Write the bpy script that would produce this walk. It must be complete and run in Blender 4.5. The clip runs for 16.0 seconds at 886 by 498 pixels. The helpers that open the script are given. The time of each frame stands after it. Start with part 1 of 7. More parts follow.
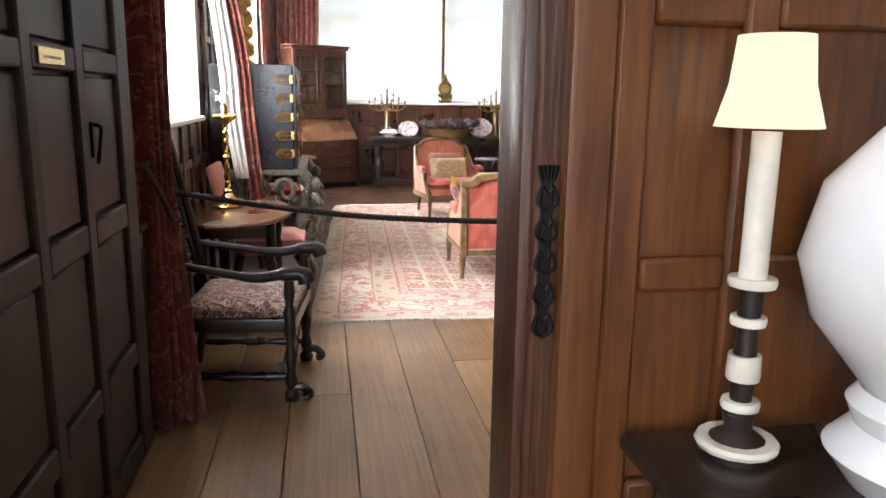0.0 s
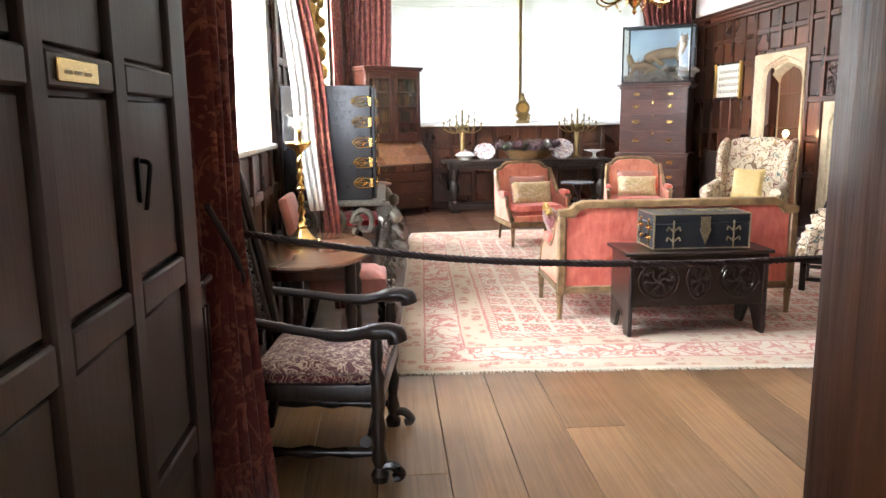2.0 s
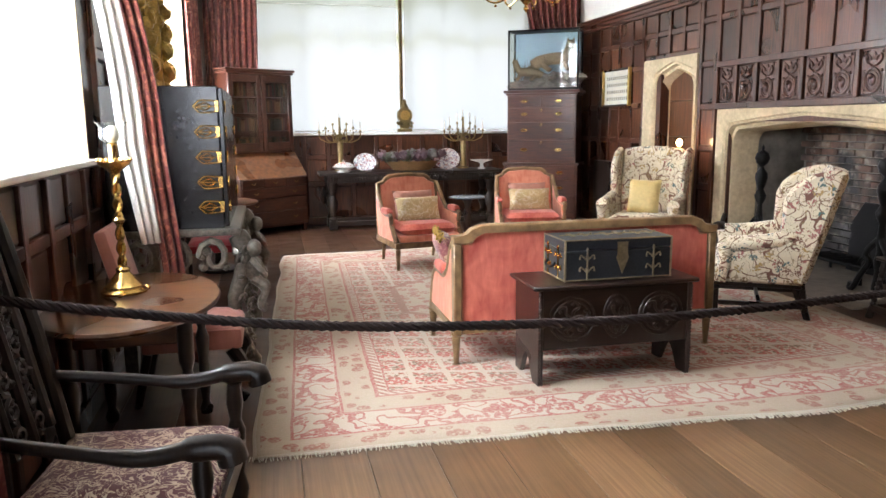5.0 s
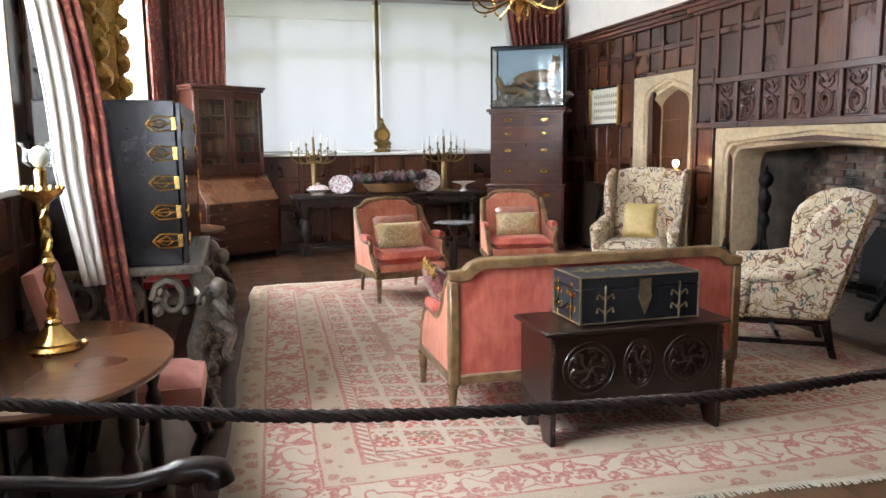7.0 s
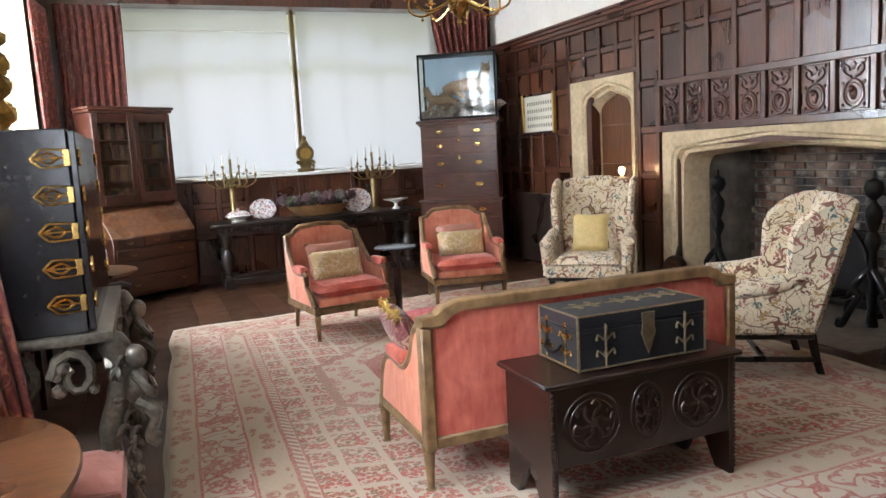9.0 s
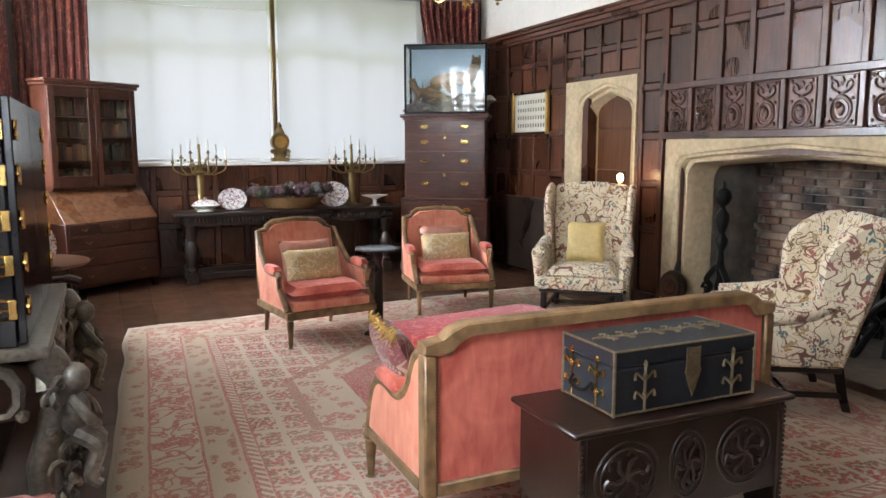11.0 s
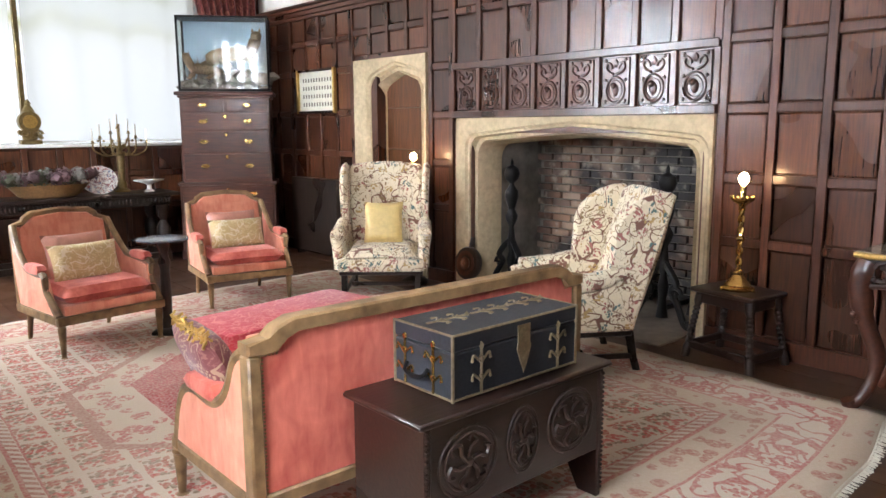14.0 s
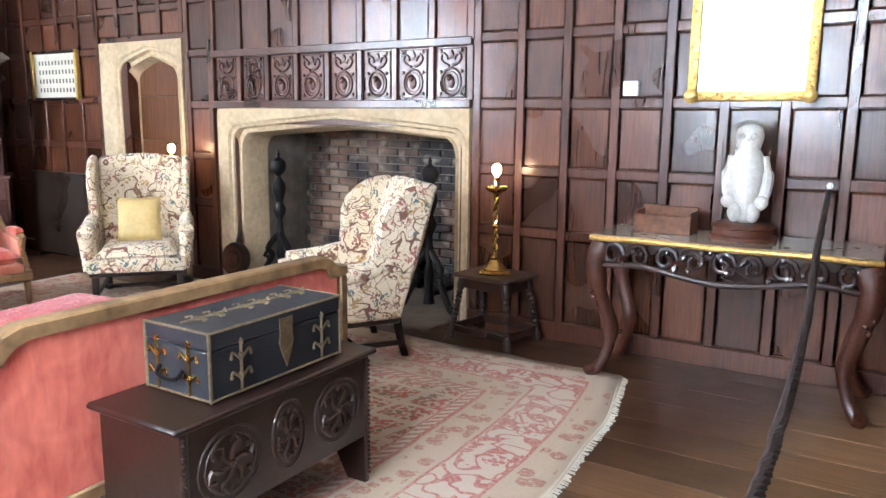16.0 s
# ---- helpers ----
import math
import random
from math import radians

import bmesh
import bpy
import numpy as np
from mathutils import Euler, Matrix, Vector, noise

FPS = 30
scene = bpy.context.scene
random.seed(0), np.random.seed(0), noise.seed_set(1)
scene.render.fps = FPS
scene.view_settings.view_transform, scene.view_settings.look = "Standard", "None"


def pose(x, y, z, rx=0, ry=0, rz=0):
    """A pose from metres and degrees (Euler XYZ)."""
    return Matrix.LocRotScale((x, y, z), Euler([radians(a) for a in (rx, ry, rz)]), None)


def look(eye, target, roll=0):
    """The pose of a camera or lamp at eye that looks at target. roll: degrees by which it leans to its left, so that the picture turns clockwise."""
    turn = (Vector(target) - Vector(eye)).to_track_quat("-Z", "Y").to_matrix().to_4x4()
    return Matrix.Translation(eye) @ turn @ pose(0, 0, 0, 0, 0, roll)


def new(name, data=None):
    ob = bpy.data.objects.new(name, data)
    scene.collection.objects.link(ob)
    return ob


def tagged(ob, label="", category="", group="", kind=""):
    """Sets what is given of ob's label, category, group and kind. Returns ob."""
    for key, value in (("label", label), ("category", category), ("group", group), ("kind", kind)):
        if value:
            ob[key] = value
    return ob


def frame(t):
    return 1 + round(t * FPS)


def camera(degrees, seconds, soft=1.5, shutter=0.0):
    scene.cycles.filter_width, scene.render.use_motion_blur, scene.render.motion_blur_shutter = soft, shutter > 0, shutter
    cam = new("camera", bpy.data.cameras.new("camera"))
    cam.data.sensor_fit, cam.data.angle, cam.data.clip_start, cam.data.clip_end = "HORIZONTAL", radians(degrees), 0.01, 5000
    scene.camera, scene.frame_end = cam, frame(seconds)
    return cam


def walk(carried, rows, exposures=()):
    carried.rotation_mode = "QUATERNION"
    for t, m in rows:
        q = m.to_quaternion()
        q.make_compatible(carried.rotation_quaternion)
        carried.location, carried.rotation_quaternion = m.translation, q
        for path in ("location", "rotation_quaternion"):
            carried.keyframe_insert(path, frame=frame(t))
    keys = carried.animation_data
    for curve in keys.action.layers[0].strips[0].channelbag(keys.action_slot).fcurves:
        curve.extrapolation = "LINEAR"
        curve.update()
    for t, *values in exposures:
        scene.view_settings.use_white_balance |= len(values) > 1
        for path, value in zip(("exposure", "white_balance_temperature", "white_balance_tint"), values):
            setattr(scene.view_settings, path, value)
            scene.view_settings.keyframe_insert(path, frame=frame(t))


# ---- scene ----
cam = camera(61.5, 16.0)
PATH = [
    (0, (-0.093, -0.088, 1.526), (0.22, 1.846, 1.12), 0.8),
    (0.5, (-0.149, 0.008, 1.501), (0.044, 1.962, 1.122), -0.5),
    (1, (-0.179, 0.162, 1.508), (-0.105, 2.125, 1.129), -0.9),
    (1.5, (-0.163, 0.386, 1.511), (-0.09, 2.353, 1.159), -0.8),
    (2, (-0.203, 0.584, 1.519), (-0.064, 2.548, 1.167), -0.6),
    (2.5, (-0.239, 0.803, 1.51), (0.018, 2.755, 1.161), -2.0),
    (3, (-0.244, 0.953, 1.498), (0.106, 2.886, 1.121), -1.8),
    (3.5, (-0.19, 1.131, 1.512), (0.177, 3.06, 1.133), -1.2),
    (4, (-0.113, 1.272, 1.526), (0.256, 3.205, 1.171), -0.3),
    (4.5, (-0.075, 1.388, 1.523), (0.336, 3.315, 1.178), -0.3),
    (7, (-0.033, 2.134, 1.522), (0.487, 4.044, 1.238), -0.6),
    (7.5, (-0.034, 2.283, 1.536), (0.537, 4.178, 1.245), -0.6),
    (8, (-0.052, 2.451, 1.581), (0.585, 4.327, 1.311), -2.1),
    (10.5, (-0.066, 3.261, 1.569), (0.75, 5.068, 1.308), -1.4),
    (11, (-0.029, 3.369, 1.569), (0.784, 5.176, 1.297), -0.1),
    (11.5, (0.017, 3.45, 1.559), (0.827, 5.259, 1.29), 0.4),
    (12, (-0.011, 3.557, 1.558), (0.979, 5.273, 1.281), -1.0),
    (12.5, (-0.082, 3.607, 1.567), (1.043, 5.233, 1.263), -0.6),
    (13, (-0.103, 3.624, 1.565), (1.094, 5.195, 1.252), -0.2),
    (13.5, (-0.102, 3.621, 1.562), (1.148, 5.15, 1.243), -0.2),
    (14, (-0.082, 3.613, 1.56), (1.22, 5.096, 1.235), -0.3),
    (14.5, (-0.063, 3.587, 1.568), (1.31, 5.002, 1.235), -0.7),
    (15, (-0.045, 3.587, 1.554), (1.448, 4.875, 1.219), -0.3),
    (15.5, (-0.04, 3.577, 1.552), (1.545, 4.749, 1.213), -0.2),
    (16, (-0.036, 3.567, 1.547), (1.645, 4.596, 1.207), 0.6),
]
EXPOSURES = [(0.0, 0.15, 6300, 15), (1.0, 0.5, 6300, 15), (2.0, 0.45, 6300, 15), (4.5, 0.05, 6300, 14), (7.0, -0.4, 6300, 14), (11.0, -0.46, 6300, 14), (12.5, -0.32, 6300, 14), (14.5, 0.03, 6200, 15), (16.0, 0.25, 5900, 15)]
walk(cam, [(t, look(eye, target, roll)) for t, eye, target, roll in PATH], EXPOSURES)

# ---- light ----
world = bpy.data.worlds.new("sky")
scene.world = world
world.use_nodes = True
wn = world.node_tree.nodes
sky = wn.new("ShaderNodeTexSky")
sky.sky_type, sky.sun_disc = "NISHITA", False
sky.sun_elevation, sky.sun_rotation = radians(45), radians(150)
wn["Background"].inputs[1].default_value = 0.08
world.node_tree.links.new(sky.outputs[0], wn["Background"].inputs[0])
# The last value powers an added, unseen fill sheet in the lobby.
LEFT_GLOW, FAR_GLOW, LOBBY_FILL = 68.0, 1.3, 26.0


# ---- materials ----
class Nodes:
    """A node material under construction: each method adds a node and returns its output."""

    def __init__(self, name):
        self.mat = bpy.data.materials.new(name)
        self.mat.use_nodes = True
        self.tree = self.mat.node_tree
        self.bsdf = self.tree.nodes["Principled BSDF"]
        self.out = self.tree.nodes["Material Output"]

    def add(self, kind, **sockets):
        node = self.tree.nodes.new(kind)
        for key, value in sockets.items():
            self.put(node.inputs[key.replace("_", " ")], value)
        return node

    def put(self, socket, value):
        if isinstance(value, bpy.types.NodeSocket):
            self.tree.links.new(value, socket)
        elif isinstance(value, (tuple, list)) and len(value) == 3 and socket.type == "RGBA":
            socket.default_value = (*value, 1)
        else:
            socket.default_value = value

    def coords(self, scale=(1, 1, 1), which="Object", rot=(0, 0, 0)):
        tc = self.add("ShaderNodeTexCoord")
        mp = self.add("ShaderNodeMapping", Vector=tc.outputs[which], Scale=scale, Rotation=rot)
        return mp.outputs[0]

    def noise(self, vec, scale, detail=4.0, distort=0.0):
        return self.add("ShaderNodeTexNoise", Vector=vec, Scale=scale, Detail=detail, Distortion=distort).outputs[0]

    def voronoi(self, vec, scale, feature="F1"):
        node = self.add("ShaderNodeTexVoronoi", Vector=vec, Scale=scale)
        node.feature = feature
        return node

    def wave(self, vec, scale, distort=2.0, detail=2.0, kind="BANDS"):
        node = self.add("ShaderNodeTexWave", Vector=vec, Scale=scale, Distortion=distort, Detail=detail)
        node.wave_type = kind
        return node.outputs[1]

    def math(self, op, a, b=0.0, c=0.0):
        node = self.add("ShaderNodeMath")
        node.operation = op
        for i, v in enumerate((a, b, c)):
            self.put(node.inputs[i], v)
        return node.outputs[0]

    def mix(self, fac, a, b, blend="MIX"):
        node = self.add("ShaderNodeMix")
        node.data_type, node.blend_type = "RGBA", blend
        self.put(node.inputs[0], fac)
        self.put(node.inputs[6], a)
        self.put(node.inputs[7], b)
        return node.outputs[2]

    def ramp(self, fac, *stops, step=False):
        node = self.add("ShaderNodeValToRGB", Fac=fac)
        r = node.color_ramp
        r.interpolation = "CONSTANT" if step else "LINEAR"
        while len(r.elements) < len(stops):
            r.elements.new(0.5)
        for e, (p, c) in zip(r.elements, stops):
            e.position = p
            e.color = (*c, 1) if isinstance(c, tuple) else (c, c, c, 1)
        return node.outputs[0]

    def rnd(self):
        return self.add("ShaderNodeObjectInfo").outputs["Random"]

    def done(self, color, rough=0.5, metal=0.0, bump=None, strength=0.3, dist=0.01, **more):
        self.put(self.bsdf.inputs["Base Color"], color)
        self.put(self.bsdf.inputs["Roughness"], rough)
        self.put(self.bsdf.inputs["Metallic"], metal)
        for key, value in more.items():
            self.put(self.bsdf.inputs[key.replace("_", " ")], value)
        if bump is not None:
            b = self.add("ShaderNodeBump", Height=bump, Strength=strength, Distance=dist)
            self.put(self.bsdf.inputs["Normal"], b.outputs[0])
        return self.mat


def wood(name, dark, light, grain=(18, 18, 1.2), rough=(0.3, 0.55), vary=0.25, bump=0.25, coat=0.0, blotch=0.45):
    """Grained wood; grain is stretched along the axis with the small number."""
    n = Nodes(name)
    off = n.add("ShaderNodeVectorMath")
    tc = n.add("ShaderNodeTexCoord")
    n.put(off.inputs[0], tc.outputs["Object"])
    rv = n.rnd()
    comb = n.add("ShaderNodeCombineXYZ", X=n.math("MULTIPLY", rv, 17.0), Y=n.math("MULTIPLY", rv, 7.0), Z=n.math("MULTIPLY", rv, 31.0))
    n.put(off.inputs[1], comb.outputs[0])
    mp = n.add("ShaderNodeMapping", Vector=off.outputs[0], Scale=grain)
    g = n.noise(mp.outputs[0], 4.0, 5.0)
    blot = n.noise(off.outputs[0], 2.0, 1.0)
    f = n.math("ADD", n.math("MULTIPLY", g, 0.75), n.math("MULTIPLY", blot, blotch))
    lo = 0.375 + blotch * 0.5
    col = n.ramp(f, (lo - 0.2, dark), (lo + 0.2, light))
    tone = n.math("ADD", n.math("MULTIPLY", rv, vary * 2), 1 - vary)
    col = n.mix(1.0, col, n.add("ShaderNodeCombineColor", Red=tone, Green=tone, Blue=tone).outputs[0], "MULTIPLY")
    r = n.ramp(blot, (0.3, rough[0]), (0.7, rough[1]))
    return n.done(col, r, bump=g, strength=bump, dist=0.003, Coat_Weight=coat, Coat_Roughness=0.2)


def plain(name, color, rough=0.5, metal=0.0, grain=30.0, vary=0.15, bump=0.15, **more):
    n = Nodes(name)
    v = n.coords()
    big, fine = n.noise(v, 2.5, 3.0), n.noise(v, grain, 5.0)
    f = n.math("ADD", n.math("MULTIPLY", big, 0.5), n.math("MULTIPLY", fine, 0.5))
    col = n.ramp(f, (0.3, tuple(c * (1 - vary * 1.6) for c in color)), (0.7, tuple(min(1, c * (1 + vary)) for c in color)))
    r = n.math("ADD", n.math("MULTIPLY", fine, 0.2), max(rough - 0.1, 0.02))
    return n.done(col, r, metal, bump=fine, strength=bump, dist=0.004, **more)


def glow(name, color, power):
    n = Nodes(name)
    e = n.add("ShaderNodeEmission", Color=color, Strength=power)
    n.put(n.out.inputs[0], e.outputs[0])
    return n.mat


def pattern_cloth(name, ground, inks, scale, rough=0.85, swirl=0.5, stem_width=1.0):
    """Cloth with scrolling stems and scattered flowers in several inks."""
    n = Nodes(name)
    v = n.coords()
    warp = n.add("ShaderNodeVectorMath", )
    nz = n.add("ShaderNodeTexNoise", Vector=v, Scale=scale * 0.5, Detail=1.0)
    warp.operation = "MULTIPLY_ADD"
    n.put(warp.inputs[0], nz.outputs[1])
    n.put(warp.inputs[1], (swirl / scale * 3,) * 3)
    n.put(warp.inputs[2], v)
    w = warp.outputs[0]
    stem = n.math("ABSOLUTE", n.math("SUBTRACT", n.noise(w, scale * 0.75, 0.6, 0.4), 0.5))
    leafy = n.math("ABSOLUTE", n.math("SUBTRACT", n.noise(w, scale * 1.6, 0.5, 0.6), 0.52))
    flower = n.voronoi(w, scale * 1.0)
    petal = n.voronoi(w, scale * 4.0)
    col = n.mix(n.ramp(n.noise(v, scale * 6, 2.0), (0.4, 0.0), (0.6, 0.35)), ground, tuple(c * 0.82 for c in ground))
    col = n.mix(n.ramp(leafy, (0.0, 0.8), (0.018 * stem_width, 0.8), (0.026 * stem_width, 0.0)), col, inks[-1])
    col = n.mix(n.ramp(stem, (0.0, 1.0), (0.02 * stem_width, 1.0), (0.027 * stem_width, 0.0)), col, inks[0])
    spots = n.math("MULTIPLY", n.ramp(flower.outputs["Distance"], (0.0, 1.0), (0.46, 1.0), (0.5, 0.0)),
                   n.ramp(petal.outputs["Distance"], (0.0, 1.0), (0.42, 1.0), (0.5, 0.0)))
    pick = n.ramp(n.math("FRACT", n.math("MULTIPLY", n.add("ShaderNodeSeparateColor", Color=flower.outputs["Color"]).outputs[0], 3.7)),
                  *[(i / len(inks), c) for i, c in enumerate(inks)], step=True)
    col = n.mix(spots, col, pick)
    return n.done(col, rough, bump=n.noise(v, 400.0, 2.0), strength=0.2, dist=0.002, Sheen_Weight=0.2)


def velvet(name, dark, light, rough=0.8):
    n = Nodes(name)
    v = n.coords()
    worn = n.noise(v, 5.0, 5.0, 0.8)
    streak = n.noise(n.coords((9, 9, 2.5)), 3.0, 5.0, 0.5)
    col = n.ramp(n.math("ADD", n.math("MULTIPLY", worn, 0.6), n.math("MULTIPLY", streak, 0.4)), (0.3, dark), (0.72, light))
    return n.done(col, rough, bump=n.noise(v, 250.0, 2.0), strength=0.15, dist=0.002, Sheen_Weight=0.25, Sheen_Roughness=0.4)


OAK = wood("panelling_oak", (0.024, 0.0075, 0.0035), (0.115, 0.038, 0.015), rough=(0.24, 0.42), vary=0.5, bump=0.2, coat=0.45)
OAK_RAIL = wood("rail_oak", (0.03, 0.009, 0.0045), (0.105, 0.034, 0.015), rough=(0.25, 0.45), vary=0.25, coat=0.6)
OAK_DOOR = wood("door_oak", (0.01, 0.006, 0.005), (0.036, 0.018, 0.012), rough=(0.35, 0.55), vary=0.2, bump=0.3)
OAK_POST = wood("post_oak", (0.022, 0.008, 0.004), (0.105, 0.038, 0.017), rough=(0.3, 0.55), vary=0.2, bump=0.8, coat=0.15)
OAK_WARM = wood("warm_oak", (0.055, 0.017, 0.0045), (0.16, 0.055, 0.0125), rough=(0.3, 0.5), vary=0.15)
def floor_wood():
    """Wide scuffed oak boards: pale near the doorway, dark further in and to the right."""
    n = Nodes("floor_oak")
    tc = n.add("ShaderNodeTexCoord").outputs["Object"]
    rv = n.rnd()
    off = n.add("ShaderNodeVectorMath")
    n.put(off.inputs[0], tc)
    n.put(off.inputs[1], n.add("ShaderNodeCombineXYZ", X=n.math("MULTIPLY", rv, 17.0), Y=n.math("MULTIPLY", rv, 7.0)).outputs[0])
    grain = n.noise(n.add("ShaderNodeMapping", Vector=off.outputs[0], Scale=(60, 1.4, 60)).outputs[0], 1.0, 5.0, 0.6)
    blot = n.noise(off.outputs[0], 1.6, 3.0)
    f = n.math("ADD", n.math("MULTIPLY", grain, 0.6), n.math("MULTIPLY", blot, 0.4))
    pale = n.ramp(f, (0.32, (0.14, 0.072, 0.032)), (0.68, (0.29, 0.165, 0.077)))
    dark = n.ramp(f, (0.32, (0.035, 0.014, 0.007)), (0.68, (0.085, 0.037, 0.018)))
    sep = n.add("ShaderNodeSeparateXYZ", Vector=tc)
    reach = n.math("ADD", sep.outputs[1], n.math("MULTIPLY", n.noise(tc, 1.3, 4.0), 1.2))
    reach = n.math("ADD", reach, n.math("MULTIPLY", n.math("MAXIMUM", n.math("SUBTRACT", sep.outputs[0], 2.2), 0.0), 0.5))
    far_dark = n.ramp(n.math("MULTIPLY", reach, 0.1), (0.49, 0.0), (0.59, 1.0))
    col = n.mix(far_dark, pale, dark)
    tone = n.math("ADD", n.math("MULTIPLY", rv, 0.5), 0.75)
    col = n.mix(1.0, col, n.add("ShaderNodeCombineColor", Red=tone, Green=tone, Blue=tone).outputs[0], "MULTIPLY")
    scuff = n.ramp(n.noise(tc, 3.5, 5.0, 0.5), (0.35, 0.3), (0.7, 0.42))
    return n.done(col, scuff, bump=grain, strength=0.06, dist=0.002)


FLOORING = floor_wood()
CARVED = wood("carved_black_oak", (0.006, 0.004, 0.003), (0.03, 0.017, 0.011), rough=(0.25, 0.45), vary=0.2)
CHEST_WOOD = wood("chest_oak", (0.006, 0.003, 0.0022), (0.026, 0.0095, 0.0055), grain=(1.2, 18, 18), rough=(0.25, 0.42), vary=0.15, coat=0.3)
MAHOGANY = wood("mahogany", (0.024, 0.006, 0.0035), (0.09, 0.027, 0.013), grain=(1.5, 14, 14), rough=(0.3, 0.45), vary=0.25, bump=0.08, coat=0.4)
WALNUT = wood("walnut", (0.03, 0.011, 0.005), (0.15, 0.058, 0.022), grain=(2, 9, 9), rough=(0.2, 0.34), vary=0.2, bump=0.06, coat=0.5, blotch=0.8)
BURR = wood("burr_walnut", (0.06, 0.02, 0.008), (0.21, 0.08, 0.028), grain=(4, 6, 6), rough=(0.24, 0.38), vary=0.15, bump=0.05, coat=0.3)
GILT_WOOD = wood("worn_gilt_wood", (0.11, 0.06, 0.025), (0.36, 0.22, 0.1), grain=(3, 3, 3), rough=(0.4, 0.6), vary=0.1)
STONE = plain("limestone", (0.52, 0.41, 0.25), 0.85, grain=22.0, vary=0.22, bump=0.35)
SOOT = plain("sooty_render", (0.2, 0.18, 0.15), 0.9, grain=9.0, vary=0.4, bump=0.4)
HEARTH = plain("hearth_stone", (0.16, 0.13, 0.1), 0.8, grain=12.0, vary=0.3)
PLASTER = plain("cream_plaster", (0.78, 0.74, 0.66), 0.9, grain=14.0, vary=0.04)
WHITE_PAINT = plain("white_paint", (0.8, 0.79, 0.75), 0.5, grain=14.0, vary=0.04)
IRON = plain("black_iron", (0.012, 0.011, 0.011), 0.45, 0.6, grain=50.0, vary=0.3, bump=0.3)
LACQUER = plain("black_lacquer", (0.012, 0.011, 0.012), 0.16, grain=40.0, vary=0.4, bump=0.03)
BRASS = plain("aged_brass", (0.72, 0.48, 0.16), 0.22, 1.0, grain=60.0, vary=0.2, bump=0.1)
DULL_BRASS = plain("dull_brass", (0.3, 0.22, 0.1), 0.42, 1.0, grain=60.0, vary=0.3, bump=0.2)
TRIM_BRASS = plain("trunk_brass", (0.42, 0.35, 0.22), 0.4, 0.9, grain=60.0, vary=0.35, bump=0.2)
GILT = plain("gilding", (0.62, 0.4, 0.12), 0.4, 0.85, grain=50.0, vary=0.3, bump=0.4)
SILVERED = plain("silvered_carving", (0.2, 0.18, 0.145), 0.36, 0.5, grain=45.0, vary=0.4, bump=0.4)
LEAD = plain("dark_leather", (0.022, 0.026, 0.032), 0.42, grain=70.0, vary=0.35, bump=0.3)
CERAMIC = plain("white_china", (0.75, 0.73, 0.7), 0.18, grain=10.0, vary=0.05, bump=0.02)
DRAB_STONE = plain("slate_top", (0.1, 0.11, 0.13), 0.2, grain=30.0, vary=0.3)
BASKET = plain("wooden_bowl", (0.24, 0.13, 0.05), 0.6, grain=40.0, vary=0.3)
ROPE_FIBRE = plain("rope_fibre", (0.035, 0.02, 0.016), 0.85, grain=180.0, vary=0.5, bump=0.6)
WAX = plain("candle_wax", (0.7, 0.66, 0.55), 0.5)
PARCHMENT = plain("parchment", (0.6, 0.56, 0.45), 0.7, grain=20.0, vary=0.08)
INK = plain("faded_ink", (0.12, 0.1, 0.08), 0.8)
PINK = velvet("pink_upholstery", (0.36, 0.13, 0.1), (0.52, 0.22, 0.17))
CORAL = velvet("coral_velvet", (0.44, 0.065, 0.042), (0.78, 0.23, 0.16))
CORAL_PALE = velvet("faded_coral_velvet", (0.56, 0.15, 0.085), (0.8, 0.36, 0.23))
RED_SEAT = velvet("red_velvet", (0.3, 0.015, 0.02), (0.5, 0.04, 0.05))
ROSE_SATIN = plain("rose_satin", (0.45, 0.2, 0.14), 0.4, grain=20.0, vary=0.15)
GOLD_SATIN = plain("gold_satin", (0.62, 0.46, 0.18), 0.45, grain=30.0, vary=0.12)
CREWEL = pattern_cloth("crewelwork", (0.73, 0.63, 0.45), [(0.19, 0.085, 0.055), (0.42, 0.27, 0.1), (0.1, 0.15, 0.14), (0.36, 0.13, 0.11), (0.24, 0.15, 0.07)], 12.0, stem_width=0.85)
CURTAIN = pattern_cloth("curtain_damask", (0.13, 0.02, 0.013), [(0.27, 0.085, 0.05), (0.2, 0.05, 0.03)], 9.0)
DAMASK_RED = pattern_cloth("red_damask", (0.5, 0.035, 0.05), [(0.6, 0.14, 0.12), (0.55, 0.1, 0.1)], 14.0)
TAPESTRY = pattern_cloth("tapestry_seat", (0.1, 0.018, 0.02), [(0.5, 0.36, 0.25), (0.42, 0.28, 0.2), (0.5, 0.36, 0.25)], 22.0, swirl=1.0)
GOLD_BROCADE = pattern_cloth("gold_brocade", (0.5, 0.36, 0.16), [(0.66, 0.55, 0.36), (0.6, 0.46, 0.24)], 16.0, 0.6)
PLUM_BROCADE = pattern_cloth("plum_brocade", (0.19, 0.05, 0.05), [(0.4, 0.25, 0.16), (0.3, 0.12, 0.1)], 18.0)
CHINA_PAINTED = pattern_cloth("painted_china", (0.74, 0.72, 0.68), [(0.3, 0.07, 0.06), (0.2, 0.1, 0.14), (0.12, 0.14, 0.25)], 22.0, 0.2)
FUR = plain("tawny_fur", (0.28, 0.2, 0.12), 0.9, grain=70.0, vary=0.4, bump=0.5)
FEATHER = plain("white_feathers", (0.7, 0.68, 0.63), 0.85, grain=60.0, vary=0.18, bump=0.5)
ROCK = plain("grey_rockwork", (0.22, 0.2, 0.17), 0.9, grain=14.0, vary=0.4, bump=0.6)
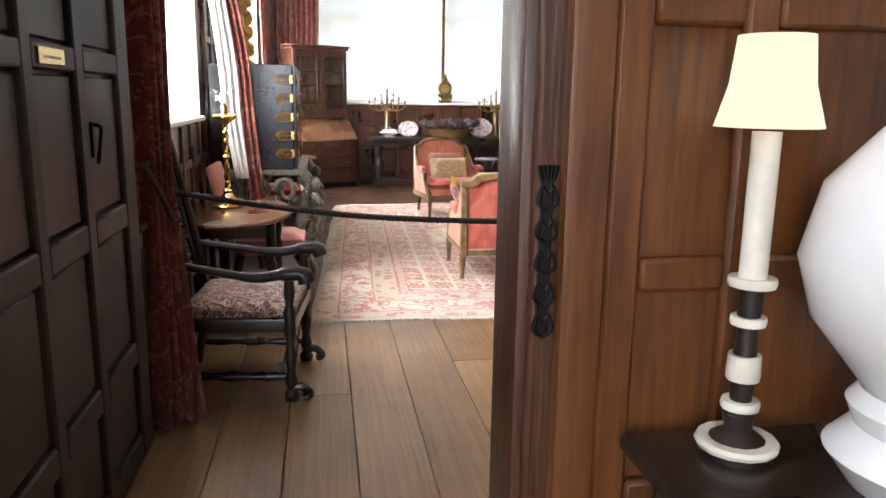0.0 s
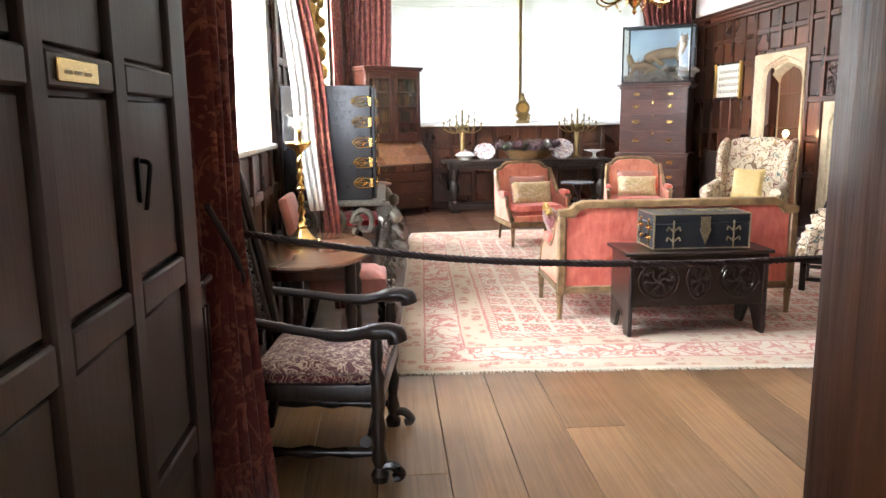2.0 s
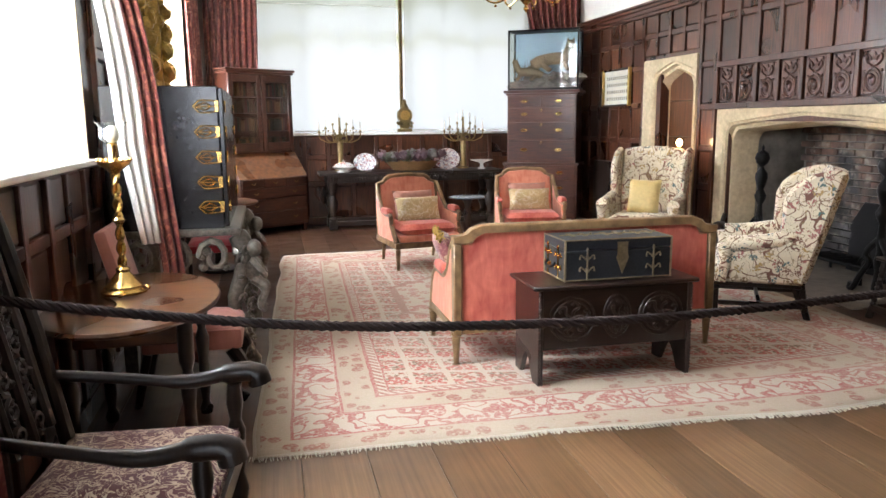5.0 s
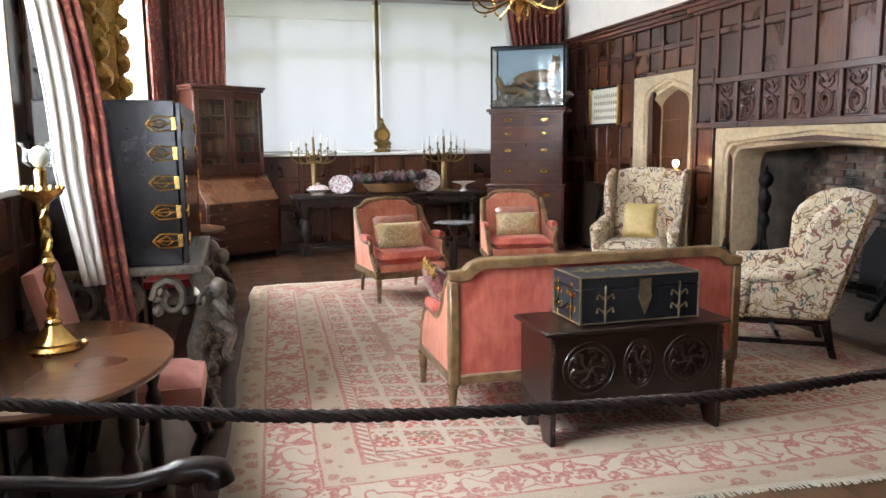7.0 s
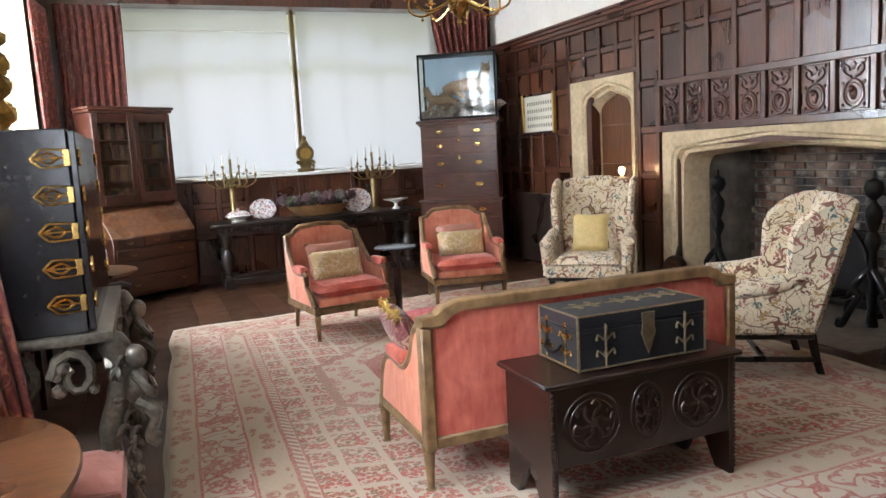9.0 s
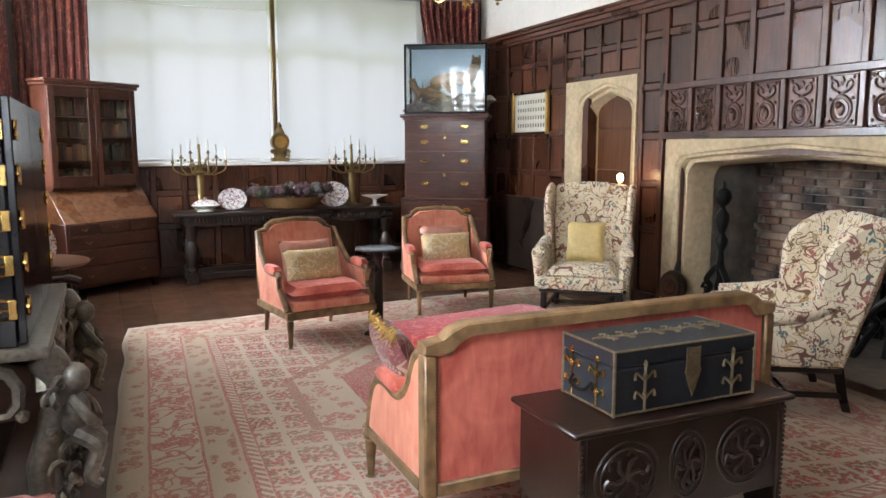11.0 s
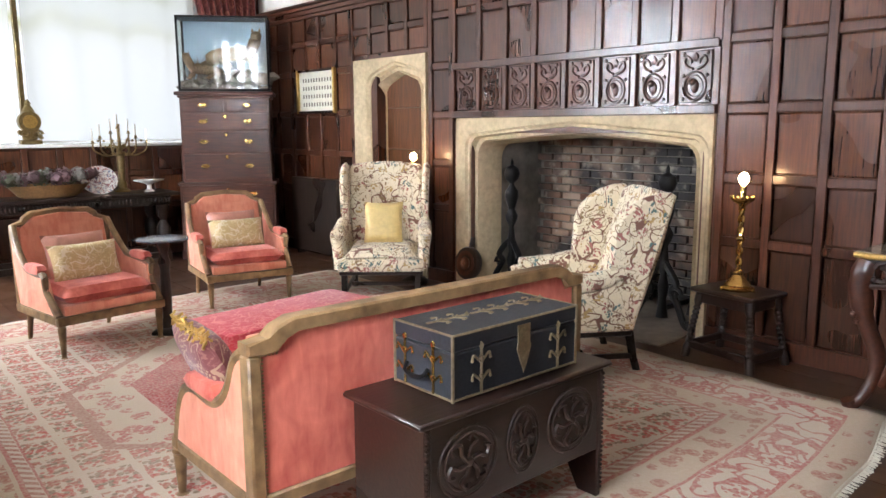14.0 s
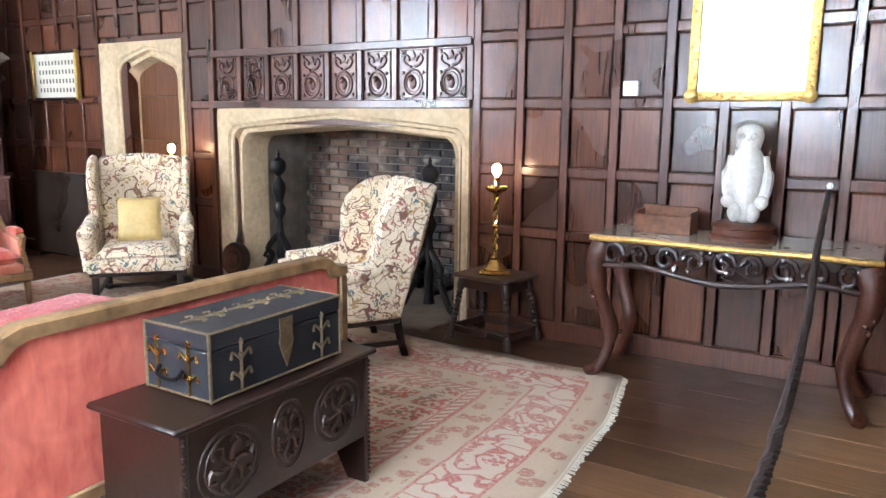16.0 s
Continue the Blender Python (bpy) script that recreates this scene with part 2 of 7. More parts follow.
SCENIC_BLUE = plain("painted_sky_board", (0.36, 0.47, 0.55), 0.8, grain=3.0, vary=0.12)
PETALS = [plain("hydrangea_" + k, c, 0.8, grain=40.0, vary=0.25) for k, c in
          (("mauve", (0.15, 0.09, 0.1)), ("green", (0.1, 0.11, 0.07)), ("grey", (0.16, 0.15, 0.14)), ("plum", (0.11, 0.06, 0.07)))]
BOOKS = [plain("book_" + k, c, 0.6, grain=25.0, vary=0.2) for k, c in
         (("tan", (0.13, 0.065, 0.025)), ("brown", (0.06, 0.03, 0.016)), ("red", (0.07, 0.018, 0.012)), ("green", (0.03, 0.028, 0.018)))]
BULB = glow("lamp_flame", (1.0, 0.62, 0.3), 60.0)
BULB_DIM = glow("lit_bulb", (1.0, 0.7, 0.42), 8.0)


def pane_material():
    n = Nodes("window_glass")
    n.bsdf.inputs["IOR"].default_value = 1.45
    return n.done((0.95, 0.97, 0.96), 0.02, Transmission_Weight=1.0)


def thin_pane():
    n = Nodes("thin_pane")
    clear = n.add("ShaderNodeBsdfTransparent", Color=(0.97, 0.98, 0.97))
    shine = n.add("ShaderNodeBsdfGlossy", Roughness=0.03)
    edge = n.add("ShaderNodeLayerWeight", Blend=0.5).outputs["Facing"]
    fac = n.math("ADD", n.math("MULTIPLY", n.math("POWER", edge, 4.0), 0.5), 0.04)
    m = n.add("ShaderNodeMixShader", Fac=fac)
    n.put(m.inputs[1], clear.outputs[0])
    n.put(m.inputs[2], shine.outputs[0])
    n.put(n.out.inputs[0], m.outputs[0])
    return n.mat


def blind_material(name, weave):
    n = Nodes(name)
    clear = n.add("ShaderNodeBsdfTransparent", Color=(1, 1, 1))
    cloth = n.add("ShaderNodeBsdfTranslucent", Color=(0.85, 0.87, 0.84))
    m = n.add("ShaderNodeMixShader", Fac=weave)
    n.put(m.inputs[1], clear.outputs[0])
    n.put(m.inputs[2], cloth.outputs[0])
    n.put(n.out.inputs[0], m.outputs[0])
    return n.mat


def daylight(name, power, leafy):
    """A bright overcast outlook with soft greenery in it."""
    n = Nodes(name)
    v = n.coords()
    z = n.add("ShaderNodeSeparateXYZ", Vector=v)
    soft = n.noise(v, 0.8, 1.0)
    band = n.math("ADD", z.outputs[2], n.math("MULTIPLY", soft, 0.5))
    # Upright dim bands painted into the glow, for the shade of unbuilt mullions.
    bays = n.math("ABSOLUTE", n.math("SINE", n.math("MULTIPLY", z.outputs[0], 5.4)))
    green = n.ramp(n.math("MULTIPLY", n.math("ADD", band, n.math("MULTIPLY", bays, -0.14)), 0.2),
                   (0.0, (0.8, 0.92, 1.0)), (0.5, (0.96, 0.98, 1.0)), (0.565, (0.95, 0.97, 0.97)), (0.605, (0.56, 0.57, 0.36)), (0.64, (0.85, 0.9, 0.92)), (0.69, (0.8, 0.86, 0.86)), (0.72, (0.5, 0.53, 0.36)))
    shade = n.ramp(bays, (0.0, 0.75), (0.4, 1.0))
    col = n.mix(leafy, (0.86, 0.93, 1.0), n.mix(1.0, green, shade, "MULTIPLY"))
    if not leafy:
        power = n.math("MULTIPLY", n.ramp(n.math("MULTIPLY", z.outputs[2], 0.1), (0.1, 0.25), (0.24, 1.0)), power)
    e = n.add("ShaderNodeEmission", Color=col, Strength=power)
    n.put(n.out.inputs[0], e.outputs[0])
    return n.mat


def brick_material():
    n = Nodes("old_brick")
    v = n.coords()
    r = n.rnd()
    base = n.ramp(r, (0.0, (0.2, 0.1, 0.06)), (0.4, (0.3, 0.17, 0.11)), (0.7, (0.34, 0.24, 0.17)), (1.0, (0.16, 0.1, 0.075)))
    geo = n.add("ShaderNodeNewGeometry").outputs["Position"]
    sooty = n.ramp(n.noise(geo, 1.6, 4.0), (0.38, 0.0), (0.55, 1.0))
    col = n.mix(sooty, base, (0.035, 0.03, 0.028))
    col = n.mix(n.ramp(n.noise(geo, 7.0, 4.0), (0.55, 0.0), (0.7, 0.6)), col, (0.4, 0.35, 0.28))
    return n.done(col, 0.9, bump=n.noise(v, 60.0, 4.0), strength=0.5)


def rug_material():
    """A worn Oushak-like rug: guard bands, a red main border, a barber stripe, rows of small flowers and a red centre."""
    n = Nodes("woven_rug")
    uv = n.add("ShaderNodeTexCoord").outputs["UV"]
    wob = n.add("ShaderNodeTexNoise", Vector=uv, Scale=3.0, Detail=3.0)
    wv = n.add("ShaderNodeVectorMath")
    wv.operation = "MULTIPLY_ADD"
    n.put(wv.inputs[0], wob.outputs[1])
    n.put(wv.inputs[1], (0.03, 0.03, 0.03))
    n.put(wv.inputs[2], uv)
    s = n.add("ShaderNodeSeparateXYZ", Vector=wv.outputs[0])
    x, y = s.outputs[0], s.outputs[1]
    W, L = 4.5, 5.5
    d = n.math("MINIMUM", n.math("MINIMUM", x, n.math("SUBTRACT", W, x)), n.math("MINIMUM", y, n.math("SUBTRACT", L, y)))
    tan, cream, red, pale = (0.49, 0.39, 0.28), (0.6, 0.51, 0.4), (0.42, 0.115, 0.1), (0.57, 0.48, 0.38)
    band = n.ramp(n.math("MULTIPLY", d, 1.0), (0.0, cream), (0.03, tan), (0.19, red), (0.205, pale), (0.45, red), (0.465, tan), (0.66, red), (0.68, cream), (0.735, red), (0.75, pale), step=True)
    # small flowers in rows over the field, larger ones in the main border
    cell = n.add("ShaderNodeCombineXYZ", X=n.math("MULTIPLY", x, 4.4), Y=n.math("ADD", n.math("MULTIPLY", y, 4.0), n.math("MULTIPLY", x, 0.9)))
    fx = n.math("SUBTRACT", n.math("FRACT", n.math("MULTIPLY", x, 4.4)), 0.5)
    fy = n.math("SUBTRACT", n.math("FRACT", n.math("ADD", n.math("MULTIPLY", y, 4.0), n.math("MULTIPLY", x, 0.9))), 0.5)
    box = n.math("MAXIMUM", n.math("MULTIPLY", n.math("ABSOLUTE", fx), 1.0), n.math("ABSOLUTE", fy))
    inside = n.math("LESS_THAN", n.math("ADD", box, n.math("MULTIPLY", n.noise(uv, 9.0, 2.0), 0.16)), 0.5)
    petal = n.voronoi(wv.outputs[0], 34.0)
    bits = n.math("LESS_THAN", petal.outputs["Distance"], 0.58)
    motif = n.math("MULTIPLY", inside, bits)
    low = n.math("LESS_THAN", fy, 0.02)
    ink = n.mix(low, (0.36, 0.09, 0.06), (0.46, 0.07, 0.06))
    ink = n.mix(n.ramp(n.add("ShaderNodeSeparateColor", Color=petal.outputs["Color"]).outputs[0], (0.0, 0.0), (0.72, 1.0), step=True), ink, (0.2, 0.13, 0.08))
    field = n.math("GREATER_THAN", d, 0.75)
    col = n.mix(n.math("MULTIPLY", motif, field), band, ink)
    big = n.voronoi(wv.outputs[0], 5.0)
    main = n.math("MULTIPLY", n.math("GREATER_THAN", d, 0.205), n.math("LESS_THAN", d, 0.45))
    scroll = n.math("ADD", n.math("LESS_THAN", n.math("ABSOLUTE", n.math("SUBTRACT", n.noise(wv.outputs[0], 9.0, 0.5, 0.8), 0.5)), 0.055),
                    n.math("MULTIPLY", n.math("LESS_THAN", big.outputs["Distance"], 0.42), n.math("LESS_THAN", petal.outputs["Distance"], 0.55)))
    col = n.mix(n.math("MULTIPLY", main, n.math("MINIMUM", scroll, 1.0)), col, red)
    gx = n.math("MULTIPLY", n.math("LESS_THAN", n.voronoi(wv.outputs[0], 10.0).outputs["Distance"], 0.42), n.math("GREATER_THAN", petal.outputs["Distance"], 0.3))
    guards = n.math("ADD", n.math("MULTIPLY", n.math("GREATER_THAN", d, 0.05), n.math("LESS_THAN", d, 0.17)),
                    n.math("MULTIPLY", n.math("GREATER_THAN", d, 0.49), n.math("LESS_THAN", d, 0.64)))
    col = n.mix(n.math("MULTIPLY", guards, gx), col, (0.36, 0.14, 0.1))
    barber = n.math("MULTIPLY", n.math("MULTIPLY", n.math("GREATER_THAN", d, 0.68), n.math("LESS_THAN", d, 0.735)),
                    n.math("GREATER_THAN", n.math("FRACT", n.math("MULTIPLY", n.math("ADD", x, y), 16.0)), 0.5))
    col = n.mix(barber, col, (0.34, 0.13, 0.1))
    # centre: a chamfered red lozenge with a patterned frame
    mx, my = n.math("ABSOLUTE", n.math("SUBTRACT", x, 2.42)), n.math("ABSOLUTE", n.math("SUBTRACT", y, 2.95))
    med = n.math("MAXIMUM", n.math("SUBTRACT", mx, 0.95), n.math("SUBTRACT", n.math("ADD", n.math("MULTIPLY", mx, 0.8), my), 1.15))
    col = n.mix(n.math("LESS_THAN", med, 0.36), col, n.mix(n.math("MULTIPLY", bits, n.math("LESS_THAN", n.voronoi(wv.outputs[0], 8.0).outputs["Distance"], 0.45)), (0.54, 0.45, 0.34), red))
    col = n.mix(n.math("MULTIPLY", n.math("LESS_THAN", med, 0.4), n.math("GREATER_THAN", med, 0.33)), col, (0.36, 0.16, 0.12))
    col = n.mix(n.math("LESS_THAN", med, 0.0), col, n.mix(n.ramp(n.noise(wv.outputs[0], 12.0), (0.4, 0.0), (0.7, 1.0)), (0.34, 0.035, 0.05), (0.44, 0.09, 0.09)))
    fleck = n.ramp(n.noise(uv, 55.0, 3.0), (0.4, 0.0), (0.68, 0.62))
    col = n.mix(fleck, col, (0.55, 0.44, 0.34))
    fade = n.ramp(n.noise(uv, 1.4, 4.0), (0.42, 0.0), (0.75, 0.4))
    col = n.mix(fade, col, (0.58, 0.49, 0.38))
    weave = n.noise(n.add("ShaderNodeMapping", Vector=uv, Scale=(60, 260, 1)).outputs[0], 2.0, 3.0)
    col = n.mix(n.ramp(weave, (0.3, 0.22), (0.7, 0.0)), col, (0.25, 0.18, 0.12))
    return n.done(col, 0.95, bump=weave, strength=0.4, dist=0.004)


PANE, THIN_PANE, BLIND, BRICK, RUG = pane_material(), thin_pane(), blind_material("linen_blind", 0.45), brick_material(), rug_material()
SHEER = blind_material("fine_sheer", 0.18)
MIRROR = plain("mirror_glass", (0.85, 0.86, 0.85), 0.03, 1.0, vary=0.02, bump=0.0)
OUT_LEFT = daylight("outlook_side", LEFT_GLOW, 0.0)
OUT_FAR = daylight("outlook_end", FAR_GLOW, 1.0)


# ---- mesh tools ----
def box(bm, x0, x1, y0, y1, z0, z1, bevel=0.0, m=None):
    vs = [bm.verts.new((x, y, z)) for x in (x0, x1) for y in (y0, y1) for z in (z0, z1)]
    for f in ((0, 1, 3, 2), (4, 6, 7, 5), (0, 4, 5, 1), (2, 3, 7, 6), (0, 2, 6, 4), (1, 5, 7, 3)):
        bm.faces.new([vs[i] for i in f])
    if m is not None:
        bmesh.ops.transform(bm, matrix=m, verts=vs)
    if bevel:
        edges = list({e for v in vs for e in v.link_edges})
        bmesh.ops.bevel(bm, geom=edges, offset=bevel, segments=2 if bevel > 0.008 else 1, affect="EDGES", profile=0.6)


def lathe(bm, profile, at=(0, 0, 0), seg=14, m=None, sx=1.0, sy=1.0, cap=True):
    """A turned shape from (radius, height) pairs."""
    m = m or Matrix.Translation(at)
    rings = []
    for r, z in profile:
        rings.append([bm.verts.new(m @ Vector((max(r, 0.0005) * sx * math.cos(a), max(r, 0.0005) * sy * math.sin(a), z)))
                      for a in (2 * math.pi * i / seg for i in range(seg))])
    for a, b in zip(rings, rings[1:]):
        for i in range(seg):
            bm.faces.new((a[i], a[(i + 1) % seg], b[(i + 1) % seg], b[i]))
    if cap:
        bm.faces.new(rings[0][::-1])
        bm.faces.new(rings[-1])


def tube(bm, pts, radius, seg=8, flat=1.0):
    """A round bar along points; radius is one number or one for each point."""
    pts = [Vector(p) for p in pts]
    rad = radius if isinstance(radius, (list, tuple)) else [radius] * len(pts)
    rings, side = [], None
    for i, p in enumerate(pts):
        d = (pts[min(i + 1, len(pts) - 1)] - pts[max(i - 1, 0)]).normalized()
        if side is None:
            side = d.orthogonal().normalized()
        side = (side - d * side.dot(d)).normalized()
        up = d.cross(side)
        rings.append([bm.verts.new(p + rad[i] * (math.cos(a) * side + flat * math.sin(a) * up)) for a in (2 * math.pi * k / seg for k in range(seg))])
    for a, b in zip(rings, rings[1:]):
        for i in range(seg):
            bm.faces.new((a[i], a[(i + 1) % seg], b[(i + 1) % seg], b[i]))
    bm.faces.new(rings[0][::-1])
    bm.faces.new(rings[-1])


def smooth_line(pts, steps=6):
    """Points on a Catmull-Rom curve through pts."""
    pts = [Vector(p) for p in pts]
    out = []
    for i in range(len(pts) - 1):
        a, b, c, d = pts[max(i - 1, 0)], pts[i], pts[i + 1], pts[min(i + 2, len(pts) - 1)]
        for k in range(steps):
            t = k / steps
            out.append(0.5 * (2 * b + (c - a) * t + (2 * a - 5 * b + 4 * c - d) * t * t + (3 * b - a - 3 * c + d) * t ** 3))
    return out + [pts[-1]]


def prism(bm, outline, depth, m, bevel=0.0):
    """A flat outline of (x, y) pairs, given thickness along +z, laid by the matrix m."""
    a = [bm.verts.new(m @ Vector((x, y, 0))) for x, y in outline]
    b = [bm.verts.new(m @ Vector((x, y, depth))) for x, y in outline]
    n = len(a)
    faces = [bm.faces.new(a[::-1]), bm.faces.new(b)]
    for i in range(n):
        faces.append(bm.faces.new((a[i], a[(i + 1) % n], b[(i + 1) % n], b[i])))
    if bevel:
        edges = list({e for f in faces[:2] for e in f.edges})
        bmesh.ops.bevel(bm, geom=edges, offset=bevel, segments=1, affect="EDGES")


def puff(bm, w, d, h, m, n=10, power=0.35):
    """A stuffed cushion, w by d, h thick in the middle, with pinched corners."""
    top, bot = {}, {}
    for i in range(n + 1):
        for j in range(n + 1):
            u, v = 2 * i / n - 1, 2 * j / n - 1
            e = max(0.0, (1 - u ** 4) * (1 - v ** 4)) ** power
            pin = 1 - 0.06 * (u * u * (1 - v * v) + v * v * (1 - u * u))
            x, y = u * w / 2 * pin, v * d / 2 * pin
            wr = 0.02 * h * noise.noise((x * 14, y * 14, h))
            top[i, j] = bm.verts.new(m @ Vector((x, y, h / 2 * e + wr)))
            edge = i in (0, n) or j in (0, n)
            bot[i, j] = top[i, j] if edge else bm.verts.new(m @ Vector((x, y, -h / 2 * e + wr)))
    for i in range(n):
        for j in range(n):
            bm.faces.new((top[i, j], top[i + 1, j], top[i + 1, j + 1], top[i, j + 1]))
            bm.faces.new((bot[i, j], bot[i, j + 1], bot[i + 1, j + 1], bot[i + 1, j]))


def ball(bm, at, r, sub=2, scale=(1, 1, 1), rough=0.0, m=None):
    m = m or Matrix.Translation(at)
    made = bmesh.ops.create_icosphere(bm, subdivisions=sub, radius=r, matrix=m @ Matrix.Diagonal((*scale, 1)))
    if rough:
        for v in made["verts"]:
            v.co += (v.co - m.translation) * rough * noise.noise(v.co * 9 / max(r, 0.02) * 0.1)


def part(name, bm, material, parent=None, label="", sharp=38):
    """Links a bmesh as one mesh object, under a thing or a part."""
    bmesh.ops.recalc_face_normals(bm, faces=bm.faces)
    me = bpy.data.meshes.new(name)
    bm.to_mesh(me)
    bm.free()
    me.materials.append(material)
    for p in me.polygons:
        p.use_smooth = True
    me.set_sharp_from_angle(angle=radians(sharp))
    ob = new(name, me)
    if parent is not None:
        ob.parent = parent
    return tagged(ob, label)


def mesh_part(name, fill, material, parent=None, label="", sharp=38):
    bm = bmesh.new()
    fill(bm)
    return part(name, bm, material, parent, label, sharp)


def thing(name, label, category, at=(0, 0, 0), turn=0.0, group=""):
    ob = new(name)
    ob.matrix_basis = pose(*at, 0, 0, turn)
    return tagged(ob, label, category, group, "thing")


def structure(ob, label):
    return tagged(ob, label, "", "", "structure")


def scrolls(bm, length, height, m, count, rad=0.012, seed=1):
    """A band of carved scrolling leaves lying in the xy plane of m."""
    rng = random.Random(seed)
    for i in range(count):
        cx = (i + 0.5) / count * length
        s = 1 if i % 2 else -1
        pts = []
        for k in range(12):
            a = k / 11 * 2.4 * math.pi
            r = height * 0.46 * (1 - 0.75 * k / 11)
            pts.append(m @ Vector((cx + s * r * math.cos(a) * length / count / height * 0.95, height / 2 + r * math.sin(a), 0)))
        tube(bm, pts, [rad * (1 - 0.4 * k / 11) for k in range(12)], 6)
        for k in range(4):
            p = m @ Vector((cx + rng.uniform(-0.45, 0.45) * length / count, height * rng.uniform(0.1, 0.9), 0))
            ball(bm, p, rad * rng.uniform(0.9, 1.5), 1)


# ---- the large structure ----
X0, X1, Y0, Y1, CEIL = -1.05, 4.83, 1.3, 12.9, 3.75


def wall_boxes(name, label, boxes, material):
    bm = bmesh.new()
    for b in boxes:
        box(bm, *b)
    return structure(part(name, bm, material), label)


fl = structure(mesh_part("floor", lambda bm: box(bm, -2.6, 6.2, -3.0, 14.2, -0.12, -0.025), SOOT), "sub-floor beneath wide oak boards")
wall_boxes("ceiling", "white plaster ceiling", [(-1.5, 6.2, -3.0, 14.2, CEIL, CEIL + 0.15)], PLASTER)
DOOR_Y, FIRE_Y = (9.49, 10.28), (6.4, 8.78)
wall_east = wall_boxes("wall_east", "oak panelled wall with stone fireplace and doorway", [
    (X1, X1 + 0.25, Y0, FIRE_Y[0], 0, 3.0), (X1, X1 + 0.25, FIRE_Y[0], FIRE_Y[1], 1.5, 3.0), (X1, X1 + 0.25, FIRE_Y[1], DOOR_Y[0], 0, 3.0),
    (X1, X1 + 0.25, DOOR_Y[0], DOOR_Y[1], 2.2, 3.0), (X1, X1 + 0.25, DOOR_Y[1], Y1, 0, 3.0)], OAK_RAIL)
wall_boxes("wall_east_upper", "cream plaster wall above the panelling", [(X1 + 0.02, X1 + 0.25, Y0, Y1, 3.0, CEIL)], PLASTER)
WIN = (-0.25, 4.1, 1.38, 3.55)
wall_north = wall_boxes("wall_north", "window wall with dark oak panelling below the sill", [
    (X0 - 0.2, WIN[0], Y1, Y1 + 0.55, 0, CEIL), (WIN[1], X1 + 0.25, Y1, Y1 + 0.55, 0, CEIL),
    (WIN[0], WIN[1], Y1, Y1 + 0.55, 0, WIN[2]), (WIN[0], WIN[1], Y1, Y1 + 0.55, WIN[3], CEIL)], OAK_RAIL)
W1, W2, SILL = (4.1, 6.15), (9.8, 12.0), 1.33
wall_west = wall_boxes("wall_west", "oak panelled wall with two tall windows", [
    (X0 - 0.4, X0, Y0, W1[0], 0, CEIL), (X0 - 0.4, X0, W1[0], W1[1], 0, SILL), (X0 - 0.4, X0, W1[1], W2[0], 0, CEIL),
    (X0 - 0.4, X0, W2[0], W2[1], 0, SILL), (X0 - 0.4, X0, W2[1], Y1, 0, CEIL),
    (X0 - 0.4, X0, W1[0], W1[1], 3.45, CEIL), (X0 - 0.4, X0, W2[0], W2[1], 3.45, CEIL)], OAK_RAIL)
DW = (-0.98, 0.3)
wall_south = wall_boxes("wall_south", "oak wall around the open doorway", [
    (-2.6, DW[0], 1.11, Y0, 0, CEIL), (0.33, 6.0, 1.11, Y0, 0, CEIL), (DW[0], 0.33, 1.11, Y0, 2.25, CEIL)], OAK_RAIL)
# The gap in the lobby's south wall is added to let fill light in.
wall_boxes("wall_lobby", "plain walls of the lobby behind the doorway, with an added fill-light opening", [
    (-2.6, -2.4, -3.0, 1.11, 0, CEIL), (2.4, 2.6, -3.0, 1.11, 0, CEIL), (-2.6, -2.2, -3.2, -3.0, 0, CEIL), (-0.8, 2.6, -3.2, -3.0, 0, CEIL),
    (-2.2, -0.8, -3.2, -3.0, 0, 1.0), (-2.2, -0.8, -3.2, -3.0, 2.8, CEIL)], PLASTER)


def outlook(name, label, a, b, c, d, mat):
    bm = bmesh.new()
    bm.faces.new([bm.verts.new(p) for p in (a, b, c, d)])
    return structure(part(name, bm, mat), label)


outlook("backdrop_west", "overcast daylight outside the tall windows", (-3.2, 0.5, 0.2), (-3.2, 14.5, 0.2), (-3.2, 14.5, 7.0), (-3.2, 0.5, 7.0), OUT_LEFT)
outlook("backdrop_north", "daylight and pale trees outside the blinds", (-1.2, 14.1, 0.8), (5.0, 14.1, 0.8), (5.0, 14.1, 4.2), (-1.2, 14.1, 4.2), OUT_FAR)

# Unseen glowing sheet added to brighten the door post, panelling and vase.
FILL_SHEET = daylight("lobby_fill_glow", LOBBY_FILL, 0.0)
outlook("backdrop_south", "added glowing fill sheet behind an unseen lobby opening", (-2.4, -3.4, 0.7), (-0.6, -3.4, 0.7), (-0.6, -3.4, 3.1), (-2.4, -3.4, 3.1), FILL_SHEET)


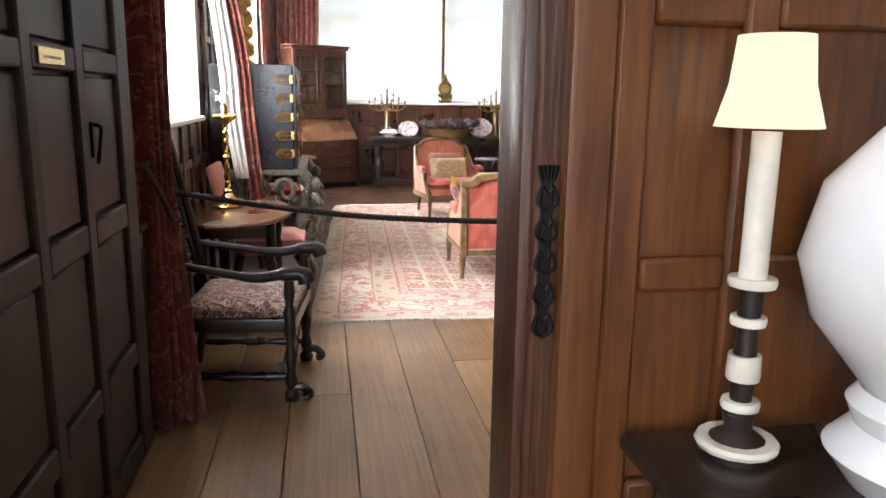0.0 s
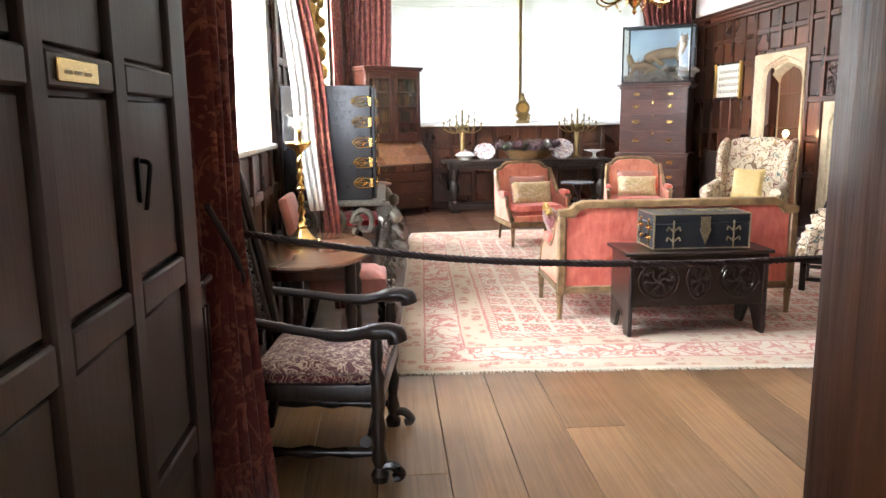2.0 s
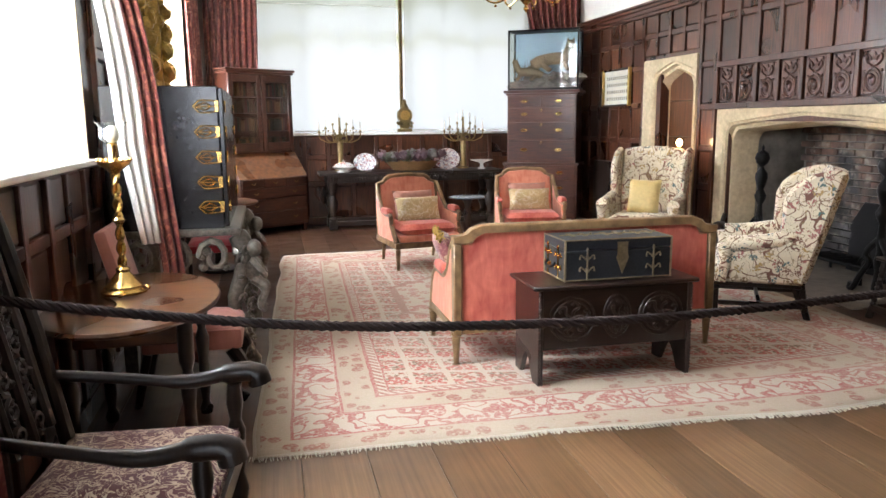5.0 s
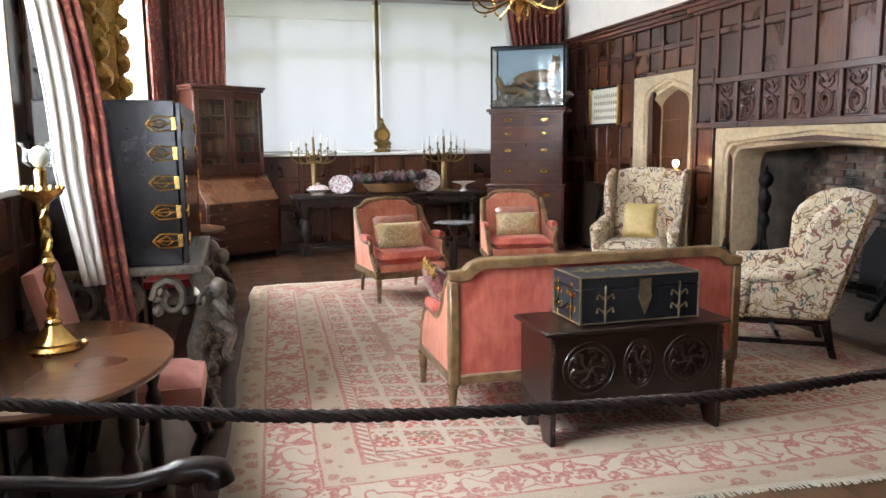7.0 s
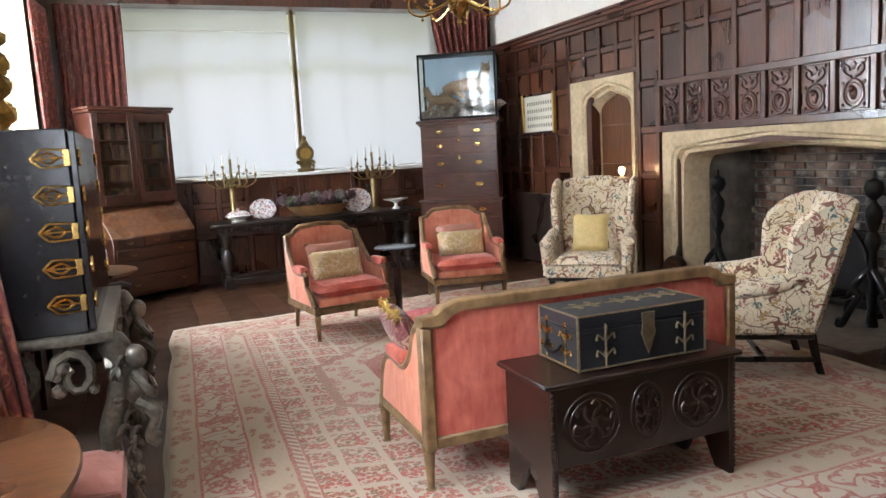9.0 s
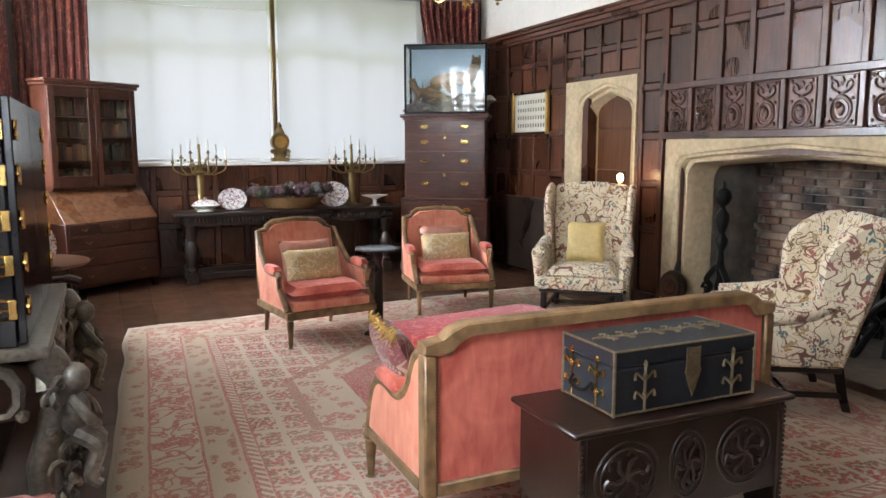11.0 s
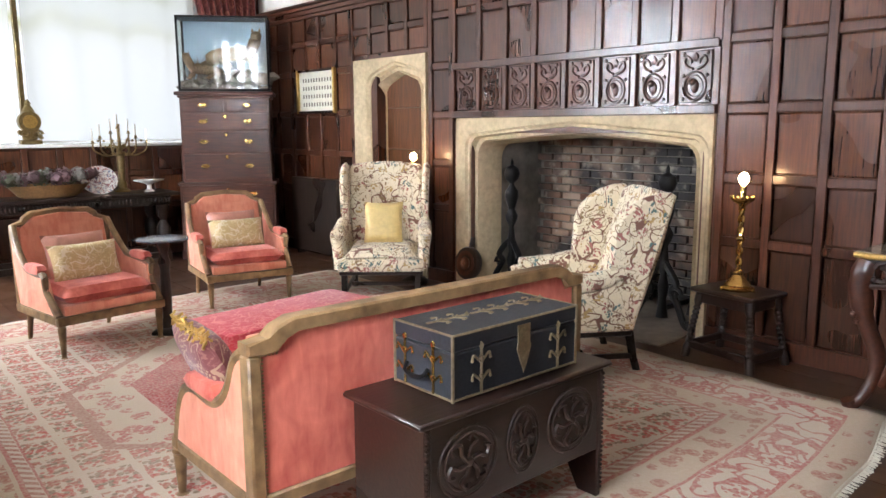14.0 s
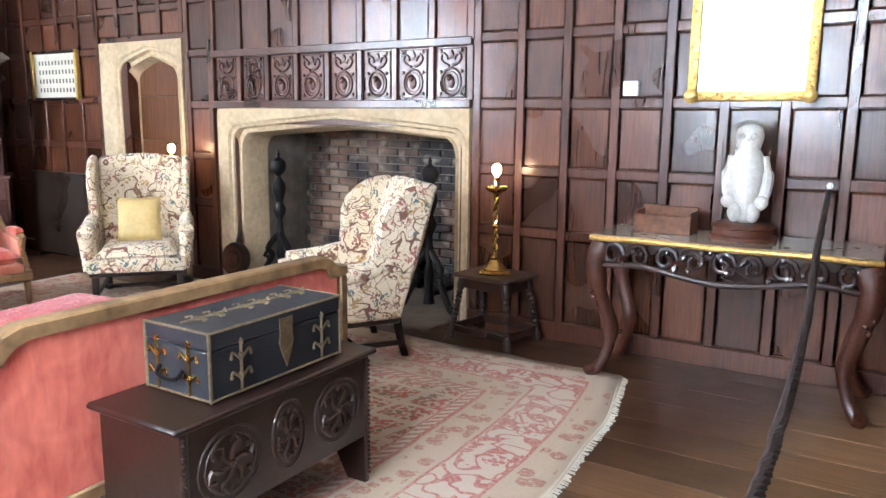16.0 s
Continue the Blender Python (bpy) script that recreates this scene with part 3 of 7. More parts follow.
def stone_arch(name, label, y0, y1, top, iy0, iy1, spring, apex, depth, parent):
    """A square stone surround with a four-centred moulded arch through it."""
    def curve(shrink):
        a, b = iy0 - shrink, iy1 + shrink
        mid, r = (a + b) / 2, min(0.16, (b - a) * 0.2)
        sp, ap = spring + shrink * 0.6, apex + shrink * 0.8
        pts = [(a, 0.0), (a, sp * 0.5), (a, sp)]
        for k in range(1, 5):
            t = k / 4 * math.radians(62)
            pts.append((a + r * (1 - math.cos(t)), sp + r * math.sin(t)))
        lead = pts[-1]
        for k in range(1, 6):
            t = k / 5
            pts.append((lead[0] + (mid - lead[0]) * t, lead[1] + (ap - lead[1]) * (t * 1.25 - 0.25 * t * t)))
        return pts + [(a + b - y, z) for y, z in pts[-2::-1]]

    inner = [(curve(0.17), X1 - 0.03), (curve(0.15), X1 - 0.01), (curve(0.12), X1 - 0.012), (curve(0.1), X1 + 0.04), (curve(0.06), X1 + 0.045), (curve(0.045), X1 + 0.02), (curve(0.02), X1 + 0.08), (curve(0.0), X1 + depth)]
    n = len(inner[0][0])
    outer = []
    for k, (y, z) in enumerate(inner[0][0]):
        f = k / (n - 1)
        if z < spring:
            outer.append((y0 if f < 0.5 else y1, z))
        else:
            outer.append((y0 + (y1 - y0) * min(max((y - iy0 + 0.17) / (iy1 - iy0 + 0.34), 0), 1), top))
    outer[2], outer[-3] = (y0, top), (y1, top)
    bm = bmesh.new()
    rows = [[bm.verts.new((X1 + 0.05, y, z)) for y, z in outer], [bm.verts.new((X1 - 0.035, y, z)) for y, z in outer]]
    rows += [[bm.verts.new((x, y, z)) for y, z in c] for c, x in inner]
    for a, b in zip(rows, rows[1:]):
        for i in range(n - 1):
            bm.faces.new((a[i], a[i + 1], b[i + 1], b[i]))
    return structure(part(name, bm, STONE, None, "", 25), label)


stone_arch("fireplace_surround", "pale limestone fireplace with a moulded four-centred arch", 6.31, 8.97, 1.635, 6.5, 8.68, 1.25, 1.46, 0.3, wall_east)
stone_arch("doorway_surround", "pale limestone arched doorway with moulded edge", 9.42, 10.67, 2.28, 9.6, 10.27, 1.88, 2.1, 0.15, wall_east)
mesh_part("door_1", lambda bm: [box(bm, X1 + 0.13, X1 + 0.18, 9.5, 10.27, 0.44 * k, 0.437 + 0.44 * k, 0.004) for k in range(5)], OAK_WARM)
structure(bpy.data.objects["door_1"], "reddish oak plank door inside the stone arch")
mesh_part("firebox", lambda bm: [box(bm, 5.75, 5.9, 6.2, 9.0, 0, 2.4), box(bm, X1 + 0.25, 5.8, 8.72, 8.95, 0, 2.4), box(bm, X1 + 0.25, 5.8, 6.25, 6.45, 0, 2.4), box(bm, X1 + 0.25, 5.8, 6.3, 8.9, 2.3, 2.4)], SOOT)
structure(bpy.data.objects["firebox"], "soot-blackened fireplace recess")
structure(mesh_part("hearth", lambda bm: box(bm, 4.45, 5.8, 6.45, 8.75, -0.03, 0.012, 0.006), HEARTH), "worn grey hearth slab")

# end window: sill, frame, middle post, two blinds
structure(mesh_part("window_sill", lambda bm: box(bm, WIN[0], WIN[1], Y1 - 0.04, Y1 + 0.5, WIN[2] - 0.035, WIN[2] + 0.004, 0.008), WHITE_PAINT), "white painted window sill")
win = structure(new("window_1"), "wide window with two drawn linen blinds")
for k, (a, b) in enumerate(((WIN[0], 1.97), (2.05, WIN[1]))):
    mesh_part("blind", lambda bm: box(bm, a + 0.02, b - 0.02, Y1 + 0.3, Y1 + 0.304, WIN[2] + 0.03, WIN[3]), BLIND, win, "translucent white linen roller blind")
    mesh_part("blind_batten", lambda bm: box(bm, a + 0.02, b - 0.02, Y1 + 0.288, Y1 + 0.299, WIN[2] + 0.012, WIN[2] + 0.035, 0.003), WHITE_PAINT, win)
mesh_part("window_post", lambda bm: box(bm, 1.985, 2.035, Y1 + 0.26, Y1 + 0.34, WIN[2], WIN[3], 0.006), DULL_BRASS, win, "narrow dark post between the blinds")
mesh_part("blind_cord", lambda bm: tube(bm, [(WIN[0] + 0.05, Y1 + 0.285, 3.28), (1.95, Y1 + 0.285, 3.27)], 0.004, 5), WHITE_PAINT, win)


def side_window(name, y0, y1, lights):
    w = structure(new(name), "tall leaded window in stone mullions")
    step = (y1 - y0) / lights
    for k in range(lights + 1):
        mesh_part("mullion", lambda bm: box(bm, X0 - 0.36, X0 - 0.24, y0 + k * step - 0.05, y0 + k * step + 0.05, SILL, 3.45, 0.02), STONE, w)
    mesh_part("transom", lambda bm: box(bm, X0 - 0.35, X0 - 0.25, y0, y1, 2.5, 2.6, 0.02), STONE, w)
    for k in range(lights):
        mesh_part("pane", lambda bm: box(bm, X0 - 0.305, X0 - 0.3, y0 + k * step + 0.05, y0 + (k + 1) * step - 0.05, SILL, 3.45), THIN_PANE, w).visible_shadow = False
        bm = bmesh.new()
        for j in range(1, 10):
            z = SILL + j * 0.21
            box(bm, X0 - 0.298, X0 - 0.292, y0 + k * step + 0.05, y0 + (k + 1) * step - 0.05, z - 0.003, z + 0.003)
        for j in (1, 2, 3):
            y = y0 + k * step + j * step / 4
            box(bm, X0 - 0.298, X0 - 0.29, y - 0.004, y + 0.004, SILL, 3.45)
        part("glazing_bar", bm, IRON, w)
    for y in (y0, y1 - 0.012):
        mesh_part("reveal", lambda bm: box(bm, X0 - 0.39, X0 - 0.004, y, y + 0.012, SILL, 3.45), STONE, w)
    mesh_part("sheer", lambda bm: box(bm, X0 - 0.2, X0 - 0.197, y0 + 0.01, y1 - 0.01, SILL + 0.01, 3.44), SHEER, w, "drawn white sheer")
    mesh_part("sill", lambda bm: box(bm, X0 - 0.4, X0 + 0.035, y0 - 0.03, y1 + 0.03, SILL - 0.03, SILL + 0.005, 0.008), WHITE_PAINT, w, "pale painted sill")


side_window("window_2", *W1, 4)
side_window("window_3", *W2, 3)


# ---- panelling ----
def panel_piece(parent, axis, plane, a0, a1, z0, z1, name="panel", mat=OAK, proud=0.012):
    """One fielded panel on a wall; axis tells whether it runs along y (at x = plane) or x (at y = plane)."""
    bm = bmesh.new()
    g = 0.004
    o = -proud if plane > 1.5 else proud
    outer = [(a0 + g, z0 + g), (a1 - g, z0 + g), (a1 - g, z1 - g), (a0 + g, z1 - g)]
    e = 0.016
    inner = [(a0 + e, z0 + e), (a1 - e, z0 + e), (a1 - e, z1 - e), (a0 + e, z1 - e)]
    put = (lambda a, z, d: (plane + d, a, z)) if axis == "y" else (lambda a, z, d: (a, plane + d, z))
    r0 = [bm.verts.new(put(a, z, 0.001 if o > 0 else -0.001)) for a, z in outer]
    r1 = [bm.verts.new(put(a, z, o)) for a, z in inner]
    for i in range(4):
        bm.faces.new((r0[i], r0[(i + 1) % 4], r1[(i + 1) % 4], r1[i]))
    bm.faces.new(r1)
    return part(name, bm, mat, parent, "", 15)


def strip(parent, axis, plane, a0, a1, z0, z1, name, proud=0.03, mat=OAK_RAIL):
    lo, hi = (plane - proud, plane) if plane > 1.5 else (plane, plane + proud)
    b = (lo, hi, a0, a1, z0, z1) if axis == "y" else (a0, a1, lo, hi, z0, z1)
    return mesh_part(name, lambda bm: box(bm, *b, bevel=0.005), mat, parent)


def panelling(parent, axis, plane, posts, rails, half=0.03, mat=OAK):
    """Posts and rails round a grid of panels."""
    for k, p in enumerate(posts):
        strip(parent, axis, plane, p - half, p + half, rails[0], rails[-1], "stile", 0.034 if k % 2 == 0 else 0.029)
    for z in rails[1:-1]:
        for a, b in zip(posts, posts[1:]):
            strip(parent, axis, plane, a + half, b - half, z - half, z + half, "rail", 0.026)
    for a, b in zip(posts, posts[1:]):
        for i, (z0, z1) in enumerate(zip(rails, rails[1:])):
            lo = z0 + (half if i else 0)
            hi = z1 - (half if i < len(rails) - 2 else 0)
            panel_piece(parent, axis, plane, a + half, b - half, lo, hi, mat=mat)


HI = [0.13, 0.76, 1.2, 1.67, 2.14, 2.62, 2.84]
right_posts = [6.25 - 0.345 * k for k in range(14)]
panelling(wall_east, "y", X1, right_posts, HI)
panelling(wall_east, "y", X1, [9.05, 9.36], [0.13, 0.76, 1.2, 1.67, 2.14, 2.62, 2.84])
panelling(wall_east, "y", X1, [10.71, 11.05, 11.4, 11.72, 12.05, 12.4, 12.75], [0.13, 0.8, 1.25, 1.72, 2.2, 2.55, 2.84])
panelling(wall_east, "y", X1, [9.42, 9.74, 10.06, 10.38, 10.73], [2.33, 2.58, 2.84])
over = [6.31 + 0.338 * k for k in range(9)]
panelling(wall_east, "y", X1, over, [2.13, 2.62, 2.84])
strip(wall_east, "y", X1, 6.3, 9.02, 1.64, 1.7, "mantel_rail", 0.05)
strip(wall_east, "y", X1, 6.3, 9.03, 2.09, 2.15, "frieze_rail", 0.04)
strip(wall_east, "y", X1, Y0, 6.3, 0.0, 0.13, "skirting", 0.04)
strip(wall_east, "y", X1, 9.03, 9.4, 0.0, 0.13, "skirting", 0.04)
strip(wall_east, "y", X1, 10.68, Y1, 0.0, 0.13, "skirting", 0.04)
for lo, hi, pr in ((2.84, 2.88, 0.045), (2.88, 2.93, 0.07), (2.93, 2.97, 0.1), (2.97, 3.0, 0.13)):
    strip(wall_east, "y", X1, Y0, Y1, lo, hi, "cornice", pr)
for k in range(8):
    y = 6.31 + 0.338 * k
    strip(wall_east, "y", X1, y - 0.025, y + 0.025, 1.7, 2.09, "carved_stile", 0.035)
    bm = bmesh.new()
    m = Matrix(((0, 0, -1, X1 - 0.018), (1, 0, 0, y + 0.169), (0, 1, 0, 0), (0, 0, 0, 1)))
    box(bm, X1 - 0.018, X1, y + 0.045, y + 0.293, 1.715, 2.075, 0.006)
    for r, t in ((0.085, 0.011), (0.062, 0.006)):
        ring = [m @ Vector((r * math.cos(a), 1.83 + r * 1.15 * math.sin(a), 0.004)) for a in (i / 18 * 2 * math.pi for i in range(19))]
        tube(bm, ring, t, 6)
    ball(bm, m @ Vector((0, 1.83, 0)), 0.04, 2, (0.5, 0.8, 1.2))
    ball(bm, m @ Vector((0.01, 1.86, 0.012)), 0.026, 2)
    for s in (-1, 1):
        leaf = [m @ Vector((s * x, z, 0.006)) for x, z in ((0.015, 1.95), (0.055, 1.965), (0.085, 2.0), (0.07, 2.035), (0.04, 2.02), (0.03, 1.99))]
        tube(bm, smooth_line(leaf, 4), 0.011, 6)
        for z in (1.745, 1.905, 2.055):
            ball(bm, m @ Vector((s * 0.09, z, 0)), 0.016, 1)
    ball(bm, m @ Vector((0, 2.03, 0)), 0.028, 1, (0.6, 1, 1.3))
    part("carved_panel", bm, OAK_RAIL, wall_east, "oak panel carved with a roundel and foliage")
strip(wall_east, "y", X1, 9.0, 9.03, 1.7, 2.09, "carved_stile", 0.035)
panelling(wall_north, "x", Y1, [WIN[0] + 0.36 * k for k in range(13)], [0.12, 0.62, 1.02, WIN[2] - 0.05])
strip(wall_north, "x", Y1, X0, X1 - 0.1, 0, 0.12, "skirting", 0.035)
panelling(wall_west, "y", X0, [3.72 + 0.36 * k for k in range(8)], [0.12, 0.66, 1.02, SILL - 0.04])
panelling(wall_west, "y", X0, [6.4, 6.75, 7.1, 7.5, 7.9, 8.3, 8.7, 9.1, 9.55], [0.12, 0.8, 1.4, 1.95, 2.5, 3.0])
panelling(wall_west, "y", X0, [9.65 + 0.36 * k for k in range(7)], [0.12, 0.66, 1.02, SILL - 0.04])
panelling(wall_west, "y", X0, [12.2, 12.5, 12.85], [0.12, 0.8, 1.4, 1.95, 2.5, 3.0])
strip(wall_west, "y", X0, 3.2, Y1, 0, 0.12, "skirting", 0.035)

# floorboards
for k in range(26):
    x = -1.5 + 0.305 * k
    rng = random.Random(k)
    cuts = [-2.9, -2.9 + rng.uniform(2.2, 5.5)]
    while cuts[-1] < 12.9:
        cuts.append(min(cuts[-1] + rng.uniform(3.2, 6.0), 12.9))
    for a, b in zip(cuts, cuts[1:]):
        if b - a > 0.05 and x + 0.305 < 4.95:
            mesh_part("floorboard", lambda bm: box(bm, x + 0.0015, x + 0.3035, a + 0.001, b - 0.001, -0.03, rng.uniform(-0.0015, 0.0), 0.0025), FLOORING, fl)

# ---- fireback bricks ----
brick_mesh = None
for row in range(24):
    for col in range(11):
        y = 6.42 + col * 0.235 - (0.117 if row % 2 else 0)
        if y > 8.6:
            continue
        if brick_mesh is None:
            b = mesh_part("brick", lambda bm: box(bm, -0.02, 0.03, 0.0, 0.222, 0.0, 0.062, 0.005), BRICK, bpy.data.objects["firebox"])
            brick_mesh = b.data
        else:
            b = new("brick", brick_mesh)
            b.parent = bpy.data.objects["firebox"]
        rng = random.Random(row * 50 + col)
        b.location = (5.725 + rng.uniform(-0.008, 0.008), y, 0.02 + row * 0.075)

# ---- the entrance ----
post = structure(mesh_part("door_post", lambda bm: (box(bm, 0.235, 0.33, 1.135, 1.308, 0, 2.26, 0.014), box(bm, 0.252, 0.33, 1.1, 1.13, 0, 2.26, 0.008)), OAK_POST), "rough old oak door post with worn edges")
structure(mesh_part("door_frame", lambda bm: (box(bm, 0.292, 0.366, 1.06, 1.098, 0, 2.3, 0.01), box(bm, -1.05, 0.366, 1.06, 1.098, 2.262, 2.4, 0.01)), OAK_WARM), "polished orange-brown oak door frame")
structure(mesh_part("door_post_west", lambda bm: box(bm, -1.04, -0.96, 1.1, 1.308, 0, 2.26, 0.02), OAK_POST), "old oak door post on the hinge side")
bm = bmesh.new()
for k, z in enumerate((1.15, 1.205, 1.26, 1.315, 1.37)):
    ball(bm, (0.272, 1.097, z), 0.0115, 2, (0.75, 0.5, 1.6))
    for s in (-1, 1):
        tube(bm, smooth_line([(0.272, 1.092, z - 0.03), (0.272 + s * 0.018, 1.09, z - 0.015), (0.272 + s * 0.01, 1.09, z + 0.008), (0.272 + s * 0.004, 1.09, z)], 3), 0.0035, 6)
for k in range(5):
    tube(bm, [(0.262 + k * 0.005, 1.095, 1.39), (0.256 + k * 0.008, 1.094, 1.415)], 0.004, 5)
box(bm, 0.262, 0.282, 1.092, 1.1, 1.12, 1.4, 0.002)
part("latch_plate", bm, IRON, post, "pierced black iron latch plate")

lobby = structure(new("panel_wall"), "warm oak panelling beside the doorway")
mesh_part("backing", lambda bm: box(bm, 0.367, 2.4, 1.09, 1.108, 0, 2.8), OAK_WARM, lobby)
for x, w in ((0.368, 0.062), (0.585, 0.06), (0.9, 0.06), (1.25, 0.06)):
    mesh_part("stile", lambda bm: box(bm, x, x + w, 1.064, 1.088, 0, 2.6, 0.008), OAK_WARM, lobby)
for z in (0.79, 1.2, 1.64):
    for x0, x1 in ((0.43, 0.585), (0.645, 0.9), (0.96, 1.25)):
        mesh_part("rail", lambda bm: box(bm, x0, x1, 1.064, 1.088, z, z + 0.06, 0.008), OAK_WARM, lobby)

leaf = structure(new("door_2"), "dark oak panelled door standing wide open")
mesh_part("door_core", lambda bm: box(bm, -0.915, -0.885, 1.45, 3.11, 0.02, 2.2), OAK_DOOR, leaf)
for a, b in ((1.45, 1.6), (2.016, 2.093), (2.45, 2.535), (2.94, 3.11)):
    mesh_part("stile", lambda bm: box(bm, -0.885, -0.85, a, b, 0.02, 2.2, 0.008), OAK_DOOR, leaf)
door_cols = ((1.6, 2.016), (2.093, 2.45), (2.535, 2.94))
for z0, z1 in ((0.02, 0.14), (0.44, 0.53), (1.005, 1.095), (1.58, 1.655), (2.08, 2.2)):
    for a, b in door_cols:
        mesh_part("rail", lambda bm: box(bm, -0.884, -0.851, a, b, z0, z1, 0.007), OAK_DOOR, leaf)
for z0, z1 in ((0.14, 0.44), (0.53, 1.005), (1.095, 1.58), (1.655, 2.08)):
    for a, b in door_cols:
        mesh_part("panel", lambda bm: box(bm, -0.884, -0.868, a + 0.012, b - 0.012, z0 + 0.012, z1 - 0.012, 0.006), OAK_DOOR, leaf)
plate = mesh_part("name_plate", lambda bm: box(bm, -0.85, -0.845, 2.13, 2.34, 1.594, 1.641, 0.002), BRASS, leaf, "small engraved brass plate")
for k in range(3):
    mesh_part("lettering", lambda bm: box(bm, -0.8448, -0.844, 2.16 + k * 0.05, 2.2 + k * 0.05, 1.61, 1.618), DULL_BRASS, plate)
bm = bmesh.new()
box(bm, -0.868, -0.858, 2.6, 2.63, 1.3, 1.42, 0.003)
tube(bm, smooth_line([(-0.858, 2.615, 1.41), (-0.836, 2.615, 1.4), (-0.84, 2.61, 1.35), (-0.85, 2.607, 1.28)]), 0.007, 6)
part("door_handle", bm, IRON, leaf, "black iron thumb latch")

rad = thing("radiator_cover", "dark oak grille cover below the window curtain", "radiator cover", (-1.0, 3.43, 0))
mesh_part("casing", lambda bm: box(bm, -0.04, 0.1, -0.3, 0.3, 0, 0.92, 0.008), OAK_DOOR, rad)
mesh_part("shelf", lambda bm: box(bm, -0.05, 0.125, -0.31, 0.31, 0.92, 0.945, 0.006), OAK_RAIL, rad)
for k in range(11):
    mesh_part("slat", lambda bm: box(bm, 0.1, 0.115, -0.26 + k * 0.05, -0.235 + k * 0.05, 0.12, 0.84, 0.004), OAK_DOOR, rad)

stand = thing("side_table", "black-topped occasional table beside the doorway", "table", (0.64, 0.84, 0))
mesh_part("tabletop", lambda bm: box(bm, -0.24, 0.4, -0.25, 0.2, 0.93, 0.96, 0.008), CARVED, stand)
for x in (-0.16, 0.34):
    for y in (-0.2, 0.16):
        mesh_part("leg", lambda bm: lathe(bm, [(0.02, 0), (0.03, 0.1), (0.018, 0.4), (0.03, 0.8), (0.02, 0.93)], (x, y, 0)), CARVED, stand)
tl = thing("table_lamp", "black and ivory turned lamp with a lit cream shade", "lamp", (0.565, 0.95, 0.96))
mesh_part("base", lambda bm: lathe(bm, [(0.045, 0), (0.045, 0.01), (0.03, 0.02), (0.016, 0.03), (0.02, 0.05), (0.012, 0.06), (0.016, 0.1), (0.012, 0.14), (0.015, 0.2), (0.024, 0.205)]), CARVED, tl)
for z0, r in ((0.008, 0.047), (0.055, 0.022), (0.09, 0.019), (0.155, 0.02), (0.2, 0.027)):
    mesh_part("ivory_ring", lambda bm: lathe(bm, [(r, z0), (r * 1.05, z0 + 0.005), (r, z0 + (0.03 if r == 0.019 else 0.01))]), WAX, tl)
mesh_part("candle_tube", lambda bm: lathe(bm, [(0.016, 0.21), (0.016, 0.37)]), WAX, tl)
mesh_part("shade", lambda bm: [lathe(bm, [(0.058, 0.375), (0.045, 0.42), (0.04, 0.47)], seg=20)], glow("lit_cream_shade", (1.0, 0.85, 0.6), 1.1), tl, "cream fabric shade lit from within")
tl.scale = (1.35, 1.35, 1.4)
vase = thing("white_vase", "large white glazed vase with a rounded body", "vase", (0.79, 0.8, 0.96))
mesh_part("body", lambda bm: lathe(bm, [(0.085, 0.12), (0.15, 0.2), (0.17, 0.27), (0.15, 0.36), (0.09, 0.43), (0.075, 0.47), (0.1, 0.53)], seg=40), CERAMIC, vase)
mesh_part("foot", lambda bm: lathe(bm, [(0.09, 0.0), (0.12, 0.04), (0.09, 0.075), (0.1, 0.1), (0.086, 0.119)], seg=40), CERAMIC, vase)
vase.scale = (1.25, 1.25, 1.25)


# ---- curtains ----
def curtain(label, path_top, path_mid, path_bot, z0, z1, zm, folds, depth):
    """Gathered cloth hung between three lines across, each (x, y) start and end, at heights z1, zm, z0."""
    c = thing("curtain", label, "curtain", group="red curtains")
    bm = bmesh.new()
    nx, nz = folds * 8, 22
    rows = []
    for j in range(nz + 1):
        t = j / nz
        z = z1 + (z0 - z1) * t
        tm = (z1 - zm) / (z1 - z0)
        if t < tm:
            f = t / tm
            f = f * f * (3 - 2 * f)
            a = [p + (q - p) * f for p, q in zip(path_top, path_mid)]
        else:
            f = (t - tm) / (1 - tm)
            a = [p + (q - p) * f for p, q in zip(path_mid, path_bot)]
        ax, ay, bx, by = a
        dx, dy = bx - ax, by - ay
        ln = math.hypot(dx, dy) or 1
        row = []
        for i in range(nx + 1):
            s = i / nx
            w = depth * math.sin(2 * math.pi * folds * s + 0.8 * math.sin(5 * s) + 0.3 * t) + 0.25 * depth * noise.noise((s * 9, t * 3, depth))
            row.append(bm.verts.new((ax + dx * s - dy / ln * w, ay + dy * s + dx / ln * w, z)))
        rows.append(row)
    for a, b in zip(rows, rows[1:]):
        for i in range(nx):
            bm.faces.new((a[i], a[i + 1], b[i + 1], b[i]))
    ob = part("cloth", bm, CURTAIN, c, sharp=80)
    so = ob.modifiers.new("thick", "SOLIDIFY")
    so.thickness = 0.006
    return c


c1 = curtain("faded red damask curtain drawn back with a cord", (-0.96, 3.3, -0.85, 3.9), (-0.9, 3.38, -0.83, 3.6), (-0.86, 3.2, -0.67, 3.33), 0.02, 3.4, 1.05, 5, 0.04)
mesh_part("tie_cord", lambda bm: tube(bm, smooth_line([(-0.84, 3.22, 1.22), (-0.82, 3.35, 1.1), (-0.8, 3.5, 0.95), (-0.79, 3.62, 0.7), (-0.79, 3.64, 0.5)]), 0.013, 8), ROPE_FIBRE, c1, "brown twisted tie-back cord")
curtain("faded red damask curtain swept back beside the window", (-1.0, 6.05, -0.89, 6.11), (-0.75, 6.05, -0.64, 6.1), (-0.63, 6.06, -0.52, 6.1), 0.1, 3.4, 1.4, 3, 0.018)
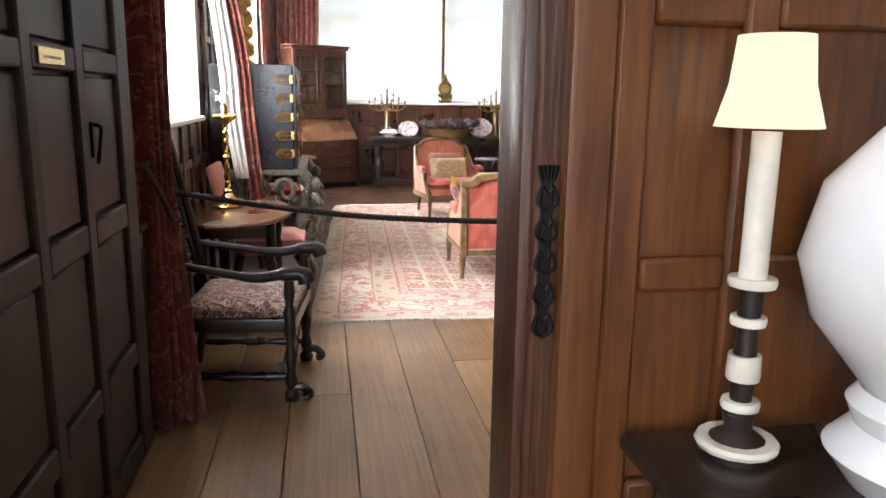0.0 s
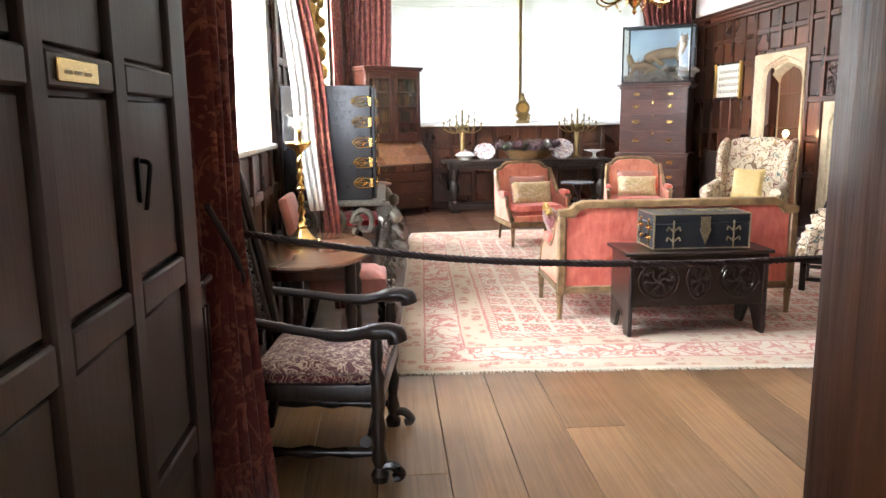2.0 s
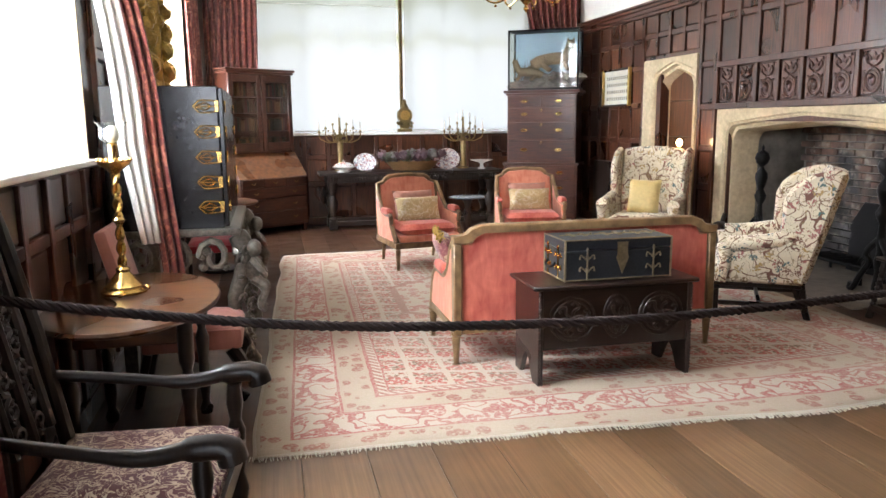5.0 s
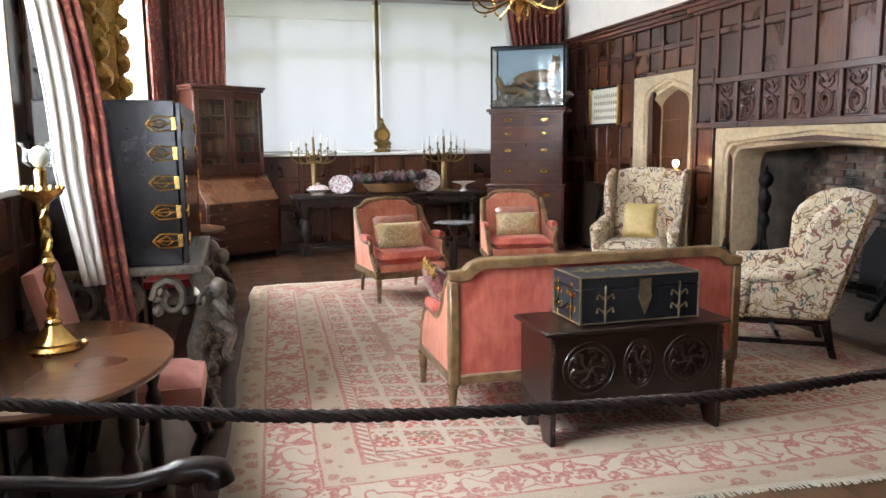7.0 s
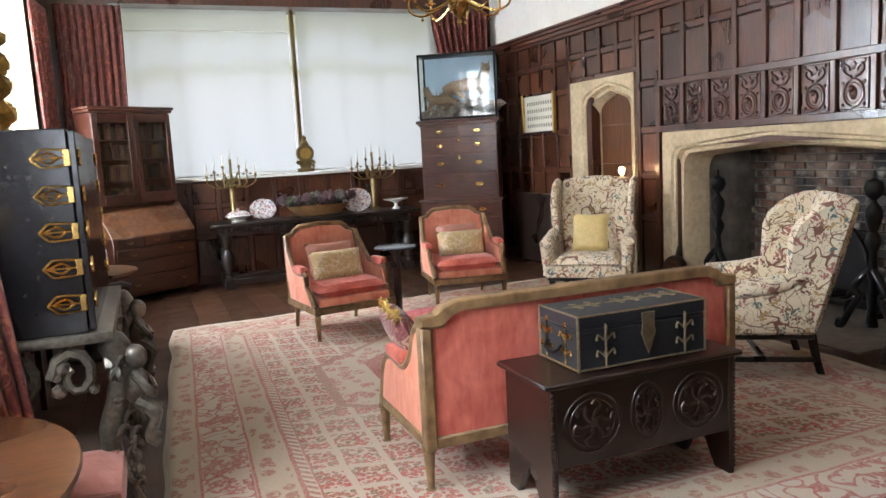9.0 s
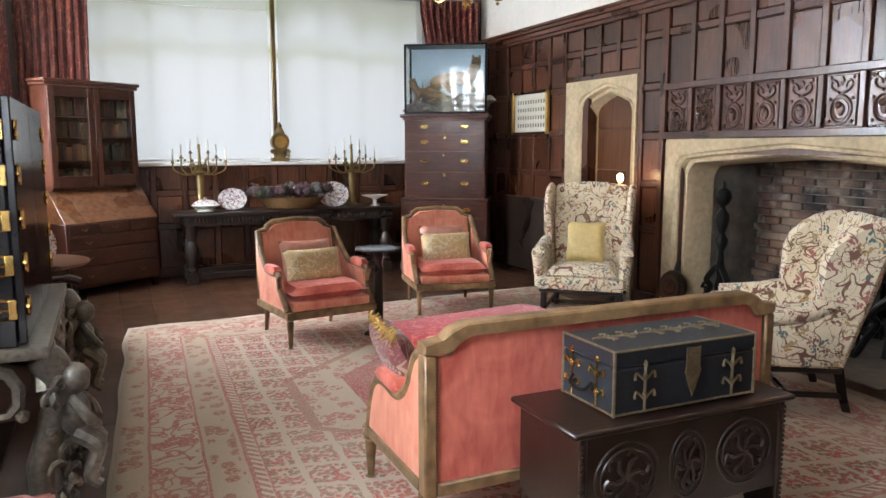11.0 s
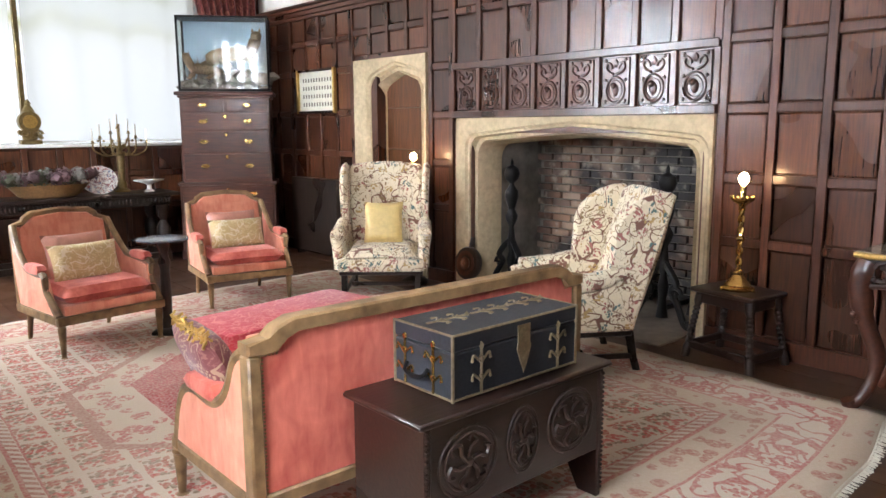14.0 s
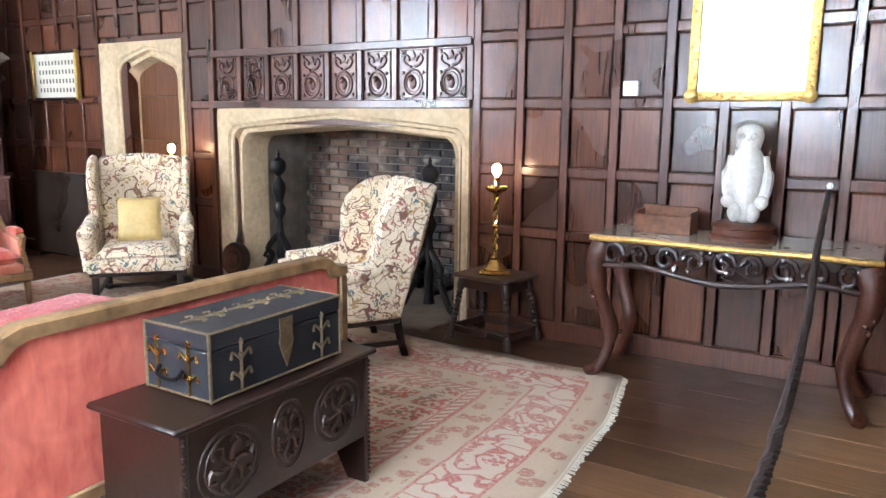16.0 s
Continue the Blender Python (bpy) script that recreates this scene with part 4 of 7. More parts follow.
curtain("white inner lining of the swept-back curtain", (-1.03, 5.92, -0.96, 6.03), (-0.86, 5.96, -0.74, 6.04), (-0.78, 6.0, -0.69, 6.04), 0.85, 3.4, 1.4, 3, 0.015).children[0].data.materials[0] = WHITE_PAINT
curtain("faded red damask curtain at the second window", (-0.98, 11.95, -0.92, 12.5), (-0.95, 11.95, -0.9, 12.5), (-0.95, 11.95, -0.9, 12.5), 0.02, 3.4, 1.0, 6, 0.03)
curtain("faded red damask curtain at the end window", (-0.85, 12.72, -0.12, 12.8), (-0.85, 12.72, -0.17, 12.78), (-0.85, 12.72, -0.2, 12.78), 0.02, 3.5, 1.2, 9, 0.045)
curtain("faded red damask curtain behind the glass case", (3.88, 12.8, 4.7, 12.74), (4.05, 12.8, 4.7, 12.74), (4.05, 12.8, 4.7, 12.74), 0.02, 3.5, 2.4, 9, 0.045)

# ---- rope barrier ----
rope = thing("rope_barrier", "thick brown twisted rope slung across the room", "rope")
line = smooth_line([(-0.92, 3.94, 1.02), (-0.5, 3.9, 0.955), (0.1, 3.83, 0.89), (0.75, 3.77, 0.865), (1.4, 3.74, 0.865), (2.5, 3.78, 0.9), (3.6, 3.85, 1.0), (4.76, 3.91, 1.17)], 40)
for k in range(3):
    bm = bmesh.new()
    pts, run = [], 0.0
    for i, p in enumerate(line):
        d = (line[min(i + 1, len(line) - 1)] - line[max(i - 1, 0)]).normalized()
        s = Vector((0, 1, 0))
        u = d.cross(s).normalized()
        if i:
            run += (p - line[i - 1]).length
        a = run * 70 + k * 2.094
        pts.append(p + 0.0085 * (math.cos(a) * s + math.sin(a) * u))
    tube(bm, pts, 0.0095, 6)
    part("strand", bm, ROPE_FIBRE, rope)
mesh_part("hook", lambda bm: (tube(bm, [(4.8, 3.91, 1.2), (4.76, 3.91, 1.2), (4.75, 3.91, 1.17)], 0.012, 8), lathe(bm, [(0.018, 0), (0.018, 0.03)], m=pose(4.8, 3.91, 1.2, 0, -90, 0))), WAX, rope, "small pale hook on the wall")

# ---- rug ----
rg = thing("rug", "large worn wool rug with red flower rows and borders", "rug")
bm = bmesh.new()
uvl = bm.loops.layers.uv.new("UVMap")
cs = [Vector(p) for p in ((-0.2, 4.83, 0), (4.27, 4.9, 0), (4.3, 10.5, 0), (0.05, 10.25, 0))]
NX, NY = 46, 56
grid = {}
for i in range(NX + 1):
    for j in range(NY + 1):
        u, v = i / NX, j / NY
        p = cs[0].lerp(cs[1], u).lerp(cs[3].lerp(cs[2], u), v)
        p.y -= 0.17 * math.sin(math.pi * u * u) * (1 - v) ** 6
        rim = min(i, j, NX - i, NY - j) == 0
        p += Vector((noise.noise(p * 1.7), noise.noise(p * 1.7 + Vector((9, 0, 0))), 0)) * (0.035 if rim else 0.0)
        p.z = 0.01 + 0.006 * noise.noise(p * 2.2)
        grid[i, j] = (bm.verts.new(p), (u * 4.5, v * 5.5))
for i in range(NX):
    for j in range(NY):
        ks = ((i, j), (i + 1, j), (i + 1, j + 1), (i, j + 1))
        f = bm.faces.new([grid[k][0] for k in ks])
        for lp, k in zip(f.loops, ks):
            lp[uvl].uv = grid[k][1]
ob = part("carpet", bm, RUG, rg, sharp=80)
so = ob.modifiers.new("thick", "SOLIDIFY")
so.thickness, so.offset = 0.009, -1
bm = bmesh.new()
rng = random.Random(4)
for k in range(420):
    x = -0.2 + 4.47 * k / 420
    y0 = 4.83 + 0.07 * k / 420 - 0.17 * math.sin(math.pi * (k / 420) ** 2)
    y = y0 - 0.005 + noise.noise(Vector((x, y0, 0)) * 1.7 + Vector((9, 0, 0))) * 0.035
    tube(bm, [(x, y + 0.02, 0.008), (x + rng.uniform(-0.012, 0.012), y - rng.uniform(0.015, 0.035), 0.003)], 0.003, 4)
tagged(part("fringe", bm, PARCHMENT, rg, "frayed cream fringe"), kind="stuff")


# ---- seating ----
def turned_leg(h, r=0.03):
    return [(r * 0.6, 0), (r * 0.9, 0.01), (r * 0.55, 0.03 * h / 0.4), (r * 0.75, h * 0.5), (r * 0.95, h * 0.86), (r * 0.7, h * 0.88), (r * 1.1, h * 0.92), (r * 1.1, h)]


def bergere(at, turn, tilt):
    c = thing("armchair", "coral velvet armchair in a worn gilt frame", "armchair", at, turn, "coral armchairs")
    for x in (-0.35, 0.35):
        mesh_part("leg", lambda bm: lathe(bm, turned_leg(0.26), (x, -0.36, 0)), GILT_WOOD, c)
        mesh_part("leg", lambda bm: tube(bm, [(x * 0.85, 0.36, 0), (x * 0.85, 0.3, 0.26)], [0.016, 0.026], 8), GILT_WOOD, c)
    mesh_part("seat_rail", lambda bm: (box(bm, -0.385, 0.385, -0.4, -0.34, 0.24, 0.3, 0.01), box(bm, -0.385, -0.33, -0.34, 0.33, 0.24, 0.3, 0.01), box(bm, 0.33, 0.385, -0.34, 0.33, 0.24, 0.3, 0.01), box(bm, -0.385, 0.385, 0.29, 0.33, 0.24, 0.3, 0.01)), GILT_WOOD, c)
    mesh_part("seat_front", lambda bm: box(bm, -0.33, 0.33, -0.38, 0.3, 0.3, 0.37, 0.015), CORAL_PALE, c)
    cush = mesh_part("seat_cushion", lambda bm: puff(bm, 0.66, 0.66, 0.13, pose(0, -0.05, 0.425), 12, 0.22), CORAL, c, "plump coral velvet seat cushion")
    # back: a rectangle with shoulders stepped to a raised crest
    out = [(-0.36, 0.3), (0.36, 0.3), (0.34, 0.86), (0.27, 0.87), (0.255, 0.9), (0.21, 0.93), (0, 0.945), (-0.21, 0.93), (-0.255, 0.9), (-0.27, 0.87), (-0.34, 0.86)]
    m = Matrix(((1, 0, 0, 0), (0, 0.16, 1, 0.24), (0, 1, -0.16, 0), (0, 0, 0, 1)))
    mesh_part("backrest", lambda bm: prism(bm, [(x * 0.93, z * 0.985) for x, z in out], 0.05, m @ Matrix.Translation((0, 0, -0.03)), 0.012), CORAL_PALE, c, "faded coral velvet back")
    fr = [m @ Vector((x, z, 0.0)) for x, z in out[1:] + out[:1]]
    mesh_part("back_frame", lambda bm: (tube(bm, fr, 0.024, 8, 1.3),), GILT_WOOD, c)
    for s in (-1, 1):
        arm = smooth_line([(s * 0.345, 0.36, 0.86), (s * 0.36, 0.28, 0.75), (s * 0.37, 0.12, 0.6), (s * 0.38, -0.05, 0.57), (s * 0.385, -0.2, 0.575), (s * 0.385, -0.245, 0.55)], 5)
        mesh_part("arm", lambda bm: (tube(bm, arm, 0.024, 8), tube(bm, [(s * 0.385, -0.235, 0.555), (s * 0.375, -0.22, 0.46), (s * 0.36, -0.36, 0.3)], [0.024, 0.022, 0.03], 8)), GILT_WOOD, c)
        mesh_part("arm_pad", lambda bm: puff(bm, 0.075, 0.26, 0.07, pose(s * 0.38, -0.08, 0.605), 8), CORAL, c)
        side = [(-0.34, 0.3), (0.33, 0.3), (0.33, 0.82), (0.27, 0.72), (0.12, 0.58), (-0.22, 0.55), (-0.24, 0.46)]
        mesh_part("side_panel", lambda bm: prism(bm, side, 0.03, Matrix(((0, 0, 1, s * 0.36 - 0.015), (1, 0, 0, 0), (0, 1, 0, 0), (0, 0, 0, 1))), 0.006), CORAL_PALE, c)
    return c


bergere((1.5, 9.4, 0), 8, 0)
bergere((2.97, 9.96, 0), -10, 0)


def pillow(at, turn, lean, w, h, mat, label, group=""):
    p = thing("cushion", label, "cushion", at, turn, group)
    mesh_part("cover", lambda bm: puff(bm, w, h, 0.14, pose(0, 0, h / 2 - 0.01, 90 - lean, 0, 0), 12, 0.5), mat, p)
    return p


for (x, y), turn in (((1.5, 9.4), 8), ((2.97, 9.96), -10)):
    r = math.radians(turn)
    for back, w, h, z, mat, label in ((0.14, 0.46, 0.34, 0.47, ROSE_SATIN, "dusky rose satin cushion in the armchair"), (0.0, 0.5, 0.29, 0.46, GOLD_BROCADE, "gold brocade bolster cushion in the armchair")):
        pillow((x - math.sin(r) * back, y + math.cos(r) * back, z), turn, 20, w, h, mat, label)


def wing_chair(at, turn):
    c = thing("wing_armchair", "high wing armchair covered in cream crewelwork", "armchair", at, turn, "crewelwork wing chairs")
    for x in (-0.31, 0.31):
        mesh_part("leg", lambda bm: box(bm, x - 0.025, x + 0.025, -0.335, -0.285, 0, 0.28, 0.004), CARVED, c)
        mesh_part("leg", lambda bm: tube(bm, [(x * 0.94, 0.36, 0), (x * 0.94, 0.33, 0.1), (x * 0.94, 0.29, 0.3)], [0.026, 0.028, 0.034], 6), CARVED, c)
        mesh_part("stretcher", lambda bm: box(bm, x * 0.97 - 0.012, x * 0.97 + 0.012, -0.285, 0.33, 0.09, 0.125, 0.004), CARVED, c)
    mesh_part("stretcher", lambda bm: box(bm, -0.288, 0.288, 0.0, 0.025, 0.09, 0.125, 0.004), CARVED, c)
    mesh_part("seat_rail", lambda bm: box(bm, -0.35, 0.35, -0.345, 0.3, 0.25, 0.285, 0.008), CARVED, c)
    mesh_part("seat", lambda bm: (box(bm, -0.365, 0.365, -0.37, 0.3, 0.28, 0.39, 0.03), puff(bm, 0.62, 0.66, 0.15, pose(0, -0.05, 0.41), 10, 0.25)), CREWEL, c)
    lean = 0.28
    m = Matrix(((1, 0, 0, 0), (0, lean, 1, 0.15), (0, 1, -lean, 0), (0, 0, 0, 1)))
    back = [(-0.3, 0.3), (0.3, 0.3), (0.325, 0.8), (0.335, 1.12), (0.31, 1.15), (0.15, 1.165), (0, 1.17), (-0.15, 1.165), (-0.31, 1.15), (-0.335, 1.12), (-0.325, 0.8)]
    mesh_part("backrest", lambda bm: prism(bm, back, 0.1, m, 0.028), CREWEL, c)
    for s in (-1, 1):
        wing = [(0.13, 0.56), (0.38, 0.56), (0.535, 1.13), (0.5, 1.155), (0.42, 1.15), (0.33, 1.125), (0.25, 1.08), (0.175, 1.01), (0.135, 0.92), (0.13, 0.82), (0.15, 0.7)]
        side = Matrix(((0, 0.05 * s, 1, s * 0.35 - 0.03 - 0.03 * s), (1, 0, 0, 0), (0, 1, 0, 0), (0, 0, 0, 1)))
        mesh_part("wing", lambda bm: prism(bm, wing, 0.065, side, 0.024), CREWEL, c)
        flank = [(-0.22, 0.285), (0.3, 0.285), (0.385, 0.6), (0.12, 0.62), (-0.22, 0.6)]
        roll = smooth_line([(s * 0.37, -0.25, 0.585), (s * 0.37, -0.05, 0.6), (s * 0.365, 0.12, 0.63), (s * 0.36, 0.24, 0.68)], 4)
        scroll = smooth_line([(s * 0.37, -0.255, 0.585), (s * 0.37, -0.25, 0.5), (s * 0.36, -0.26, 0.4), (s * 0.352, -0.28, 0.29)])
        mesh_part("arm", lambda bm: (prism(bm, flank, 0.07, side, 0.02), tube(bm, roll, [0.06] * 9 + [0.05, 0.045, 0.04, 0.03], 12),
                                     tube(bm, scroll, [0.062, 0.062, 0.06, 0.058, 0.056, 0.054] + [0.05] * 7 + [0.046] * 6, 10)), CREWEL, c)
    return c


wing_chair((4.0, 9.1, 0), -41).scale = (1.05, 1.05, 1.05)
wing_chair((3.748, 6.696, 0), -123)
pillow((4.03, 9.13, 0.49), -41, 20, 0.36, 0.4, GOLD_SATIN, "plain pale gold satin cushion in the wing chair")

sofa = thing("sofa", "coral velvet sofa in a worn gilt frame, seen from behind", "sofa", (1.925, 5.9, 0))
W = 0.905
for x in (-W + 0.025, W - 0.025):
    mesh_part("leg", lambda bm: lathe(bm, turned_leg(0.22, 0.03), (x, 0.02, 0)), GILT_WOOD, sofa)
    mesh_part("leg", lambda bm: lathe(bm, turned_leg(0.22, 0.03), (x, 0.7, 0)), GILT_WOOD, sofa)
mesh_part("seat_rail", lambda bm: (box(bm, -W + 0.054, W - 0.054, -0.018, 0.04, 0.21, 0.265, 0.008), box(bm, -W + 0.006, W - 0.006, 0.68, 0.74, 0.212, 0.27, 0.008), box(bm, -W + 0.005, -W + 0.05, 0.05, 0.679, 0.21, 0.265, 0.008), box(bm, W - 0.05, W - 0.005, 0.05, 0.679, 0.21, 0.265, 0.008)), GILT_WOOD, sofa)
top = [(-W + 0.06, 0.785), (-W + 0.12, 0.79), (-W + 0.15, 0.84), (-W + 0.2, 0.86), (W - 0.2, 0.86), (W - 0.15, 0.84), (W - 0.12, 0.79), (W - 0.06, 0.785)]
mesh_part("back_panel", lambda bm: prism(bm, [(-W + 0.05, 0.26), (W - 0.05, 0.26)] + top[::-1], 0.05, Matrix(((1, 0, 0, 0), (0, 0, 1, -0.005), (0, 1, 0, 0), (0, 0, 0, 1))), 0.006), CORAL, sofa, "taut coral velvet outer back")
mesh_part("post", lambda bm: box(bm, -W + 0.002, -W + 0.055, -0.024, 0.048, 0.2, 0.785, 0.008), GILT_WOOD, sofa)
mesh_part("post", lambda bm: box(bm, W - 0.055, W - 0.002, -0.024, 0.048, 0.2, 0.785, 0.008), GILT_WOOD, sofa)
band = [(-W + 0.0, 0.79), (-W, 0.835), (-W + 0.09, 0.835), (-W + 0.115, 0.875), (-W + 0.18, 0.9), (W - 0.18, 0.9), (W - 0.115, 0.875), (W - 0.09, 0.835), (W, 0.835), (W, 0.79)] + [(x, z - 0.004) for x, z in top[::-1]]
mesh_part("crest_rail", lambda bm: prism(bm, band, 0.08, Matrix(((1, 0, 0, 0), (0, 0, 1, -0.028), (0, 1, 0, 0), (0, 0, 0, 1))), 0.008), GILT_WOOD, sofa)
bm = bmesh.new()
edge = [(-W + 0.062, 0.27), (-W + 0.062, 0.78)] + [(x, z - 0.012) for x, z in top[1:-1]] + [(W - 0.062, 0.78), (W - 0.062, 0.27)]
for (ax, az), (bx, bz) in zip(edge, edge[1:]):
    steps = max(1, int(math.hypot(bx - ax, bz - az) / 0.014))
    for k in range(steps):
        t = k / steps
        ball(bm, (ax + (bx - ax) * t, -0.008, az + (bz - az) * t), 0.005, 1, (1, 0.6, 1))
tagged(part("nail_trim", bm, DULL_BRASS, sofa, "row of small brass nails"), kind="stuff")
mesh_part("seat", lambda bm: (box(bm, -W + 0.05, W - 0.05, 0.05, 0.72, 0.25, 0.36, 0.02), puff(bm, W * 2 - 0.12, 0.62, 0.14, pose(0, 0.38, 0.4), 14, 0.2)), CORAL, sofa)
mesh_part("inner_back", lambda bm: box(bm, -W + 0.06, W - 0.06, 0.05, 0.12, 0.36, 0.83, 0.02), CORAL_PALE, sofa)
for s in (-1, 1):
    arm = smooth_line([(s * (W - 0.03), 0.03, 0.8), (s * (W - 0.03), 0.12, 0.74), (s * (W - 0.03), 0.2, 0.6), (s * (W - 0.03), 0.32, 0.53), (s * (W - 0.03), 0.5, 0.54), (s * (W - 0.03), 0.6, 0.5), (s * (W - 0.03), 0.66, 0.4), (s * (W - 0.03), 0.7, 0.27)], 4)
    mesh_part("arm", lambda bm: tube(bm, arm, 0.027, 8), GILT_WOOD, sofa)
    prof = [(0.03, 0.26), (0.69, 0.26)] + [(p.y, p.z) for p in arm[::-1]]
    mesh_part("arm_panel", lambda bm: prism(bm, prof, 0.035, Matrix(((0, 0, 1, s * (W - 0.03) - 0.0175), (1, 0, 0, 0), (0, 1, 0, 0), (0, 0, 0, 1))), 0.006), CORAL_PALE, sofa, "faded pale coral velvet side")
    mesh_part("arm_pad", lambda bm: puff(bm, 0.09, 0.3, 0.08, pose(s * (W - 0.04), 0.42, 0.565), 8), CORAL, sofa)
pl = pillow((1.13, 6.42, 0.45), 84, 26, 0.46, 0.36, PLUM_BROCADE, "plum brocade cushion with a gold tasselled fringe on the sofa")
bm = bmesh.new()
rng = random.Random(8)
for k in range(90):
    x = -0.22 + 0.44 * k / 89
    p = Vector((x, 0.085, 0.325 + 0.012 * math.sin(k)))
    tube(bm, [p, p + Vector((rng.uniform(-0.02, 0.02), rng.uniform(-0.03, 0.02), rng.uniform(-0.03, 0.025)))], 0.006, 5)
tagged(part("fringe", bm, GILT, pl, "curly gold fringe"), kind="stuff")

ott = thing("ottoman", "long low ottoman in red damask", "ottoman", (2.2, 7.72, 0), 8)
mesh_part("top", lambda bm: (box(bm, -0.6, 0.6, -0.27, 0.27, 0.3, 0.43, 0.045),), DAMASK_RED, ott)
for x in (-0.54, 0.54):
    for y in (-0.21, 0.21):
        mesh_part("leg", lambda bm: lathe(bm, turned_leg(0.3, 0.03), (x, y, 0)), CARVED, ott)

trip = thing("tripod_table", "small pedestal table with a dark octagonal top", "table", (1.99, 9.17, 0))
mesh_part("tabletop", lambda bm: lathe(bm, [(0.19, 0.725), (0.2, 0.732), (0.2, 0.742), (0.185, 0.745)], seg=8), DRAB_STONE, trip)
mesh_part("column", lambda bm: lathe(bm, [(0.05, 0.05), (0.045, 0.1), (0.035, 0.14), (0.04, 0.3), (0.036, 0.5), (0.045, 0.56), (0.03, 0.62), (0.05, 0.7), (0.08, 0.725)]), CARVED, trip)
mesh_part("base", lambda bm: lathe(bm, [(0.13, 0.0), (0.13, 0.03), (0.1, 0.05), (0.05, 0.06)], seg=4), CARVED, trip)

# ---- oak chest and bound trunk behind the sofa ----
chest = thing("oak_chest", "dark carved oak plank chest on board feet", "chest", (1.885, 5.4, 0), 0)
mesh_part("lid", lambda bm: box(bm, -0.52, 0.52, -0.02, 0.43, 0.575, 0.6, 0.008), CHEST_WOOD, chest)
mesh_part("front", lambda bm: box(bm, -0.455, 0.455, 0.005, 0.03, 0.22, 0.572, 0.004), CHEST_WOOD, chest)
mesh_part("back", lambda bm: box(bm, -0.455, 0.455, 0.38, 0.405, 0.22, 0.572, 0.004), CHEST_WOOD, chest)
for s in (-1, 1):
    side = [(0, 0), (0.1, 0), (0.16, 0.13), (0.21, 0.17), (0.26, 0.13), (0.32, 0), (0.41, 0), (0.41, 0.572), (0, 0.572)]
    mesh_part("end_board", lambda bm: prism(bm, side, 0.03, Matrix(((0, 0, 1, s * 0.47 - 0.015), (1, 0, 0, 0), (0, 1, 0, 0), (0, 0, 0, 1))), 0.005), CHEST_WOOD, chest)
    mesh_part("edge_carving", lambda bm: [ball(bm, (s * 0.478, -0.002, 0.05 + 0.02 * k), 0.009, 1) for k in range(26)], CHEST_WOOD, chest)
for cx, w in ((-0.28, 0.28), (0.0, 0.17), (0.28, 0.28)):
    bm = bmesh.new()
    for r in (1.0, 0.8):
        tube(bm, [(cx + w / 2 * r * math.cos(a), 0.003, 0.4 + 0.13 * r * math.sin(a)) for a in (k / 20 * 2 * math.pi for k in range(21))], 0.006, 6)
    for k in range(6):
        a = k / 6 * 2 * math.pi
        pts = [(cx + w / 2 * 0.75 * r * math.cos(a + q), 0.0, 0.4 + 0.1 * r * math.sin(a + q)) for r, q in ((0.15, 0.6), (0.5, 0.3), (0.8, 0.0), (1.0, 0.35), (0.8, 0.55))]
        tube(bm, smooth_line(pts, 3), 0.009, 6)
    ball(bm, (cx, 0.0, 0.4), 0.02, 1)
    part("carved_panel", bm, CHEST_WOOD, chest, "carved interlaced roundel")

trunk = thing("strongbox", "dark blue leather trunk bound in studded brass", "trunk", (1.912, 5.455, 0.603), 0)
TW, TD, TH = 0.335, 0.325, 0.245
mesh_part("body", lambda bm: box(bm, -TW, TW, 0, TD, 0.0, 0.178, 0.006), LEAD, trunk)
mesh_part("lid", lambda bm: box(bm, -TW - 0.002, TW + 0.002, -0.002, TD + 0.002, 0.181, TH, 0.008), LEAD, trunk)
for x in (-TW, TW):
    for y in (0, TD):
        mesh_part("corner_strip", lambda bm: tube(bm, [(x, y, 0.002), (x, y, TH)], 0.007, 6), TRIM_BRASS, trunk)
for z in (0.008, TH - 0.002):
    mesh_part("edge_strip", lambda bm: (tube(bm, [(-TW, -0.001, z), (TW, -0.001, z)], 0.005, 6), tube(bm, [(-TW - 0.001, 0, z), (-TW - 0.001, TD, z)], 0.005, 6), tube(bm, [(TW + 0.001, 0, z), (TW + 0.001, TD, z)], 0.005, 6)), TRIM_BRASS, trunk)


def fleur(bm, m, h):
    """A strap ending in a fleur-de-lys, standing along y of m."""
    tube(bm, [m @ Vector((0, 0, 0)), m @ Vector((0, h, 0))], 0.006, 5)
    for z in (0.35, 0.75):
        for s in (-1, 1):
            tube(bm, smooth_line([m @ Vector(p) for p in ((0, z * h - 0.02, 0), (s * 0.022, z * h, 0), (s * 0.04, z * h + 0.012, 0), (s * 0.046, z * h - 0.008, 0))], 3), 0.005, 5)
            ball(bm, m @ Vector((s * 0.045, z * h - 0.008, 0)), 0.007, 1)
        ball(bm, m @ Vector((0, z * h, 0)), 0.011, 1)
    ball(bm, m @ Vector((0, h, 0)), 0.012, 1, (0.7, 1, 1.3))


